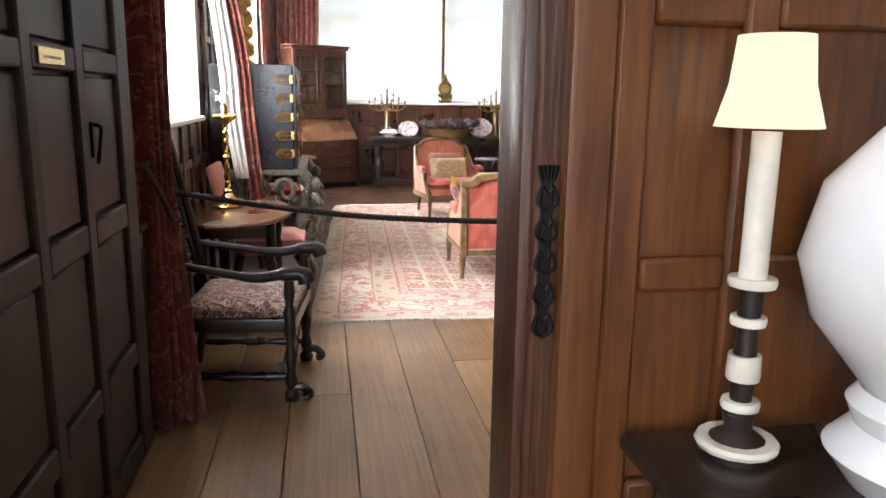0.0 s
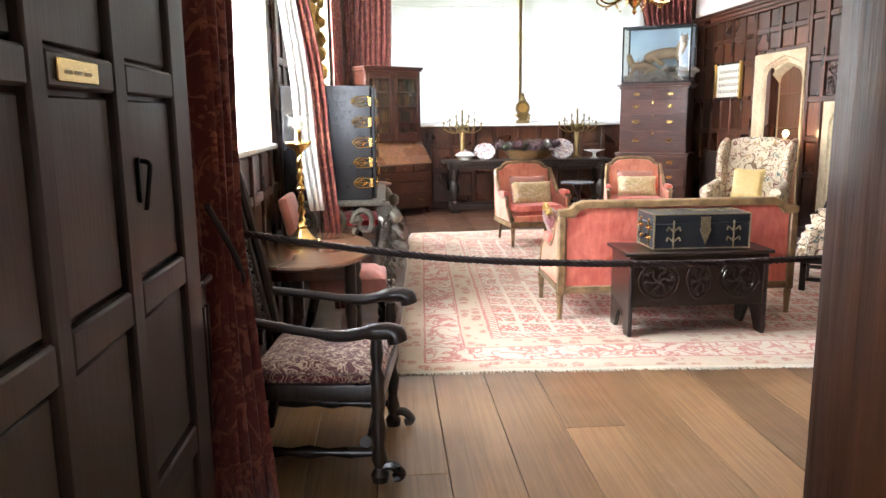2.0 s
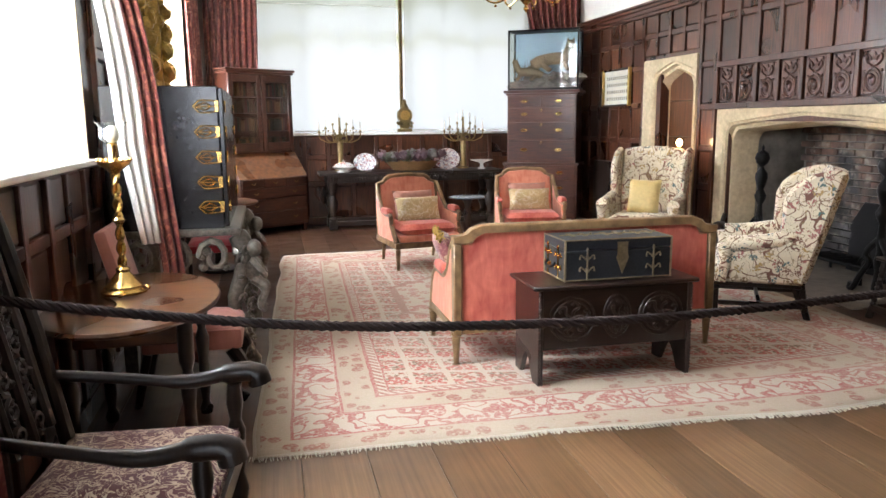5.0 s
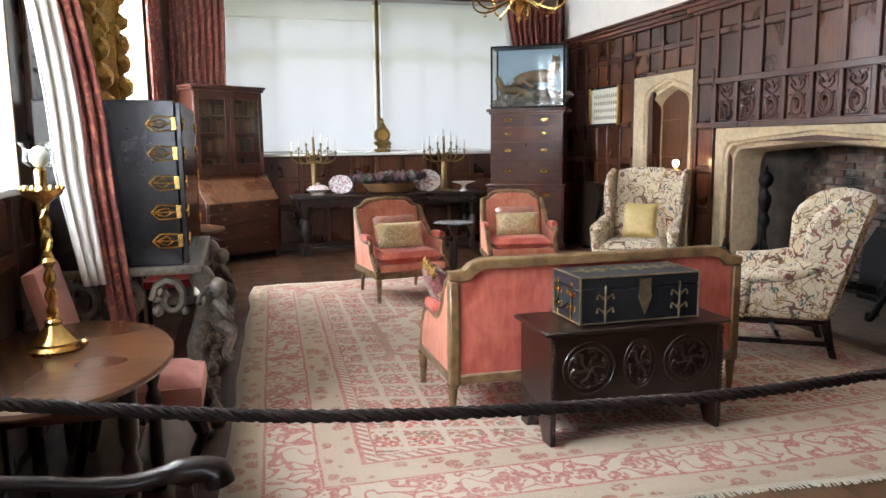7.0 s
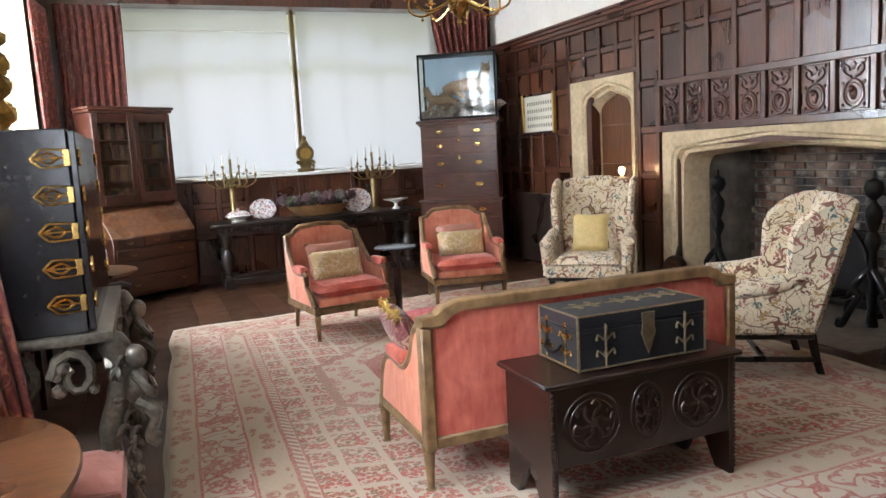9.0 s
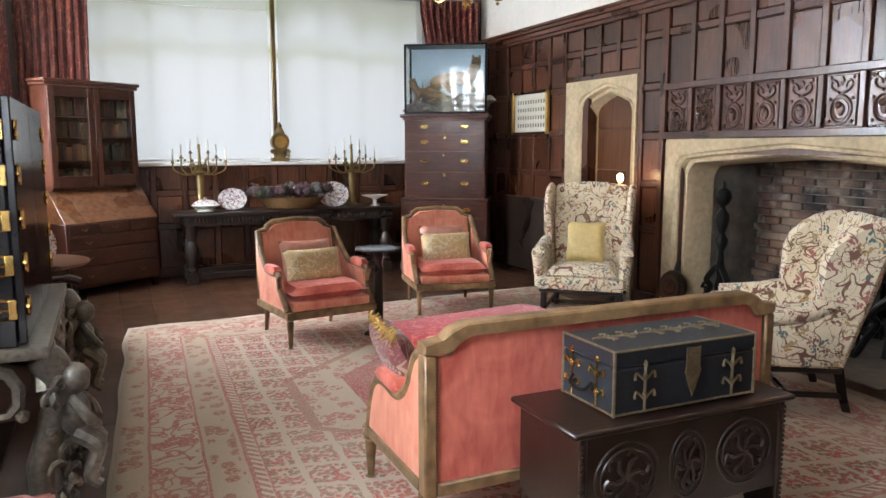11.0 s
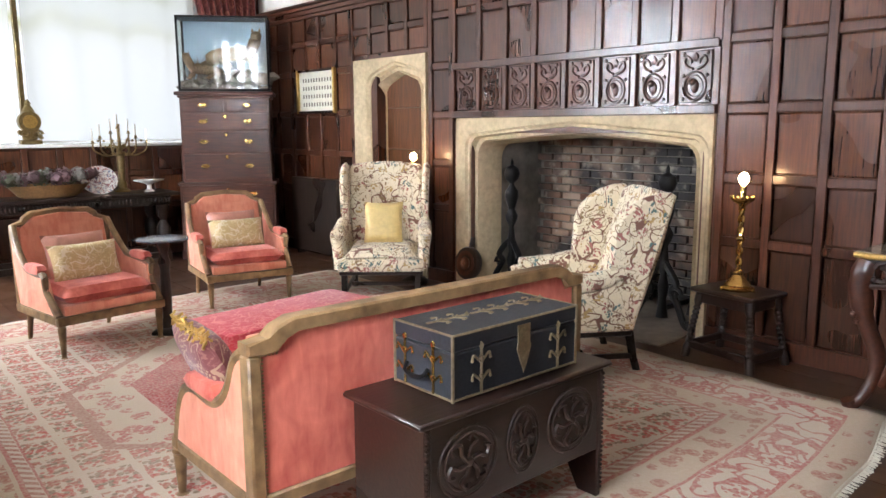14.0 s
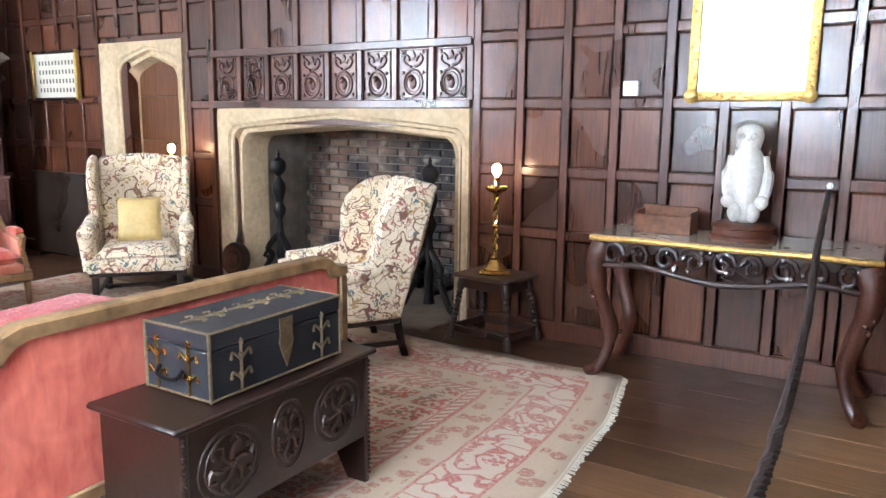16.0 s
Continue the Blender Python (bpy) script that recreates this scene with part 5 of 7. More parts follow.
front = lambda x, z: Matrix(((1, 0, 0, x), (0, 0, -1, -0.004), (0, 1, 0, z), (0, 0, 0, 1)))
for x in (-0.2, 0.22):
    mesh_part("strap", lambda bm: fleur(bm, front(x, 0.012), 0.175), TRIM_BRASS, trunk)
for y in (0.1, 0.26):
    mesh_part("strap", lambda bm: fleur(bm, Matrix(((0, 0, -1, -TW - 0.004), (-1, 0, 0, y), (0, 1, 0, 0.012), (0, 0, 0, 1))), 0.18), BRASS, trunk)
for x in (-0.2, 0.02, 0.22):
    mesh_part("strap", lambda bm: fleur(bm, Matrix(((0, 1, 0, x - 0.1), (1, 0, 0, 0.18), (0, 0, 1, TH + 0.001), (0, 0, 0, 1))), 0.2), TRIM_BRASS, trunk)
mesh_part("lock_plate", lambda bm: (prism(bm, [(-0.035, 0.22), (0.035, 0.22), (0.03, 0.15), (0.04, 0.13), (0.02, 0.08), (0.0, 0.03), (-0.02, 0.08), (-0.04, 0.13), (-0.03, 0.15)], 0.006, front(0.02, 0.005), 0.002),), TRIM_BRASS, trunk, "shaped brass lock plate")
mesh_part("handle", lambda bm: tube(bm, smooth_line([(-TW - 0.01, 0.12, 0.1), (-TW - 0.03, 0.13, 0.075), (-TW - 0.035, 0.18, 0.065), (-TW - 0.03, 0.23, 0.075), (-TW - 0.01, 0.24, 0.1)]), 0.008, 6), IRON, trunk, "drop handle of dark iron")

# ---- the west side ----
arm_ch = thing("carved_armchair", "tall black carved oak armchair with tapestry seat", "armchair", (-0.52, 3.85, 0), 84)
for x in (-0.29, 0.29):
    mesh_part("front_leg", lambda bm: lathe(bm, [(0.035, 0), (0.04, 0.03), (0.022, 0.06), (0.035, 0.1), (0.022, 0.16), (0.034, 0.24), (0.02, 0.3), (0.034, 0.36), (0.03, 0.42), (0.034, 0.46), (0.02, 0.5), (0.03, 0.56), (0.022, 0.63)], (x, -0.28, 0)), CARVED, arm_ch)
    mesh_part("foot", lambda bm: tube(bm, smooth_line([(x, -0.27, 0.06), (x, -0.33, 0.07), (x, -0.37, 0.03), (x, -0.34, 0.012)]), 0.022, 8), CARVED, arm_ch)
    mesh_part("back_post", lambda bm: tube(bm, [(x * 0.9, 0.34, 0.0), (x * 0.9, 0.27, 0.3), (x * 0.9, 0.27, 0.45), (x * 0.85, 0.33, 0.85), (x * 0.8, 0.4, 1.18), (x * 0.8, 0.41, 1.27)], [0.025, 0.028, 0.028, 0.024, 0.026, 0.012], 8), CARVED, arm_ch)
    mesh_part("arm", lambda bm: tube(bm, smooth_line([(x * 0.9, 0.31, 0.7), (x, 0.1, 0.67), (x * 1.05, -0.12, 0.64), (x * 1.08, -0.26, 0.66), (x * 1.08, -0.35, 0.66), (x * 1.08, -0.37, 0.62)], 5), [0.02] * 9 + [0.026] * 6 + [0.036] * 6 + [0.042] * 5, 10), OAK_POST if x < -1 else CARVED, arm_ch)
    mesh_part("side_stretcher", lambda bm: lathe(bm, [(0.016, 0), (0.026, 0.1), (0.016, 0.2), (0.03, 0.28), (0.016, 0.36), (0.026, 0.46), (0.016, 0.56)], m=pose(x * 0.95, 0.3, 0.12, 90, 0, 0)), CARVED, arm_ch)
mesh_part("front_stretcher", lambda bm: (tube(bm, smooth_line([(-0.28, -0.22, 0.17), (-0.15, -0.23, 0.12), (0, -0.24, 0.2), (0.15, -0.23, 0.12), (0.28, -0.22, 0.17)], 5), 0.026, 8), scrolls(bm, 0.4, 0.1, Matrix(((1, 0, 0, -0.2), (0, 0, 1, -0.24), (0, 1, 0, 0.12), (0, 0, 0, 1))), 4, 0.012)), CARVED, arm_ch)
mesh_part("seat_frame", lambda bm: box(bm, -0.31, 0.31, -0.31, 0.29, 0.36, 0.43, 0.012), CARVED, arm_ch)
mesh_part("seat", lambda bm: (box(bm, -0.3, 0.3, -0.3, 0.27, 0.43, 0.47, 0.02), puff(bm, 0.6, 0.57, 0.07, pose(0, -0.015, 0.475), 10, 0.3)), TAPESTRY, arm_ch, "dark red tapestry seat with pale scrolls")
bm = bmesh.new()
m = Matrix(((1, 0, 0, -0.2), (0, 0.2, 1, 0.3), (0, 1, -0.2, 0.55), (0, 0, 0, 1)))
for k, x in enumerate((0.0, 0.13, 0.27, 0.4)):
    tube(bm, [m @ Vector((x, 0, 0)), m @ Vector((x, 0.62, 0))], 0.02, 8)
scr = m @ Matrix.Rotation(math.radians(90), 4, "Z")
for x in (-0.115, -0.255, -0.385):
    scrolls(bm, 0.6, 0.1, scr @ Matrix.Translation((0, x, 0)), 7, 0.013, 3)
part("back_splat", bm, CARVED, arm_ch, "deeply carved scrolling back")
bm = bmesh.new()
tube(bm, smooth_line([m @ Vector(p) for p in ((-0.03, 0.62, 0), (0.02, 0.72, 0), (0.1, 0.76, 0), (0.2, 0.82, 0), (0.3, 0.76, 0), (0.38, 0.72, 0), (0.43, 0.62, 0))], 5), 0.026, 8)
scrolls(bm, 0.4, 0.14, m @ Matrix.Translation((0, 0.62, 0)), 4, 0.018, 5)
part("crest", bm, CARVED, arm_ch, "carved and pierced top rail")

tab = thing("oval_table", "oval polished walnut table on turned legs", "table", (-0.71, 5.15, 0))
mesh_part("tabletop", lambda bm: lathe(bm, [(0.96, 0.698), (0.99, 0.704), (1.0, 0.715), (0.985, 0.727), (0.95, 0.73)], seg=40, sx=0.4, sy=0.63), WALNUT, tab)
mesh_part("apron", lambda bm: box(bm, -0.24, 0.24, -0.38, 0.38, 0.6, 0.697, 0.006), WALNUT, tab)
for x in (-0.2, 0.27):
    for y in (-0.36, 0.36):
        mesh_part("leg", lambda bm: lathe(bm, [(0.03, 0), (0.036, 0.03), (0.02, 0.07), (0.03, 0.15), (0.026, 0.3), (0.036, 0.42), (0.02, 0.47), (0.034, 0.52), (0.034, 0.697)], (x, y, 0)), CARVED, tab)


def twist_lamp(at, group, tall, lit, label, shade):
    """A brass lamp: stepped foot, barley-twist stem, gallery, globe."""
    c = thing("brass_lamp", label, "lamp", at, 0, group)
    mesh_part("base", lambda bm: (lathe(bm, [(0.105, 0), (0.11, 0.012), (0.085, 0.025), (0.085, 0.035), (0.06, 0.06), (0.05, 0.075), (0.03, 0.1), (0.034, 0.115), (0.022, 0.125)], seg=20), [ball(bm, (0.11 * math.cos(a), 0.11 * math.sin(a), 0.008), 0.016, 1) for a in (0.5, 2.6, 4.7)]), BRASS, c)
    bm = bmesh.new()
    z0, z1 = 0.12, tall - 0.06
    for s in (0, math.pi):
        pts = [(0.011 * math.cos(z * 45 + s), 0.011 * math.sin(z * 45 + s), z) for z in (z0 + (z1 - z0) * k / 48 for k in range(49))]
        tube(bm, pts, 0.012, 6)
    lathe(bm, [(0.02, (z0 + z1) / 2 - 0.015), (0.03, (z0 + z1) / 2), (0.02, (z0 + z1) / 2 + 0.015)])
    part("twisted_stem", bm, BRASS, c)
    mesh_part("gallery", lambda bm: (lathe(bm, [(0.02, tall - 0.07), (0.04, tall - 0.05), (0.07, tall - 0.03), (0.075, tall - 0.015), (0.06, tall - 0.02), (0.03, tall - 0.02), (0.02, tall), (0.022, tall + 0.06), (0.01, tall + 0.07)], seg=18)), BRASS, c)
    for k in range(14):
        a = k * math.pi / 7
        bead = mesh_part("gallery_bead", lambda bm: ball(bm, (0, 0, 0), 0.011, 1), BRASS, c) if k == 0 else new("gallery_bead", bead.data)
        bead.parent = c
        bead.location = (0.072 * math.cos(a), 0.072 * math.sin(a), tall - 0.008)
    mesh_part("bulb", lambda bm: ball(bm, (0, 0, tall + 0.11), 0.034, 2, (1, 1, 1.25)), BULB if lit else WAX, c, "glowing bulb" if lit else "")
    if shade:
        mesh_part("shade", lambda bm: lathe(bm, [(0.03, tall + 0.07), (0.055, tall + 0.095), (0.05, tall + 0.14), (0.07, tall + 0.165), (0.071, tall + 0.166), (0.053, tall + 0.141), (0.058, tall + 0.094), (0.032, tall + 0.069)], seg=20, cap=False), THIN_PANE, c, "clear fluted glass shade").visible_shadow = False
    return c


twist_lamp((-0.757, 5.27, 0.733), "brass lamps", 0.64, False, "tall twisted brass lamp on the oval table", True)

pk = thing("side_chair", "low side chair upholstered in plain pink cloth", "chair", (-0.52, 5.85, 0), 90)
pk.scale = (0.88, 1.0, 1.0)
mesh_part("seat", lambda bm: (box(bm, -0.26, 0.26, -0.28, 0.25, 0.3, 0.42, 0.03), puff(bm, 0.5, 0.5, 0.08, pose(0, -0.01, 0.42), 8, 0.25)), PINK, pk)
mesh_part("backrest", lambda bm: box(bm, -0.25, 0.25, -0.035, 0.035, 0.0, 0.58, 0.03, pose(0, 0.27, 0.42, -14, 0, 0)), PINK, pk)
for x in (-0.22, 0.22):
    mesh_part("leg", lambda bm: tube(bm, smooth_line([(x, -0.22, 0.3), (x * 1.1, -0.27, 0.2), (x, -0.23, 0.07), (x * 1.1, -0.29, 0.01)]), [0.04] * 7 + [0.026] * 6 + [0.03] * 6, 8), CARVED, pk)
    mesh_part("leg", lambda bm: tube(bm, [(x, 0.22, 0.3), (x, 0.29, 0.0)], [0.026, 0.02], 8), CARVED, pk)

cst = thing("cabinet_stand", "carved silvered stand with scrolls and figures", "stand", (-0.6, 6.8, 0))
mesh_part("top_rail", lambda bm: box(bm, -0.38, 0.36, -0.66, 0.66, 0.86, 0.905, 0.012), SILVERED, cst)
for k in range(3):
    bm = bmesh.new()
    scrolls(bm, 0.207, 0.26, Matrix(((1, 0, 0, -0.32 + 0.207 * k), (0, 0, -1, -0.63), (0, 1, 0, 0.6), (0, 0, 0, 1))), 1, 0.026, 11 + k)
    part("side_scroll", bm, SILVERED, cst)
bm = bmesh.new()
scrolls(bm, 1.2, 0.26, Matrix(((0, 0, 1, 0.33), (1, 0, 0, -0.6), (0, 1, 0, 0.6), (0, 0, 0, 1))), 6, 0.03, 12)
part("front_carving", bm, SILVERED, cst)
for y in (-0.58, 0.58):
    bm = bmesh.new()
    rng = random.Random(int(y * 10))
    tube(bm, smooth_line([(0.33, y, 0.86), (0.38, y, 0.76), (0.35, y, 0.6), (0.3, y, 0.42), (0.33, y, 0.22), (0.39, y, 0.06), (0.36, y, 0.0)], 5), [0.05, 0.06, 0.062, 0.06, 0.055] + [0.05] * 10 + [0.042] * 10 + [0.055] * 6, 10)
    # seated cherub: head, trunk, arms and legs
    ball(bm, (0.43, y - 0.02, 0.77), 0.052, 2, (1, 1, 1.1))
    ball(bm, (0.42, y - 0.01, 0.64), 0.062, 2, (0.9, 1, 1.35))
    for e in (-1, 1):
        tube(bm, smooth_line([(0.42, y + e * 0.05, 0.7), (0.47, y + e * 0.09, 0.64), (0.49, y + e * 0.04, 0.6)], 4), 0.02, 8)
        tube(bm, smooth_line([(0.42, y + e * 0.035, 0.58), (0.49, y + e * 0.05, 0.52), (0.46, y + e * 0.05, 0.42), (0.49, y + e * 0.05, 0.38)], 4), [0.034] * 5 + [0.026] * 5 + [0.02] * 3, 8)
    # leafy curls wrapped about the scroll
    for k in range(16):
        z = 0.06 + 0.05 * k
        a0 = rng.uniform(-1.4, 1.4)
        bx0, by0 = 0.34 + 0.06 * math.cos(a0), y + 0.075 * math.sin(a0)
        size = rng.uniform(0.03, 0.05)
        tube(bm, [(bx0 + 0.02 * math.cos(q), by0 + size * (1 - q / 6) * math.cos(q), z + size * (1 - q / 6) * math.sin(q)) for q in (w * 0.55 for w in range(9))], [0.014 - 0.001 * w for w in range(9)], 6)
    for k in range(46):
        z, a = rng.uniform(0.03, 0.84), rng.uniform(-1.6, 1.6)
        ball(bm, (0.34 + 0.065 * math.cos(a), y + 0.08 * math.sin(a), z), rng.uniform(0.01, 0.024), 1, (1, 1, rng.uniform(0.8, 1.8)))
    part("figure_leg", bm, SILVERED, cst, "carved scrolled figure support")
    mesh_part("back_leg", lambda bm: box(bm, -0.36, -0.28, y - 0.05, y + 0.05, 0, 0.86, 0.01), SILVERED, cst)

lac = thing("lacquer_cabinet", "black lacquer cabinet with pierced brass hinges", "cabinet", (-0.62, 6.8, 0.906))
mesh_part("body", lambda bm: box(bm, -0.36, 0.29, -0.64, 0.64, 0.0, 0.84, 0.006), LACQUER, lac)
for y in (-0.32, 0.32):
    mesh_part("door", lambda bm: box(bm, 0.292, 0.32, y - 0.318, y + 0.318, 0.01, 0.83, 0.005), LACQUER, lac)
for k in range(5):
    z = 0.13 + k * 0.148
    bm = bmesh.new()
    my = Matrix(((1, 0, 0, 0.22), (0, 0, -1, -0.645), (0, 1, 0, z), (0, 0, 0, 1)))
    for s in (-1, 1):
        tube(bm, smooth_line([my @ Vector(p) for p in ((0.06, s * 0.03, 0), (0.02, s * 0.034, 0), (-0.03, s * 0.035, 0), (-0.05, s * 0.02, 0), (-0.07, 0, 0))], 3), 0.006, 5)
        tube(bm, smooth_line([my @ Vector(p) for p in ((0.03, 0, 0), (0.0, s * 0.02, 0), (-0.03, s * 0.012, 0), (-0.05, 0, 0))], 3), 0.006, 5)
    box(bm, 0.27, 0.296, -0.652, -0.641, z - 0.034, z + 0.034, 0.003)
    tube(bm, [my @ Vector((0.06, 0, 0)), my @ Vector((-0.06, 0, 0))], 0.005, 5)
    part("hinge", bm, BRASS, lac, "pierced brass strap hinge")
    for y in (-0.05, 0.45):
        bm = bmesh.new()
        mx = Matrix(((0, 0, 1, 0.325), (1, 0, 0, -0.58 if y < 0 else 0.58), (0, 1, 0, z), (0, 0, 0, 1)))
        for a in range(6):
            tube(bm, [mx @ Vector((0, 0, 0)), mx @ Vector((0.04 * math.cos(a), 0.035 * math.sin(a), 0))], 0.006, 5)
        tube(bm, [mx @ Vector((0.035 * math.cos(a), 0.03 * math.sin(a), 0)) for a in (q / 10 * 2 * math.pi for q in range(11))], 0.005, 5)
        part("hinge_leaf", bm, BRASS, lac)

gm = thing("gilt_mirror", "tall mirror in a deeply carved gilt frame on the wall", "mirror", (-1.02, 8.3, 0))
mesh_part("mirror_plate", lambda bm: box(bm, 0.02, 0.04, -0.45, 0.45, 1.7, 3.0), MIRROR, gm)
for y in (-0.52, 0.52):
    bm = bmesh.new()
    rng = random.Random(3)
    box(bm, 0.0, 0.08, y - 0.06, y + 0.06, 1.6, 3.1, 0.02)
    for k in range(60):
        ball(bm, (0.1 + 0.04 * math.sin(k * 0.9), y + rng.uniform(-0.06, 0.06), 1.6 + k * 0.025), rng.uniform(0.025, 0.055), 1, (1.2, 1, 1.3))
    part("carved_side", bm, GILT, gm)
mesh_part("carved_rail", lambda bm: (box(bm, 0.0, 0.08, -0.46, 0.46, 1.58, 1.7, 0.02), scrolls(bm, 0.9, 0.12, Matrix(((0, 0, 1, 0.09), (1, 0, 0, -0.45), (0, 1, 0, 1.58), (0, 0, 0, 1))), 6, 0.02)), GILT, gm)

sc = thing("open_armchair", "dark carved elbow chair with a red seat", "armchair", (-0.55, 8.55, 0), 90)
mesh_part("seat", lambda bm: (box(bm, -0.27, 0.27, -0.27, 0.25, 0.4, 0.47, 0.025), puff(bm, 0.5, 0.5, 0.07, pose(0, 0, 0.47), 8, 0.25)), RED_SEAT, sc)
mesh_part("backrest", lambda bm: box(bm, -0.26, 0.26, 0.24, 0.3, 0.62, 0.98, 0.02), RED_SEAT, sc)
for x in (-0.27, 0.27):
    mesh_part("leg", lambda bm: lathe(bm, [(0.03, 0), (0.02, 0.08), (0.034, 0.2), (0.02, 0.3), (0.03, 0.42), (0.02, 0.55), (0.024, 0.68)], (x, -0.25, 0)), CARVED, sc)
    mesh_part("back_post", lambda bm: box(bm, x - 0.02, x + 0.02, 0.25, 0.29, 0, 1.02, 0.006), CARVED, sc)
    mesh_part("arm", lambda bm: tube(bm, smooth_line([(x, 0.27, 0.74), (x, 0.0, 0.7), (x, -0.22, 0.71), (x, -0.32, 0.68)]), [0.02] * 13 + [0.032] * 6, 8), CARVED, sc)
rt = thing("round_table", "small round walnut table by the far window", "table", (-0.6, 9.6, 0))
mesh_part("tabletop", lambda bm: lathe(bm, [(0.4, 0.7), (0.42, 0.71), (0.42, 0.725), (0.4, 0.73)], seg=32), WALNUT, rt)
mesh_part("column", lambda bm: lathe(bm, [(0.2, 0), (0.2, 0.03), (0.06, 0.08), (0.04, 0.3), (0.06, 0.5), (0.1, 0.7)]), CARVED, rt)
dish = thing("china_dish", "painted china dish standing on the round table", "dish", (-0.5, 9.55, 0.731))
mesh_part("plate", lambda bm: lathe(bm, [(0.05, 0), (0.11, 0.015), (0.14, 0.03), (0.135, 0.034), (0.05, 0.012)], m=pose(0, 0, 0.14, 78, 0, 60), seg=24), CHINA_PAINTED, dish)

# ---- end wall: bureau, sideboard, tallboy ----
bur = thing("bureau_bookcase", "mahogany bureau bookcase with sloping fall and glazed doors", "bureau", (0.02, 12.13, 0), 36)
bur.scale = (0.95, 0.95, 1.0)
BUREAU = pose(0.02, 12.13, 0, 0, 0, 36) @ Matrix.Diagonal((0.95, 0.95, 1.0, 1.0))
mesh_part("base", lambda bm: box(bm, -0.6, 0.6, 0.0, 0.5, 0.1, 0.79, 0.008), MAHOGANY, bur)
for x in (-0.56, 0.5):
    mesh_part("bracket_foot", lambda bm: prism(bm, [(0, 0), (0.05, 0), (0.06, 0.1), (0, 0.1)] if x < 0 else [(0.01, 0), (0.06, 0), (0.06, 0.1), (0, 0.1)], 0.06, Matrix(((1, 0, 0, x), (0, 0, 1, 0.0), (0, 1, 0, 0.0), (0, 0, 0, 1)))), MAHOGANY, bur)
for z0, z1, cuts in ((0.13, 0.32, 1), (0.335, 0.5, 1), (0.515, 0.65, 1), (0.665, 0.775, 3)):
    for k in range(cuts):
        a = -0.57 + 1.14 * k / cuts
        d = mesh_part("drawer", lambda bm: box(bm, a + 0.005, a + 1.14 / cuts - 0.005, -0.012, 0.01, z0, z1, 0.004), MAHOGANY, bur)
        for q in ((0.2, 0.8) if cuts == 1 else (0.5,)):
            mesh_part("handle", lambda bm: tube(bm, smooth_line([(a + q * 1.14 / cuts - 0.035, -0.014, (z0 + z1) / 2 + 0.01), (a + q * 1.14 / cuts, -0.024, (z0 + z1) / 2 - 0.014), (a + q * 1.14 / cuts + 0.035, -0.014, (z0 + z1) / 2 + 0.01)], 3), 0.005, 5), DULL_BRASS, d)
wedge = [(-0.0, 0.79), (0.5, 0.79), (0.5, 1.12), (0.27, 1.12)]
mesh_part("desk_fall", lambda bm: prism(bm, wedge, 1.2, Matrix(((0, 0, 1, -0.6), (1, 0, 0, 0.0), (0, 1, 0, 0.0), (0, 0, 0, 1))), 0.006), BURR, bur, "sloping walnut writing fall")
mesh_part("upper_case", lambda bm: (box(bm, -0.57, -0.53, 0.22, 0.5, 1.12, 2.2, 0.004), box(bm, 0.49, 0.53, 0.22, 0.5, 1.12, 2.2, 0.004), box(bm, -0.53, 0.49, 0.47, 0.5, 1.12, 2.2), box(bm, -0.53, 0.49, 0.24, 0.5, 2.16, 2.2), box(bm, -0.53, 0.49, 0.24, 0.5, 1.12, 1.16)), MAHOGANY, bur)
mesh_part("cornice", lambda bm: (box(bm, -0.6, 0.56, 0.19, 0.5, 2.2, 2.235, 0.006), box(bm, -0.62, 0.58, 0.17, 0.5, 2.235, 2.27, 0.008)), MAHOGANY, bur)
for x0, x1 in ((-0.565, -0.025), (-0.015, 0.525)):
    d = mesh_part("glazed_door", lambda bm: (box(bm, x0, x0 + 0.07, 0.2, 0.225, 1.15, 2.19, 0.005), box(bm, x1 - 0.07, x1, 0.2, 0.225, 1.15, 2.19, 0.005), box(bm, x0 + 0.07, x1 - 0.07, 0.2, 0.225, 2.09, 2.19, 0.005), box(bm, x0 + 0.07, x1 - 0.07, 0.2, 0.225, 1.15, 1.27, 0.005)), MAHOGANY, bur)
    mesh_part("pane", lambda bm: box(bm, x0 + 0.07, x1 - 0.07, 0.211, 0.214, 1.27, 2.09), THIN_PANE, d).visible_shadow = False
for z in (1.43, 1.68, 1.9):
    mesh_part("shelf", lambda bm: box(bm, -0.53, 0.49, 0.25, 0.47, z - 0.01, z, 0.002), MAHOGANY, bur)
rng = random.Random(21)
for z in (1.16, 1.43, 1.68, 1.9):
    x = -0.5
    while x < 0.44:
        w = rng.uniform(0.022, 0.045)
        if rng.random() < 0.9 and not -0.03 < x < 0.0:
            bk = thing("book", "old leather-bound book upright on the bookcase shelf", "book", BUREAU @ Vector((x, 0.28, z)), 36, "bookcase volumes")
            h = rng.uniform(0.14, 0.19)
            mesh_part("cover", lambda bm: box(bm, 0, w - 0.003, 0, 0.14, 0, h, 0.003), rng.choice(BOOKS), bk)
        x += w

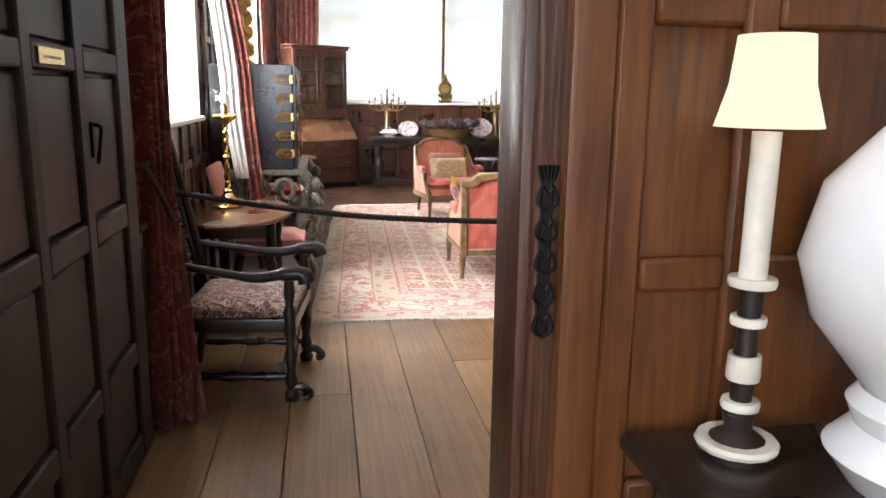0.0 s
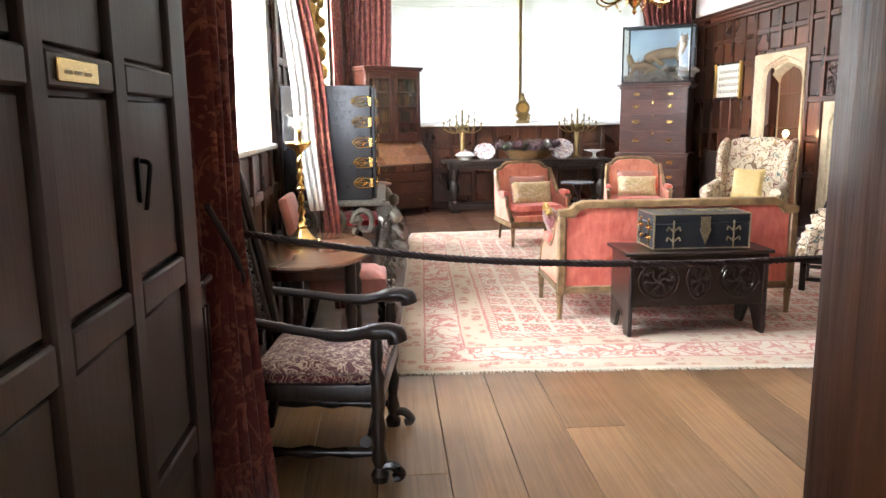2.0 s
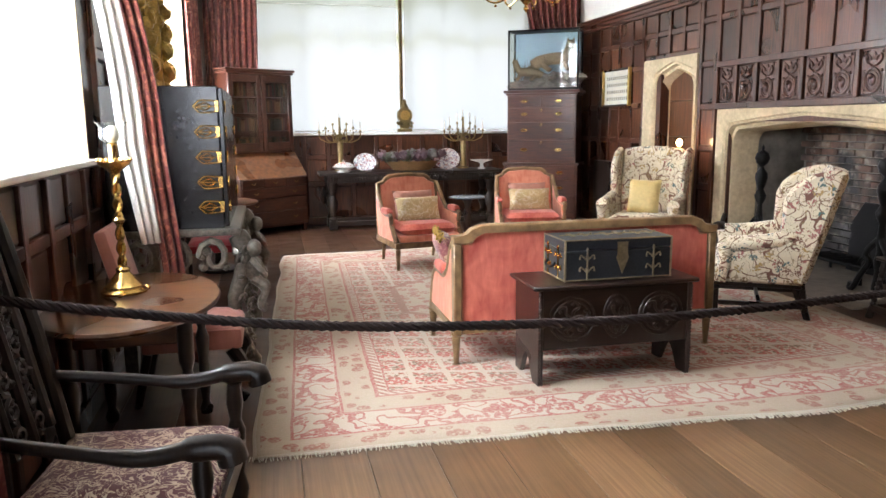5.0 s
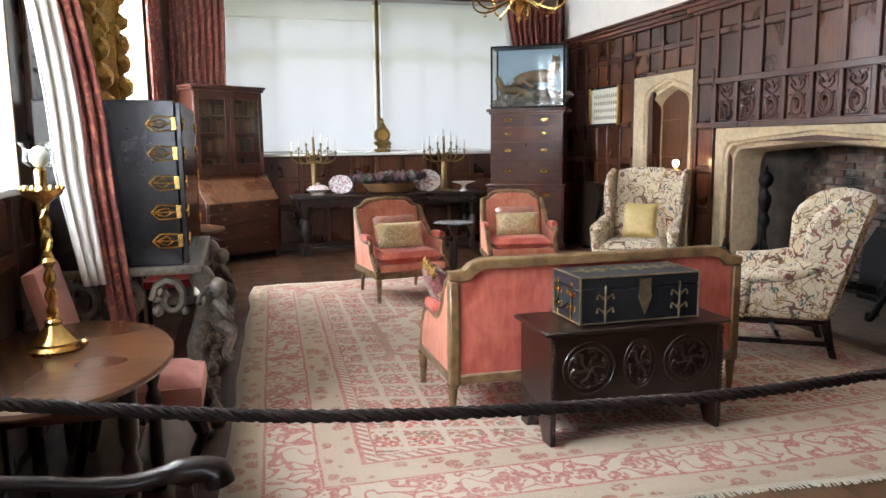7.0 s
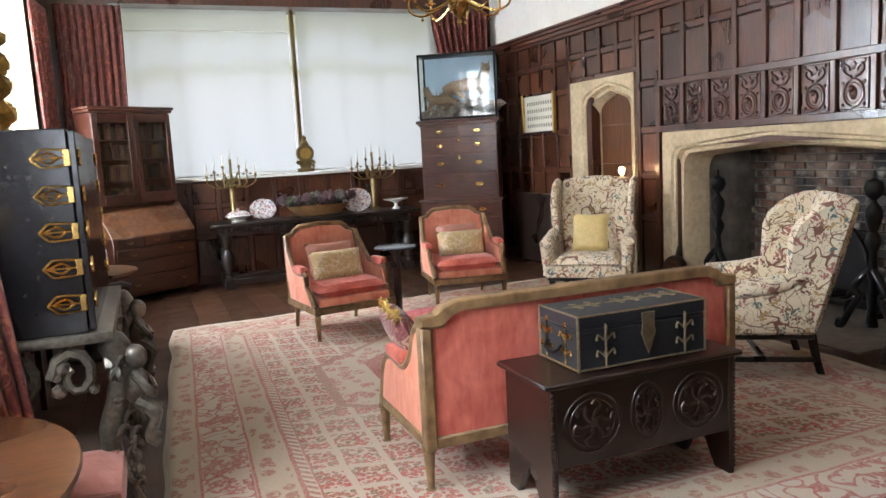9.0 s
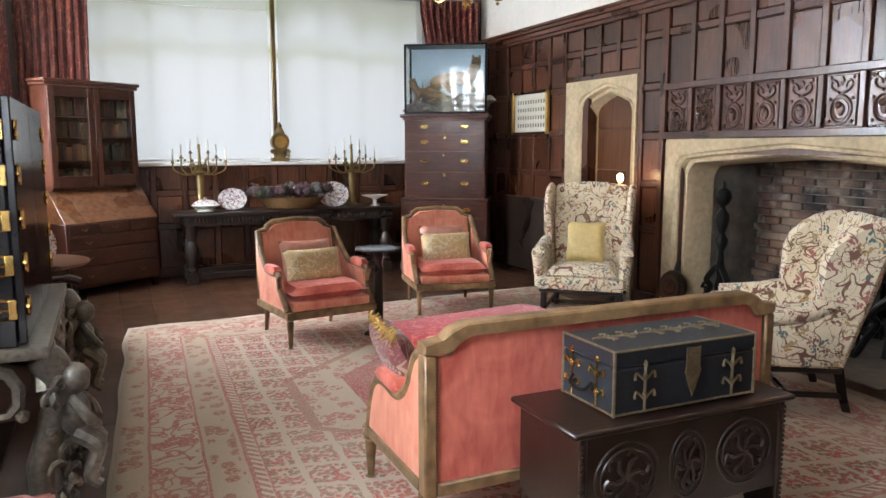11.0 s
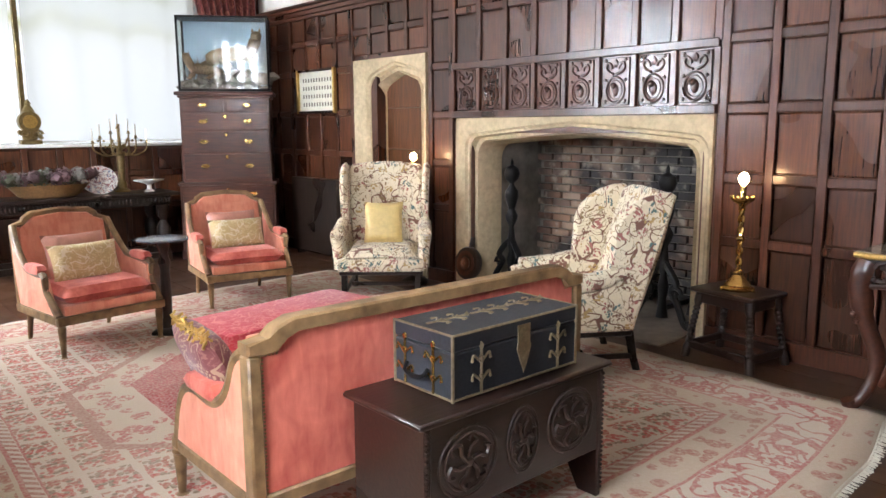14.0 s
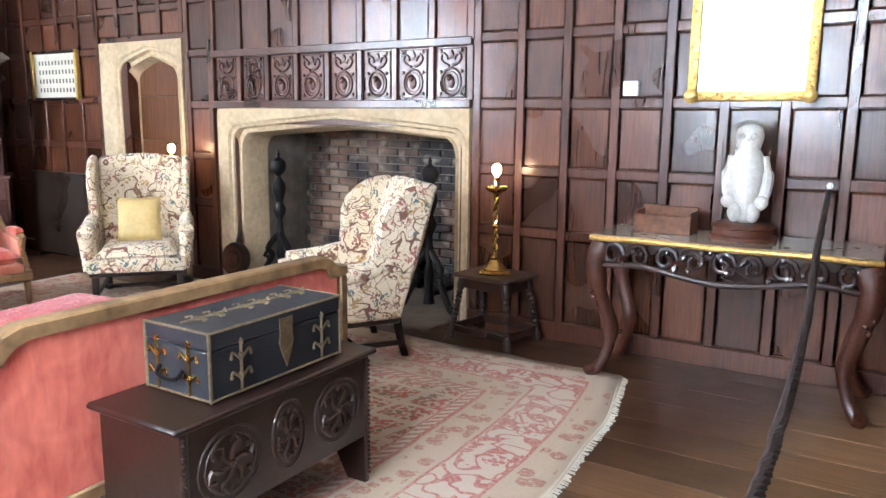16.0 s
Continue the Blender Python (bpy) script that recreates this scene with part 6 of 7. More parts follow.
sb = thing("sideboard_table", "long black carved oak serving table", "sideboard", (2.0, 12.22, 0))
mesh_part("tabletop", lambda bm: box(bm, -1.36, 1.36, -0.03, 0.58, 0.785, 0.825, 0.01), CARVED, sb)
mesh_part("frieze", lambda bm: box(bm, -1.26, 1.26, 0.01, 0.54, 0.68, 0.785, 0.006), CARVED, sb)
gadroon = mesh_part("gadroon", lambda bm: ball(bm, (0, 0, 0), 0.024, 1, (0.62, 0.6, 1.5)), CARVED, sb)
gadroon.location = (-1.24, 0.008, 0.735)
for k in range(1, 63):
    g = new("gadroon", gadroon.data)
    g.parent = sb
    g.location = (-1.24 + k * 0.04, 0.008, 0.735)
for x in (-1.18, 1.18):
    for y in (0.08, 0.48):
        mesh_part("leg", lambda bm: (lathe(bm, [(0.055, 0.13), (0.06, 0.16), (0.035, 0.19), (0.04, 0.24), (0.075, 0.32), (0.08, 0.4), (0.05, 0.47), (0.035, 0.5), (0.06, 0.54), (0.06, 0.6), (0.075, 0.64), (0.075, 0.68)], (x, y, 0), 14), box(bm, x - 0.06, x + 0.06, y - 0.06, y + 0.06, 0, 0.13, 0.008)), CARVED, sb)
mesh_part("stretcher", lambda bm: (box(bm, -1.12, 1.12, 0.05, 0.11, 0.05, 0.12, 0.006), box(bm, -1.12, 1.12, 0.45, 0.51, 0.05, 0.12, 0.006)), CARVED, sb)

TOP = 0.826


def candelabrum(x, y):
    c = thing("candelabrum", "branched brass candelabrum with slender candles", "candelabrum", (x, y, TOP), 0, "pair of candelabra")
    mesh_part("stem", lambda bm: lathe(bm, [(0.09, 0), (0.09, 0.015), (0.05, 0.04), (0.05, 0.1), (0.035, 0.13), (0.045, 0.35), (0.04, 0.42), (0.055, 0.44), (0.02, 0.48), (0.015, 0.75), (0.02, 0.78)]), DULL_BRASS, c)
    for k in range(7):
        off = (k - 3) * 0.1
        h = 0.72 - abs(k - 3) * 0.055
        bm = bmesh.new()
        d = 0.03 * (1 if k % 2 else -1)
        tube(bm, smooth_line([(0, 0, 0.46), (off * 0.5, d, 0.42), (off * 0.95, d, 0.48), (off, d, h)], 5), 0.009, 6)
        lathe(bm, [(0.008, h), (0.03, h + 0.01), (0.014, h + 0.02), (0.014, h + 0.04)], (off, d, 0), 8)
        for q in range(3):
            ball(bm, (off * (0.3 + 0.25 * q), d, 0.45 + 0.07 * q), 0.016, 1)
        part("branch", bm, DULL_BRASS, c)
        mesh_part("candle", lambda bm: lathe(bm, [(0.009, h + 0.04), (0.008, h + 0.17)], (off, d, 0), 6), WAX, c)
    bm = bmesh.new()
    for k in range(9):
        a = k / 9 * 2 * math.pi
        tube(bm, smooth_line([(0, 0, 0.46), (0.06 * math.cos(a), 0.05 * math.sin(a), 0.53), (0.11 * math.cos(a), 0.08 * math.sin(a), 0.46 + 0.08 * (k % 3)), (0.08 * math.cos(a), 0.06 * math.sin(a), 0.42 + 0.08 * (k % 3))], 4), 0.009, 6)
    part("foliage", bm, DULL_BRASS, c)


candelabrum(0.98, 12.62)
candelabrum(2.85, 12.62)
tu = thing("tureen", "white china lidded tureen painted with flowers", "tureen", (1.0, 12.38, TOP))
mesh_part("bowl", lambda bm: lathe(bm, [(0.09, 0), (0.1, 0.01), (0.06, 0.025), (0.13, 0.05), (0.17, 0.075), (0.15, 0.085)], seg=24, sy=0.75), CERAMIC, tu)
mesh_part("lid", lambda bm: lathe(bm, [(0.15, 0.086), (0.13, 0.11), (0.07, 0.135), (0.015, 0.14), (0.025, 0.16), (0.005, 0.17)], seg=24, sy=0.75), CHINA_PAINTED, tu)
for x, r in ((1.32, 0.145), (2.55, 0.175)):
    d = thing("platter", "oval painted china platter propped upright", "plate", (x, 12.48, TOP), 0, "china platters")
    mesh_part("rim", lambda bm: lathe(bm, [(0.7, 0), (0.72, 0.02), (1.0, 0.06), (0.99, 0.075), (0.7, 0.04)], m=pose(0, 0, r * 0.88, 76, 0, 0) @ Matrix.Diagonal((r * 1.15, r * 0.92, 0.4, 1)), seg=28), CHINA_PAINTED, d)
fb = thing("flower_bowl", "wooden bowl heaped with dried hydrangea heads", "flower bowl", (2.02, 12.42, TOP))
mesh_part("bowl", lambda bm: lathe(bm, [(0.25, 0), (0.3, 0.02), (0.4, 0.13), (0.42, 0.14), (0.39, 0.13), (0.2, 0.05)], seg=28, sy=0.5), BASKET, fb)
rng = random.Random(5)
for k in range(13):
    bm = bmesh.new()
    c = Vector((-0.45 + 0.9 * k / 12, rng.uniform(-0.1, 0.1), 0.19 + rng.uniform(-0.02, 0.05)))
    r = rng.uniform(0.075, 0.1)
    for q in range(70):
        d = Vector((rng.gauss(0, 1), rng.gauss(0, 1), rng.gauss(0.2, 1))).normalized()
        p = c + d * r * rng.uniform(0.8, 1.05)
        m = Matrix.Translation(p) @ d.to_track_quat("Z", "Y").to_matrix().to_4x4() @ Matrix.Rotation(rng.uniform(0, 3), 4, "Z")
        s = rng.uniform(0.014, 0.022)
        vs = [bm.verts.new(m @ Vector(v)) for v in ((s, 0, 0.003), (0, s, -0.003), (-s, 0, 0.003), (0, -s, -0.003), (0, 0, 0.004))]
        for a in range(4):
            bm.faces.new((vs[a], vs[(a + 1) % 4], vs[4]))
    ball(bm, c, r * 0.75, 1)
    part("hydrangea_head", bm, PETALS[k % 4], fb, "dried hydrangea head")
cp = thing("compote", "white footed china dish", "dish", (3.08, 12.4, TOP))
mesh_part("bowl", lambda bm: lathe(bm, [(0.06, 0), (0.065, 0.012), (0.03, 0.03), (0.025, 0.08), (0.06, 0.1), (0.17, 0.13), (0.18, 0.14), (0.16, 0.137), (0.05, 0.112)], seg=24, sy=0.6), CERAMIC, cp)
ck = thing("mantel_clock", "ornate gilt bracket clock on the window sill", "clock", (2.03, 13.06, WIN[2] + 0.005))
mesh_part("case", lambda bm: (box(bm, -0.11, 0.11, -0.06, 0.06, 0.0, 0.05, 0.012), lathe(bm, [(0.07, 0.05), (0.095, 0.12), (0.07, 0.16)], seg=12, sy=0.6), lathe(bm, [(0.115, -0.055), (0.125, 0.0), (0.115, 0.055)], m=pose(0, 0, 0.25, 90, 0, 0), seg=20), scrolls(bm, 0.26, 0.1, Matrix(((1, 0, 0, -0.13), (0, 0, -1, -0.05), (0, 1, 0, 0.06), (0, 0, 0, 1))), 2, 0.018), lathe(bm, [(0.07, 0.36), (0.05, 0.4), (0.03, 0.43), (0.035, 0.46), (0.005, 0.5)], seg=10)), DULL_BRASS, ck)
mesh_part("dial", lambda bm: lathe(bm, [(0.075, 0.0), (0.075, 0.006)], m=pose(0, -0.056, 0.25, 90, 0, 0), seg=24), GILT, ck, "round gilt dial")

tb = thing("tallboy", "walnut chest on chest with brass handles", "chest of drawers", (3.86, 11.985, 0), -32)


def drawer(x0, x1, z0, z1, parent, pulls, lock=True):
    d = mesh_part("drawer", lambda bm: box(bm, x0, x1, -0.012, 0.012, z0, z1, 0.004), MAHOGANY, parent)
    for p in pulls:
        cx, cz = x0 + (x1 - x0) * p, (z0 + z1) / 2
        mesh_part("handle", lambda bm: (tube(bm, smooth_line([(cx - 0.05, -0.016, cz + 0.008), (cx - 0.02, -0.028, cz - 0.014), (cx + 0.02, -0.028, cz - 0.014), (cx + 0.05, -0.016, cz + 0.008)], 3), 0.006, 6), box(bm, cx - 0.04, cx + 0.04, -0.016, -0.012, cz - 0.004, cz + 0.028, 0.002)), BRASS, d, "brass swan-neck handle")
    if lock:
        cx, cz = (x0 + x1) / 2, z1 - 0.035
        mesh_part("keyhole_plate", lambda bm: box(bm, cx - 0.015, cx + 0.015, -0.015, -0.011, cz - 0.02, cz + 0.02, 0.002), BRASS, d)


mesh_part("lower_case", lambda bm: box(bm, -0.55, 0.55, 0.0, 0.55, 0.1, 0.88, 0.006), MAHOGANY, tb)
mesh_part("waist_moulding", lambda bm: (box(bm, -0.57, 0.57, -0.02, 0.56, 0.88, 0.92, 0.01),), MAHOGANY, tb)
mesh_part("upper_case", lambda bm: box(bm, -0.5, 0.52, 0.0, 0.53, 0.92, 1.9, 0.006), MAHOGANY, tb)
mesh_part("cornice", lambda bm: (box(bm, -0.52, 0.54, -0.02, 0.54, 1.9, 1.93, 0.006), box(bm, -0.55, 0.57, -0.05, 0.55, 1.93, 1.975, 0.012)), MAHOGANY, tb)
for x in (-0.52, 0.52):
    mesh_part("foot", lambda bm: box(bm, x - 0.05, x + 0.05, 0.0, 0.1, 0, 0.1, 0.01), MAHOGANY, tb)
drawer(-0.48, -0.005, 1.74, 1.88, tb, (0.5,), False)
drawer(0.025, 0.5, 1.74, 1.88, tb, (0.5,), False)
for z0, z1 in ((1.53, 1.72), (1.27, 1.51), (0.96, 1.25)):
    drawer(-0.48, 0.5, z0, z1, tb, (0.24, 0.76))
for z0, z1 in ((0.68, 0.86), (0.43, 0.66), (0.14, 0.41)):
    drawer(-0.52, 0.52, z0, z1, tb, (0.22, 0.78))
vc = thing("display_case", "glazed case of stuffed wildcats on rockwork", "display case", (3.888, 12.0, 1.977), -32)
CW, CD, CH = 0.52, 0.42, 0.86
for x in (-CW, CW - 0.025):
    for y in (0, CD - 0.025):
        mesh_part("post", lambda bm: box(bm, x, x + 0.025, y, y + 0.025, 0, CH, 0.003), IRON, vc)
mesh_part("base_frame", lambda bm: box(bm, -CW, CW, 0, CD, 0, 0.03, 0.004), IRON, vc)
mesh_part("top_frame", lambda bm: box(bm, -CW, CW, 0, CD, CH - 0.02, CH, 0.004), IRON, vc)
mesh_part("back_board", lambda bm: box(bm, -CW + 0.01, CW - 0.01, CD - 0.02, CD - 0.01, 0.03, CH - 0.02), SCENIC_BLUE, vc, "pale blue painted back")
mesh_part("pane", lambda bm: box(bm, -CW + 0.025, CW - 0.025, 0.006, 0.01, 0.03, CH - 0.02), THIN_PANE, vc).visible_shadow = False
for x in (-CW + 0.006, CW - 0.01):
    mesh_part("pane", lambda bm: box(bm, x, x + 0.004, 0.025, CD - 0.03, 0.03, CH - 0.02), THIN_PANE, vc).visible_shadow = False
bm = bmesh.new()
rng = random.Random(2)
for k in range(26):
    x = rng.uniform(-0.42, 0.42)
    ball(bm, (x, rng.uniform(0.1, 0.33), 0.05 + rng.uniform(0, 0.16) * (1 if x > -0.1 else 0.4)), rng.uniform(0.06, 0.12), 2, (1.4, 0.8, 0.6), 1.6)
for k in range(50):
    x = rng.uniform(-0.45, -0.15)
    tube(bm, [(x, 0.3, 0.1), (x + rng.uniform(-0.08, 0.08), 0.32, rng.uniform(0.25, 0.46))], 0.004, 4)
part("rockwork", bm, ROCK, vc, "grey rockwork and dry grass")
mount = thing("stuffed_wildcats", "two stuffed tawny wildcats crouched on rocks", "taxidermy", (3.888, 12.0, 2.0), -32)


def cat(bm, x, y, z, s, turn):
    m = pose(x, y, z, 0, 0, turn) @ Matrix.Scale(s, 4)
    tube(bm, smooth_line([m @ Vector(p) for p in ((-0.3, 0, 0.05), (-0.2, 0, 0.12), (0, 0, 0.16), (0.17, 0, 0.17), (0.24, -0.01, 0.27), (0.26, -0.02, 0.33))], 5), [0.03 * s, 0.06 * s] + [0.09 * s] * 14 + [0.07 * s] * 9 + [0.05 * s], 12)
    ball(bm, m @ Vector((0.27, -0.03, 0.36)), 0.068 * s, 2, (1, 1, 0.9))
    ball(bm, m @ Vector((0.28, -0.09, 0.345)), 0.03 * s, 1)
    for e in (-1, 1):
        lathe(bm, [(0.022 * s, 0), (0.002, 0.045 * s)], m=m @ pose(0.27 + e * 0.042, -0.02, 0.41), seg=6)
        tube(bm, [m @ Vector((0.16, e * 0.05, 0.12)), m @ Vector((0.2, e * 0.05, 0.05)), m @ Vector((0.24, e * 0.05 - 0.03, 0.0))], 0.03 * s, 8)
        tube(bm, [m @ Vector((-0.16, e * 0.05, 0.1)), m @ Vector((-0.1, e * 0.07, 0.04)), m @ Vector((-0.04, e * 0.06, 0.0))], 0.035 * s, 8)
    tube(bm, smooth_line([m @ Vector(p) for p in ((-0.28, 0, 0.06), (-0.38, 0.03, 0.02), (-0.42, 0.06, -0.06))]), 0.03 * s, 8)


bm = bmesh.new()
cat(bm, 0.1, 0.22, 0.27, 1.0, 0)
cat(bm, -0.24, 0.12, 0.13, 0.7, 200)
part("fur_body", bm, FUR, mount)

# ---- the fireplace wall ----
pic = thing("framed_chart", "gilt framed chart of small rows under glass", "picture", (X1 - 0.03, 11.43, 1.98))
mesh_part("sheet", lambda bm: box(bm, -0.02, -0.01, -0.38, 0.38, -0.23, 0.23), PARCHMENT, pic, "cream sheet with rows of small marks")
for b in ((-0.05, 0.0, -0.42, -0.38, -0.26, 0.26), (-0.05, 0.0, 0.38, 0.42, -0.26, 0.26)):
    mesh_part("gilt_side", lambda bm: box(bm, *b, bevel=0.008), GILT, pic)
for z in (-0.26, 0.23):
    mesh_part("dark_rail", lambda bm: box(bm, -0.045, 0.0, -0.38, 0.38, z, z + 0.03, 0.006), CARVED, pic)
for r in range(4):
    bm = bmesh.new()
    for k in range(11):
        box(bm, -0.0215, -0.0205, -0.33 + k * 0.06, -0.302 + k * 0.06, 0.11 - r * 0.095, 0.155 - r * 0.095)
    tagged(part("marks", bm, INK, pic), kind="stuff")

sw = thing("thermostat", "small square white wall control", "wall control", (X1 - 0.014, 5.115, 1.765))
mesh_part("cover", lambda bm: box(bm, -0.022, 0.002, -0.052, 0.052, -0.048, 0.048, 0.006), WHITE_PAINT, sw)

andiron_label = "tall black iron andiron with ball finial"
for y in (8.42, 6.78):
    a = thing("andiron", andiron_label, "andiron", (5.0, y, 0.012), 0, "pair of andirons")
    mesh_part("post", lambda bm: lathe(bm, [(0.05, 0.05), (0.03, 0.2), (0.045, 0.3), (0.025, 0.38), (0.04, 0.46), (0.03, 0.55), (0.025, 0.62), (0.055, 0.68), (0.06, 0.72), (0.03, 0.78), (0.05, 0.84), (0.065, 0.9), (0.06, 0.95), (0.025, 1.0), (0.02, 1.02), (0.06, 1.06), (0.075, 1.11), (0.06, 1.16), (0.015, 1.19), (0.015, 1.22), (0.003, 1.25)], seg=16), IRON, a)
    for s in (-1, 1):
        mesh_part("scroll_leg", lambda bm: tube(bm, smooth_line([(0, 0, 0.5), (-0.02, s * 0.06, 0.44), (-0.03, s * 0.13, 0.34), (-0.02, s * 0.09, 0.28), (-0.03, s * 0.16, 0.16), (-0.04, s * 0.22, 0.04), (-0.04, s * 0.26, 0.02), (-0.04, s * 0.25, 0.07)], 5), 0.028, 8), IRON, a)
        mesh_part("curl", lambda bm: tube(bm, [( -0.03, s * (0.12 + 0.06 * (1 - k / 14) * math.cos(k * 0.6)), 0.26 + 0.06 * (1 - k / 14) * math.sin(k * 0.6)) for k in range(15)], 0.018, 6), IRON, a)
    mesh_part("log_bar", lambda bm: box(bm, 0.02, 0.6, -0.02, 0.02, 0.1, 0.14, 0.005), IRON, a)
bel = thing("bellows", "round dark wooden bellows leaning by the hearth", "bellows", (4.76, 8.72, 0.012), 0)
mesh_part("board", lambda bm: lathe(bm, [(0.15, 0), (0.16, 0.02), (0.16, 0.05), (0.15, 0.07)], m=pose(0, 0, 0.25, 0, -82, 0), seg=28), CARVED, bel)
mesh_part("turned_rings", lambda bm: (lathe(bm, [(0.11, 0.066), (0.12, 0.08), (0.1, 0.08), (0.08, 0.07)], m=pose(0, 0, 0.25, 0, -82, 0), seg=24), lathe(bm, [(0.05, 0.066), (0.06, 0.085), (0.03, 0.09), (0.02, 0.1)], m=pose(0, 0, 0.25, 0, -82, 0), seg=16)), OAK_RAIL, bel)
mesh_part("handle", lambda bm: tube(bm, [(0.0, 0, 0.38), (0.03, 0, 0.5)], [0.03, 0.022], 8), CARVED, bel)
mesh_part("nozzle", lambda bm: tube(bm, [(-0.02, 0, 0.12), (-0.03, 0, 0.0)], [0.05, 0.012], 8), CARVED, bel)
fbk = thing("fireback", "black cast iron firebacks standing in the hearth", "fireback", (5.6, 7.55, 0.012))
mesh_part("plate", lambda bm: prism(bm, [(-0.28, 0), (0.28, 0), (0.24, 0.5), (0.1, 0.7), (-0.1, 0.7), (-0.24, 0.5)], 0.04, Matrix(((0, 0, 1, 0), (1, 0, 0, 0), (0, 1, 0, 0), (0, 0, 0, 1))), 0.008), IRON, fbk)
side_plate = thing("fire_screen", "tapered black iron plate leaning in the fireplace", "fire screen", (5.35, 6.62, 0.012))
mesh_part("plate", lambda bm: prism(bm, [(-0.16, 0), (0.16, 0), (0.05, 0.8), (-0.03, 0.84)], 0.03, Matrix(((0, 0.1, 1, 0), (1, 0, 0, 0), (0, 1, -0.1, 0), (0, 0, 0, 1))), 0.006), IRON, side_plate)
grate = thing("fire_grate", "low black iron fire grate", "grate", (5.35, 7.55, 0.012))
for k in range(9):
    mesh_part("bar", lambda bm: tube(bm, [(-0.18, -0.4 + k * 0.1, 0.16), (0.18, -0.4 + k * 0.1, 0.16)], 0.012, 6), IRON, grate)
mesh_part("frame", lambda bm: (tube(bm, [(-0.18, -0.42, 0.16), (-0.18, 0.42, 0.16)], 0.016, 6), tube(bm, [(0.18, -0.42, 0.16), (0.18, 0.42, 0.16)], 0.016, 6)), IRON, grate)
for x in (-0.18, 0.18):
    for y in (-0.4, 0.4):
        mesh_part("foot", lambda bm: tube(bm, [(x, y, 0), (x, y, 0.16)], 0.016, 6), IRON, grate)

stool = thing("joint_stool", "dark oak joint stool on bobbin-turned splayed legs", "stool", (4.57, 5.95, 0), -8)
stool.scale = (0.95, 1.0, 1.0)
mesh_part("top", lambda bm: box(bm, -0.2, 0.2, -0.24, 0.24, 0.455, 0.485, 0.008), CHEST_WOOD, stool)
mesh_part("apron", lambda bm: (box(bm, -0.16, 0.16, -0.2, -0.175, 0.38, 0.454, 0.004), box(bm, -0.16, 0.16, 0.175, 0.2, 0.38, 0.454, 0.004), box(bm, -0.16, -0.135, -0.175, 0.175, 0.38, 0.454, 0.004), box(bm, 0.135, 0.16, -0.175, 0.175, 0.38, 0.454, 0.004)), CHEST_WOOD, stool)
for sx in (-1, 1):
    for sy in (-1, 1):
        bm = bmesh.new()
        pts = [(sx * (0.2 - 0.055 * t), sy * (0.25 - 0.065 * t), 0.454 * t) for t in (k / 28 for k in range(29))]
        tube(bm, pts, [0.03 if k < 5 or k > 23 else (0.026 if k % 2 else 0.017) for k in range(29)], 10)
        part("bobbin_leg", bm, CARVED, stool)
for s in (-1, 1):
    mesh_part("stretcher", lambda bm: (box(bm, s * 0.19 - 0.014, s * 0.19 + 0.014, -0.22, 0.22, 0.06, 0.11, 0.005),), CHEST_WOOD, stool)
    mesh_part("stretcher", lambda bm: (box(bm, -0.175, 0.175, s * 0.236 - 0.014, s * 0.236 + 0.014, 0.06, 0.11, 0.005),), CHEST_WOOD, stool)
twist_lamp((4.56, 5.95, 0.486), "brass lamps", 0.62, True, "tall twisted brass lamp lit on the joint stool", True)
lt = thing("lamp_table", "dark tall pedestal table behind the wing chair", "table", (4.58, 9.36, 0))
mesh_part("tabletop", lambda bm: lathe(bm, [(0.14, 0.93), (0.15, 0.94), (0.15, 0.955)], seg=24), CARVED, lt)
mesh_part("column", lambda bm: lathe(bm, [(0.14, 0), (0.14, 0.03), (0.04, 0.07), (0.03, 0.4), (0.04, 0.7), (0.03, 0.9), (0.08, 0.93)]), CARVED, lt)
twist_lamp((4.58, 9.36, 0.956), "brass lamps", 0.2, True, "small brass lamp lit behind the wing chair", True)
rcov = thing("dark_radiator", "low dark painted radiator against the panelling", "radiator", (X1 - 0.1, 11.4, 0))
mesh_part("body", lambda bm: box(bm, -0.06, 0.06, -0.5, 0.5, 0.05, 0.95, 0.015), CARVED, rcov)
for s in (-0.4, 0.4):
    mesh_part("foot", lambda bm: box(bm, -0.05, 0.05, s - 0.03, s + 0.03, 0, 0.06), CARVED, rcov)

con = thing("console_table", "carved walnut console table with gilt-edged marble top", "console table", (4.48, 4.36, 0))
CWY = 0.76
out = [(-0.27, -CWY), (-0.29, -CWY * 0.9), (-0.26, -CWY * 0.6), (-0.29, 0), (-0.26, CWY * 0.6), (-0.29, CWY * 0.9), (-0.27, CWY), (0.28, CWY), (0.28, -CWY)]
mesh_part("marble_top", lambda bm: prism(bm, out, 0.02, Matrix.Translation((0, 0, 0.868)), 0.006), plain("brown_marble", (0.3, 0.23, 0.16), 0.1, grain=12.0, vary=0.3, bump=0.02), con)
mesh_part("gilt_edge", lambda bm: tube(bm, [(x * 1.01, y * 1.005, 0.866) for x, y in out[:7]], 0.016, 8), GILT, con)
mesh_part("apron", lambda bm: box(bm, -0.25, 0.26, -CWY + 0.03, CWY - 0.03, 0.79, 0.862, 0.01), CARVED, con)
bm = bmesh.new()
scrolls(bm, 1.4, 0.17, Matrix(((0, 0, -1, -0.265), (1, 0, 0, -0.7), (0, 1, 0, 0.69), (0, 0, 0, 1))), 9, 0.018, 31)
tube(bm, smooth_line([(-0.26, -0.7, 0.7), (-0.27, -0.45, 0.72), (-0.27, -0.2, 0.68), (-0.27, 0, 0.66), (-0.27, 0.2, 0.68), (-0.27, 0.45, 0.72), (-0.26, 0.7, 0.7)]), 0.018, 8)
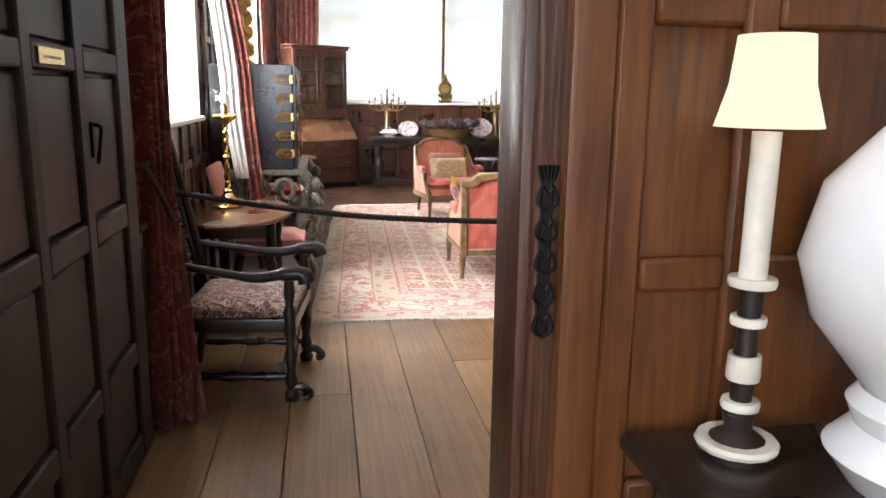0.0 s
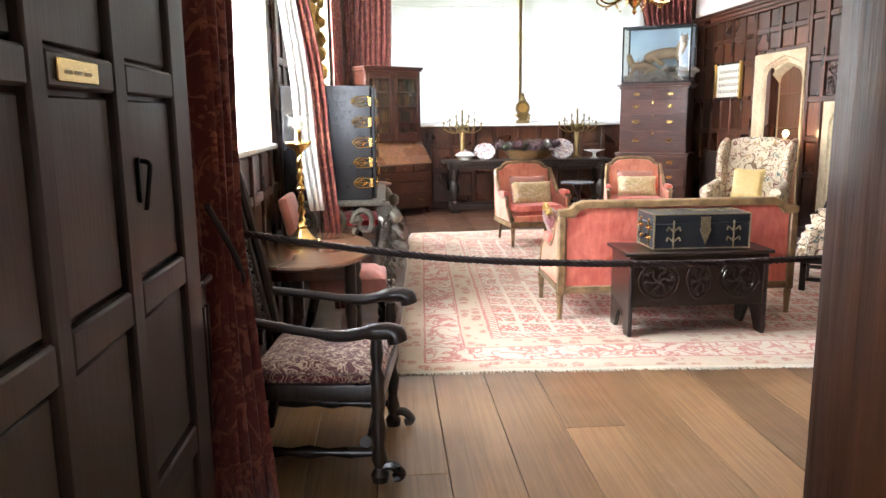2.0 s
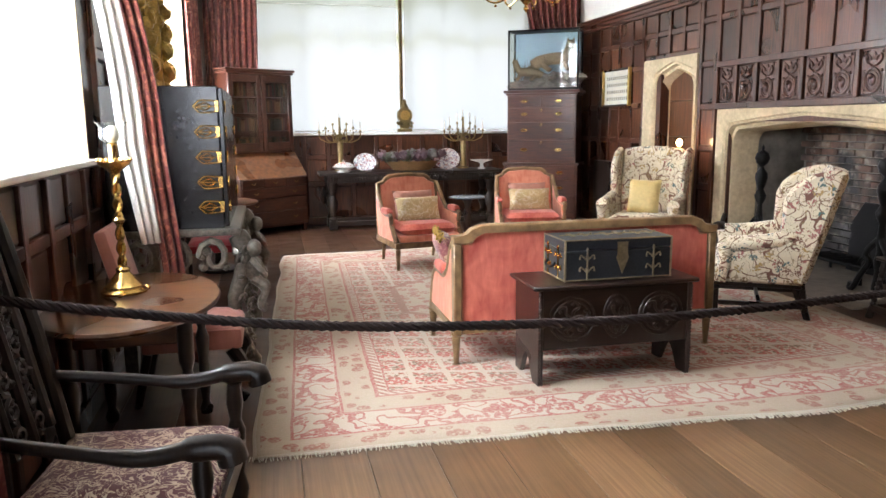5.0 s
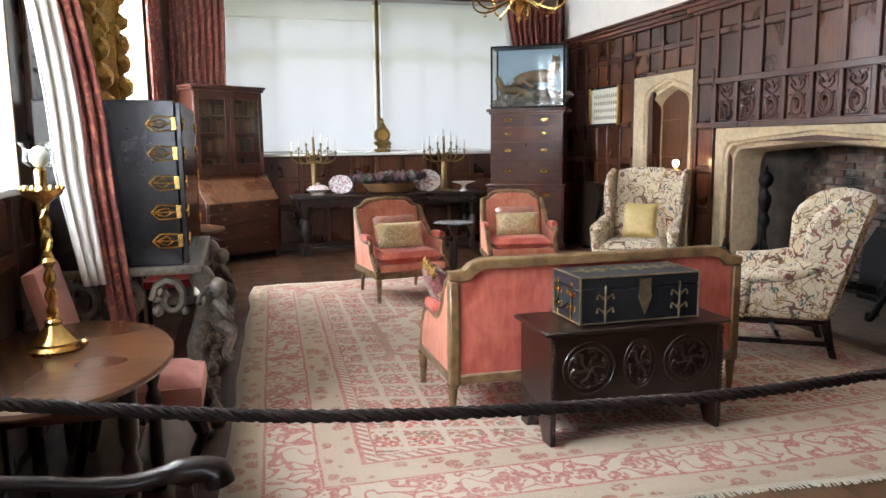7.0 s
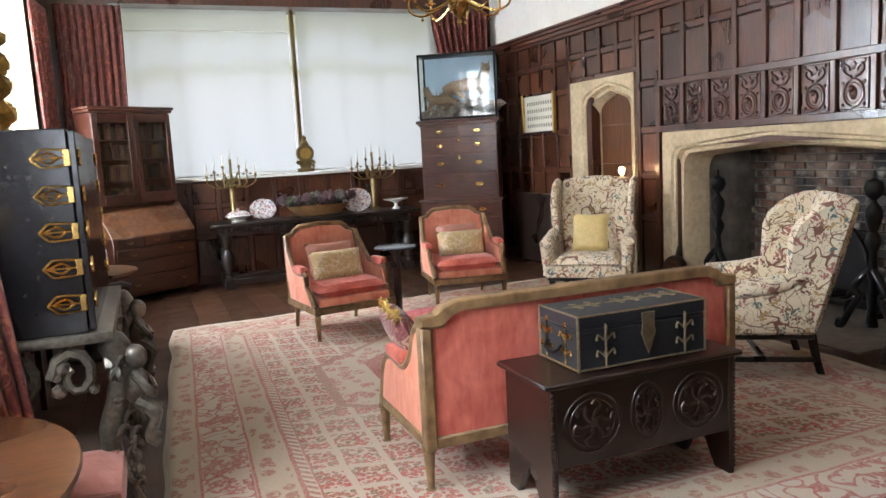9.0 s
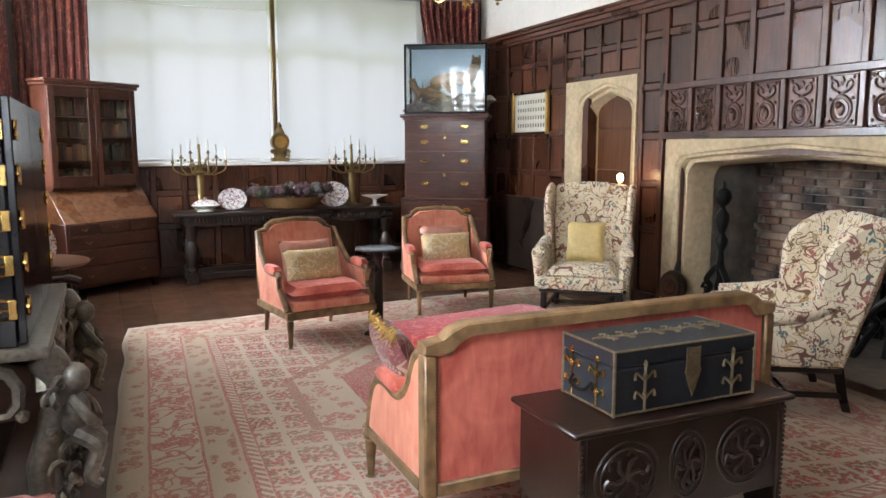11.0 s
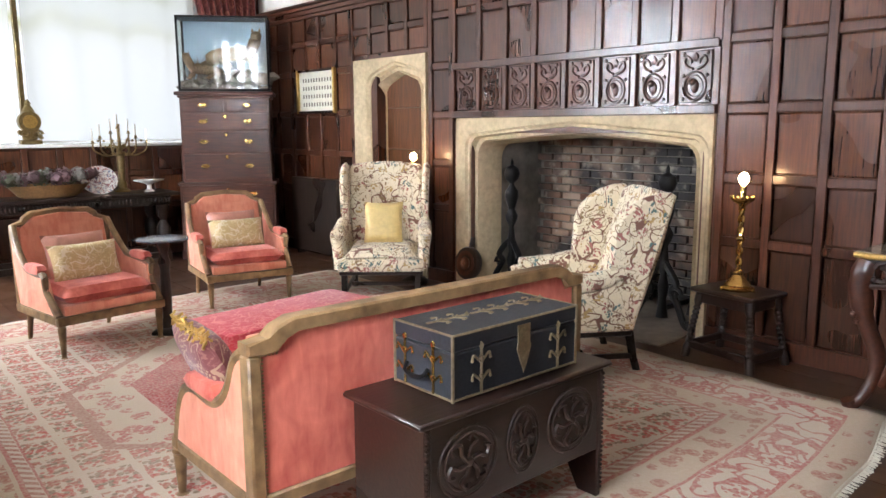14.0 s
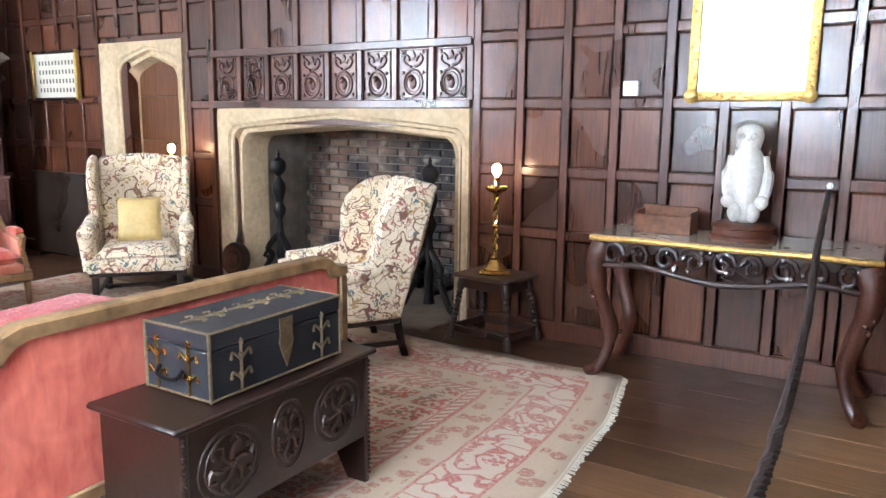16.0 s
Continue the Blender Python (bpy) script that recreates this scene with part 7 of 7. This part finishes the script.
part("carved_frieze", bm, CHEST_WOOD, con, "pierced frieze of carved scrolls and leaves")
for y in (-0.7, 0.7):
    for x, k in ((-0.22, -1), (0.22, 1)):
        s = 1 if y > 0 else -1
        bm = bmesh.new()
        tube(bm, smooth_line([(x, y, 0.82), (x + k * 0.03, y + s * 0.03, 0.7), (x + k * 0.0, y + s * 0.0, 0.5), (x - k * 0.04, y - s * 0.06, 0.3), (x - k * 0.02, y - s * 0.04, 0.13), (x + k * 0.03, y + s * 0.02, 0.02), (x + k * 0.05, y + s * 0.04, 0.05)], 5), [0.07] * 4 + [0.06] * 5 + [0.045] * 8 + [0.034] * 8 + [0.038] * 6, 10)
        for q in range(10):
            ball(bm, (x + k * 0.05, y + s * 0.03 + 0.02 * math.sin(q * 2), 0.5 + q * 0.035), 0.02, 1)
        part("cabriole_leg", bm, MAHOGANY, con, "carved cabriole leg")
bx = thing("wooden_box", "small polished burr walnut tray box", "box", (4.55, 4.77, 0.889))
for b in ((-0.1, -0.085, -0.17, 0.17, 0, 0.11), (0.085, 0.1, -0.17, 0.17, 0, 0.15), (-0.085, 0.085, -0.17, -0.155, 0, 0.13), (-0.085, 0.085, 0.155, 0.17, 0, 0.13)):
    mesh_part("side", lambda bm: box(bm, *b, bevel=0.004), BURR, bx)
mesh_part("bottom", lambda bm: box(bm, -0.085, 0.085, -0.155, 0.155, 0, 0.02), BURR, bx)
owl = thing("stuffed_owl", "stuffed white owl on a perch", "taxidermy", (4.53, 4.32, 0.985))
bm = bmesh.new()
lathe(bm, [(0.03, 0.0), (0.055, 0.02), (0.04, 0.07), (0.06, 0.13), (0.088, 0.22), (0.096, 0.3), (0.085, 0.37), (0.06, 0.42), (0.068, 0.45), (0.078, 0.49), (0.07, 0.53), (0.04, 0.555), (0.005, 0.56)], seg=20, sx=0.9)
for s in (-1, 1):
    tube(bm, smooth_line([(-0.0, s * 0.09, 0.38), (0.0, s * 0.11, 0.26), (0.01, s * 0.09, 0.13), (0.03, s * 0.05, 0.03)]), [0.02] * 5 + [0.034] * 6 + [0.03] * 4 + [0.015] * 4, 8)
    ball(bm, (-0.03, s * 0.09, 0.12), 0.04, 2)
    ball(bm, (-0.03, s * 0.05, 0.06), 0.04, 2, (1, 1, 1.5))
    ball(bm, (-0.058, s * 0.03, 0.49), 0.024, 1)
ball(bm, (-0.08, 0, 0.47), 0.012, 1)
part("plumage", bm, FEATHER, owl)
dome = thing("glass_dome", "tall clear glass dome on a round mahogany base", "dome", (4.53, 4.32, 0.889))
mesh_part("plinth", lambda bm: lathe(bm, [(0.185, 0), (0.185, 0.02), (0.165, 0.03), (0.165, 0.06), (0.175, 0.07), (0.17, 0.08), (0.15, 0.095)], seg=32), MAHOGANY, dome)
mesh_part("dome", lambda bm: lathe(bm, [(0.145, 0.085), (0.145, 0.55)] + [(0.145 * math.cos(a), 0.55 + 0.13 * math.sin(a)) for a in (k / 8 * math.pi / 2 for k in range(1, 9))], seg=32, cap=False), THIN_PANE, dome, "clear glass bell").visible_shadow = False
mir = thing("wall_mirror", "mirror in a carved gilt frame hung on panelling", "mirror", (X1 - 0.035, 4.385, 1.68))
MW, MH = 0.36, 1.15
mesh_part("mirror_plate", lambda bm: box(bm, -0.022, -0.015, -MW + 0.05, MW - 0.05, 0.05, MH - 0.05), MIRROR, mir)
for b in ((-0.045, 0.0, -MW, MW, 0.0, 0.06), (-0.045, 0.0, -MW, MW, MH - 0.06, MH), (-0.045, 0.0, -MW, -MW + 0.06, 0.06, MH - 0.06), (-0.045, 0.0, MW - 0.06, MW, 0.06, MH - 0.06)):
    bm = bmesh.new()
    box(bm, *b, bevel=0.014)
    long_z = b[5] - b[4] > b[3] - b[2]
    n = 34 if long_z else 22
    for k in range(n):
        t = (k + 0.5) / n
        p = (-0.048, (b[2] + b[3]) / 2 + 0.014 * math.sin(k * 1.7), b[4] + (b[5] - b[4]) * t) if long_z else (-0.048, b[2] + (b[3] - b[2]) * t, (b[4] + b[5]) / 2 + 0.014 * math.sin(k * 1.7))
        ball(bm, p, 0.012, 1, (0.7, 1.2, 1))
    part("gilt_side", bm, GILT, mir, "carved gilt moulding")
for y in (-MW + 0.03, MW - 0.03):
    mesh_part("corner_boss", lambda bm: (lathe(bm, [(0.042, 0), (0.044, 0.015), (0.03, 0.02), (0.02, 0.026)], m=pose(-0.046, y, 0.03, 0, -90, 0), seg=12),), GILT, mir)

# ---- chandelier ----
ch = thing("chandelier", "brass chandelier with curved arms hung from the ceiling", "chandelier", (2.22, 8.0, 2.47))
mesh_part("stem", lambda bm: lathe(bm, [(0.003, 0), (0.025, 0.03), (0.012, 0.06), (0.07, 0.12), (0.08, 0.17), (0.04, 0.22), (0.025, 0.3), (0.05, 0.4), (0.02, 0.5), (0.012, CEIL - 2.47)], seg=14), BRASS, ch)
for k in range(8):
    a = k / 8 * 2 * math.pi + 0.2
    arm = smooth_line([(r * math.cos(a), r * math.sin(a), z) for r, z in ((0.06, 0.2), (0.16, 0.14), (0.28, 0.1), (0.37, 0.14), (0.38, 0.22))], 5)
    mesh_part("arm", lambda bm: (tube(bm, arm, 0.009, 6), lathe(bm, [(0.015, 0.22), (0.045, 0.235), (0.015, 0.245), (0.015, 0.28)], (0.38 * math.cos(a), 0.38 * math.sin(a), 0), 10), ball(bm, (0.28 * math.cos(a), 0.28 * math.sin(a), 0.075), 0.014, 1)), BRASS, ch)
    mesh_part("candle", lambda bm: lathe(bm, [(0.011, 0.28), (0.01, 0.38)], (0.38 * math.cos(a), 0.38 * math.sin(a), 0), 8), WAX, ch)
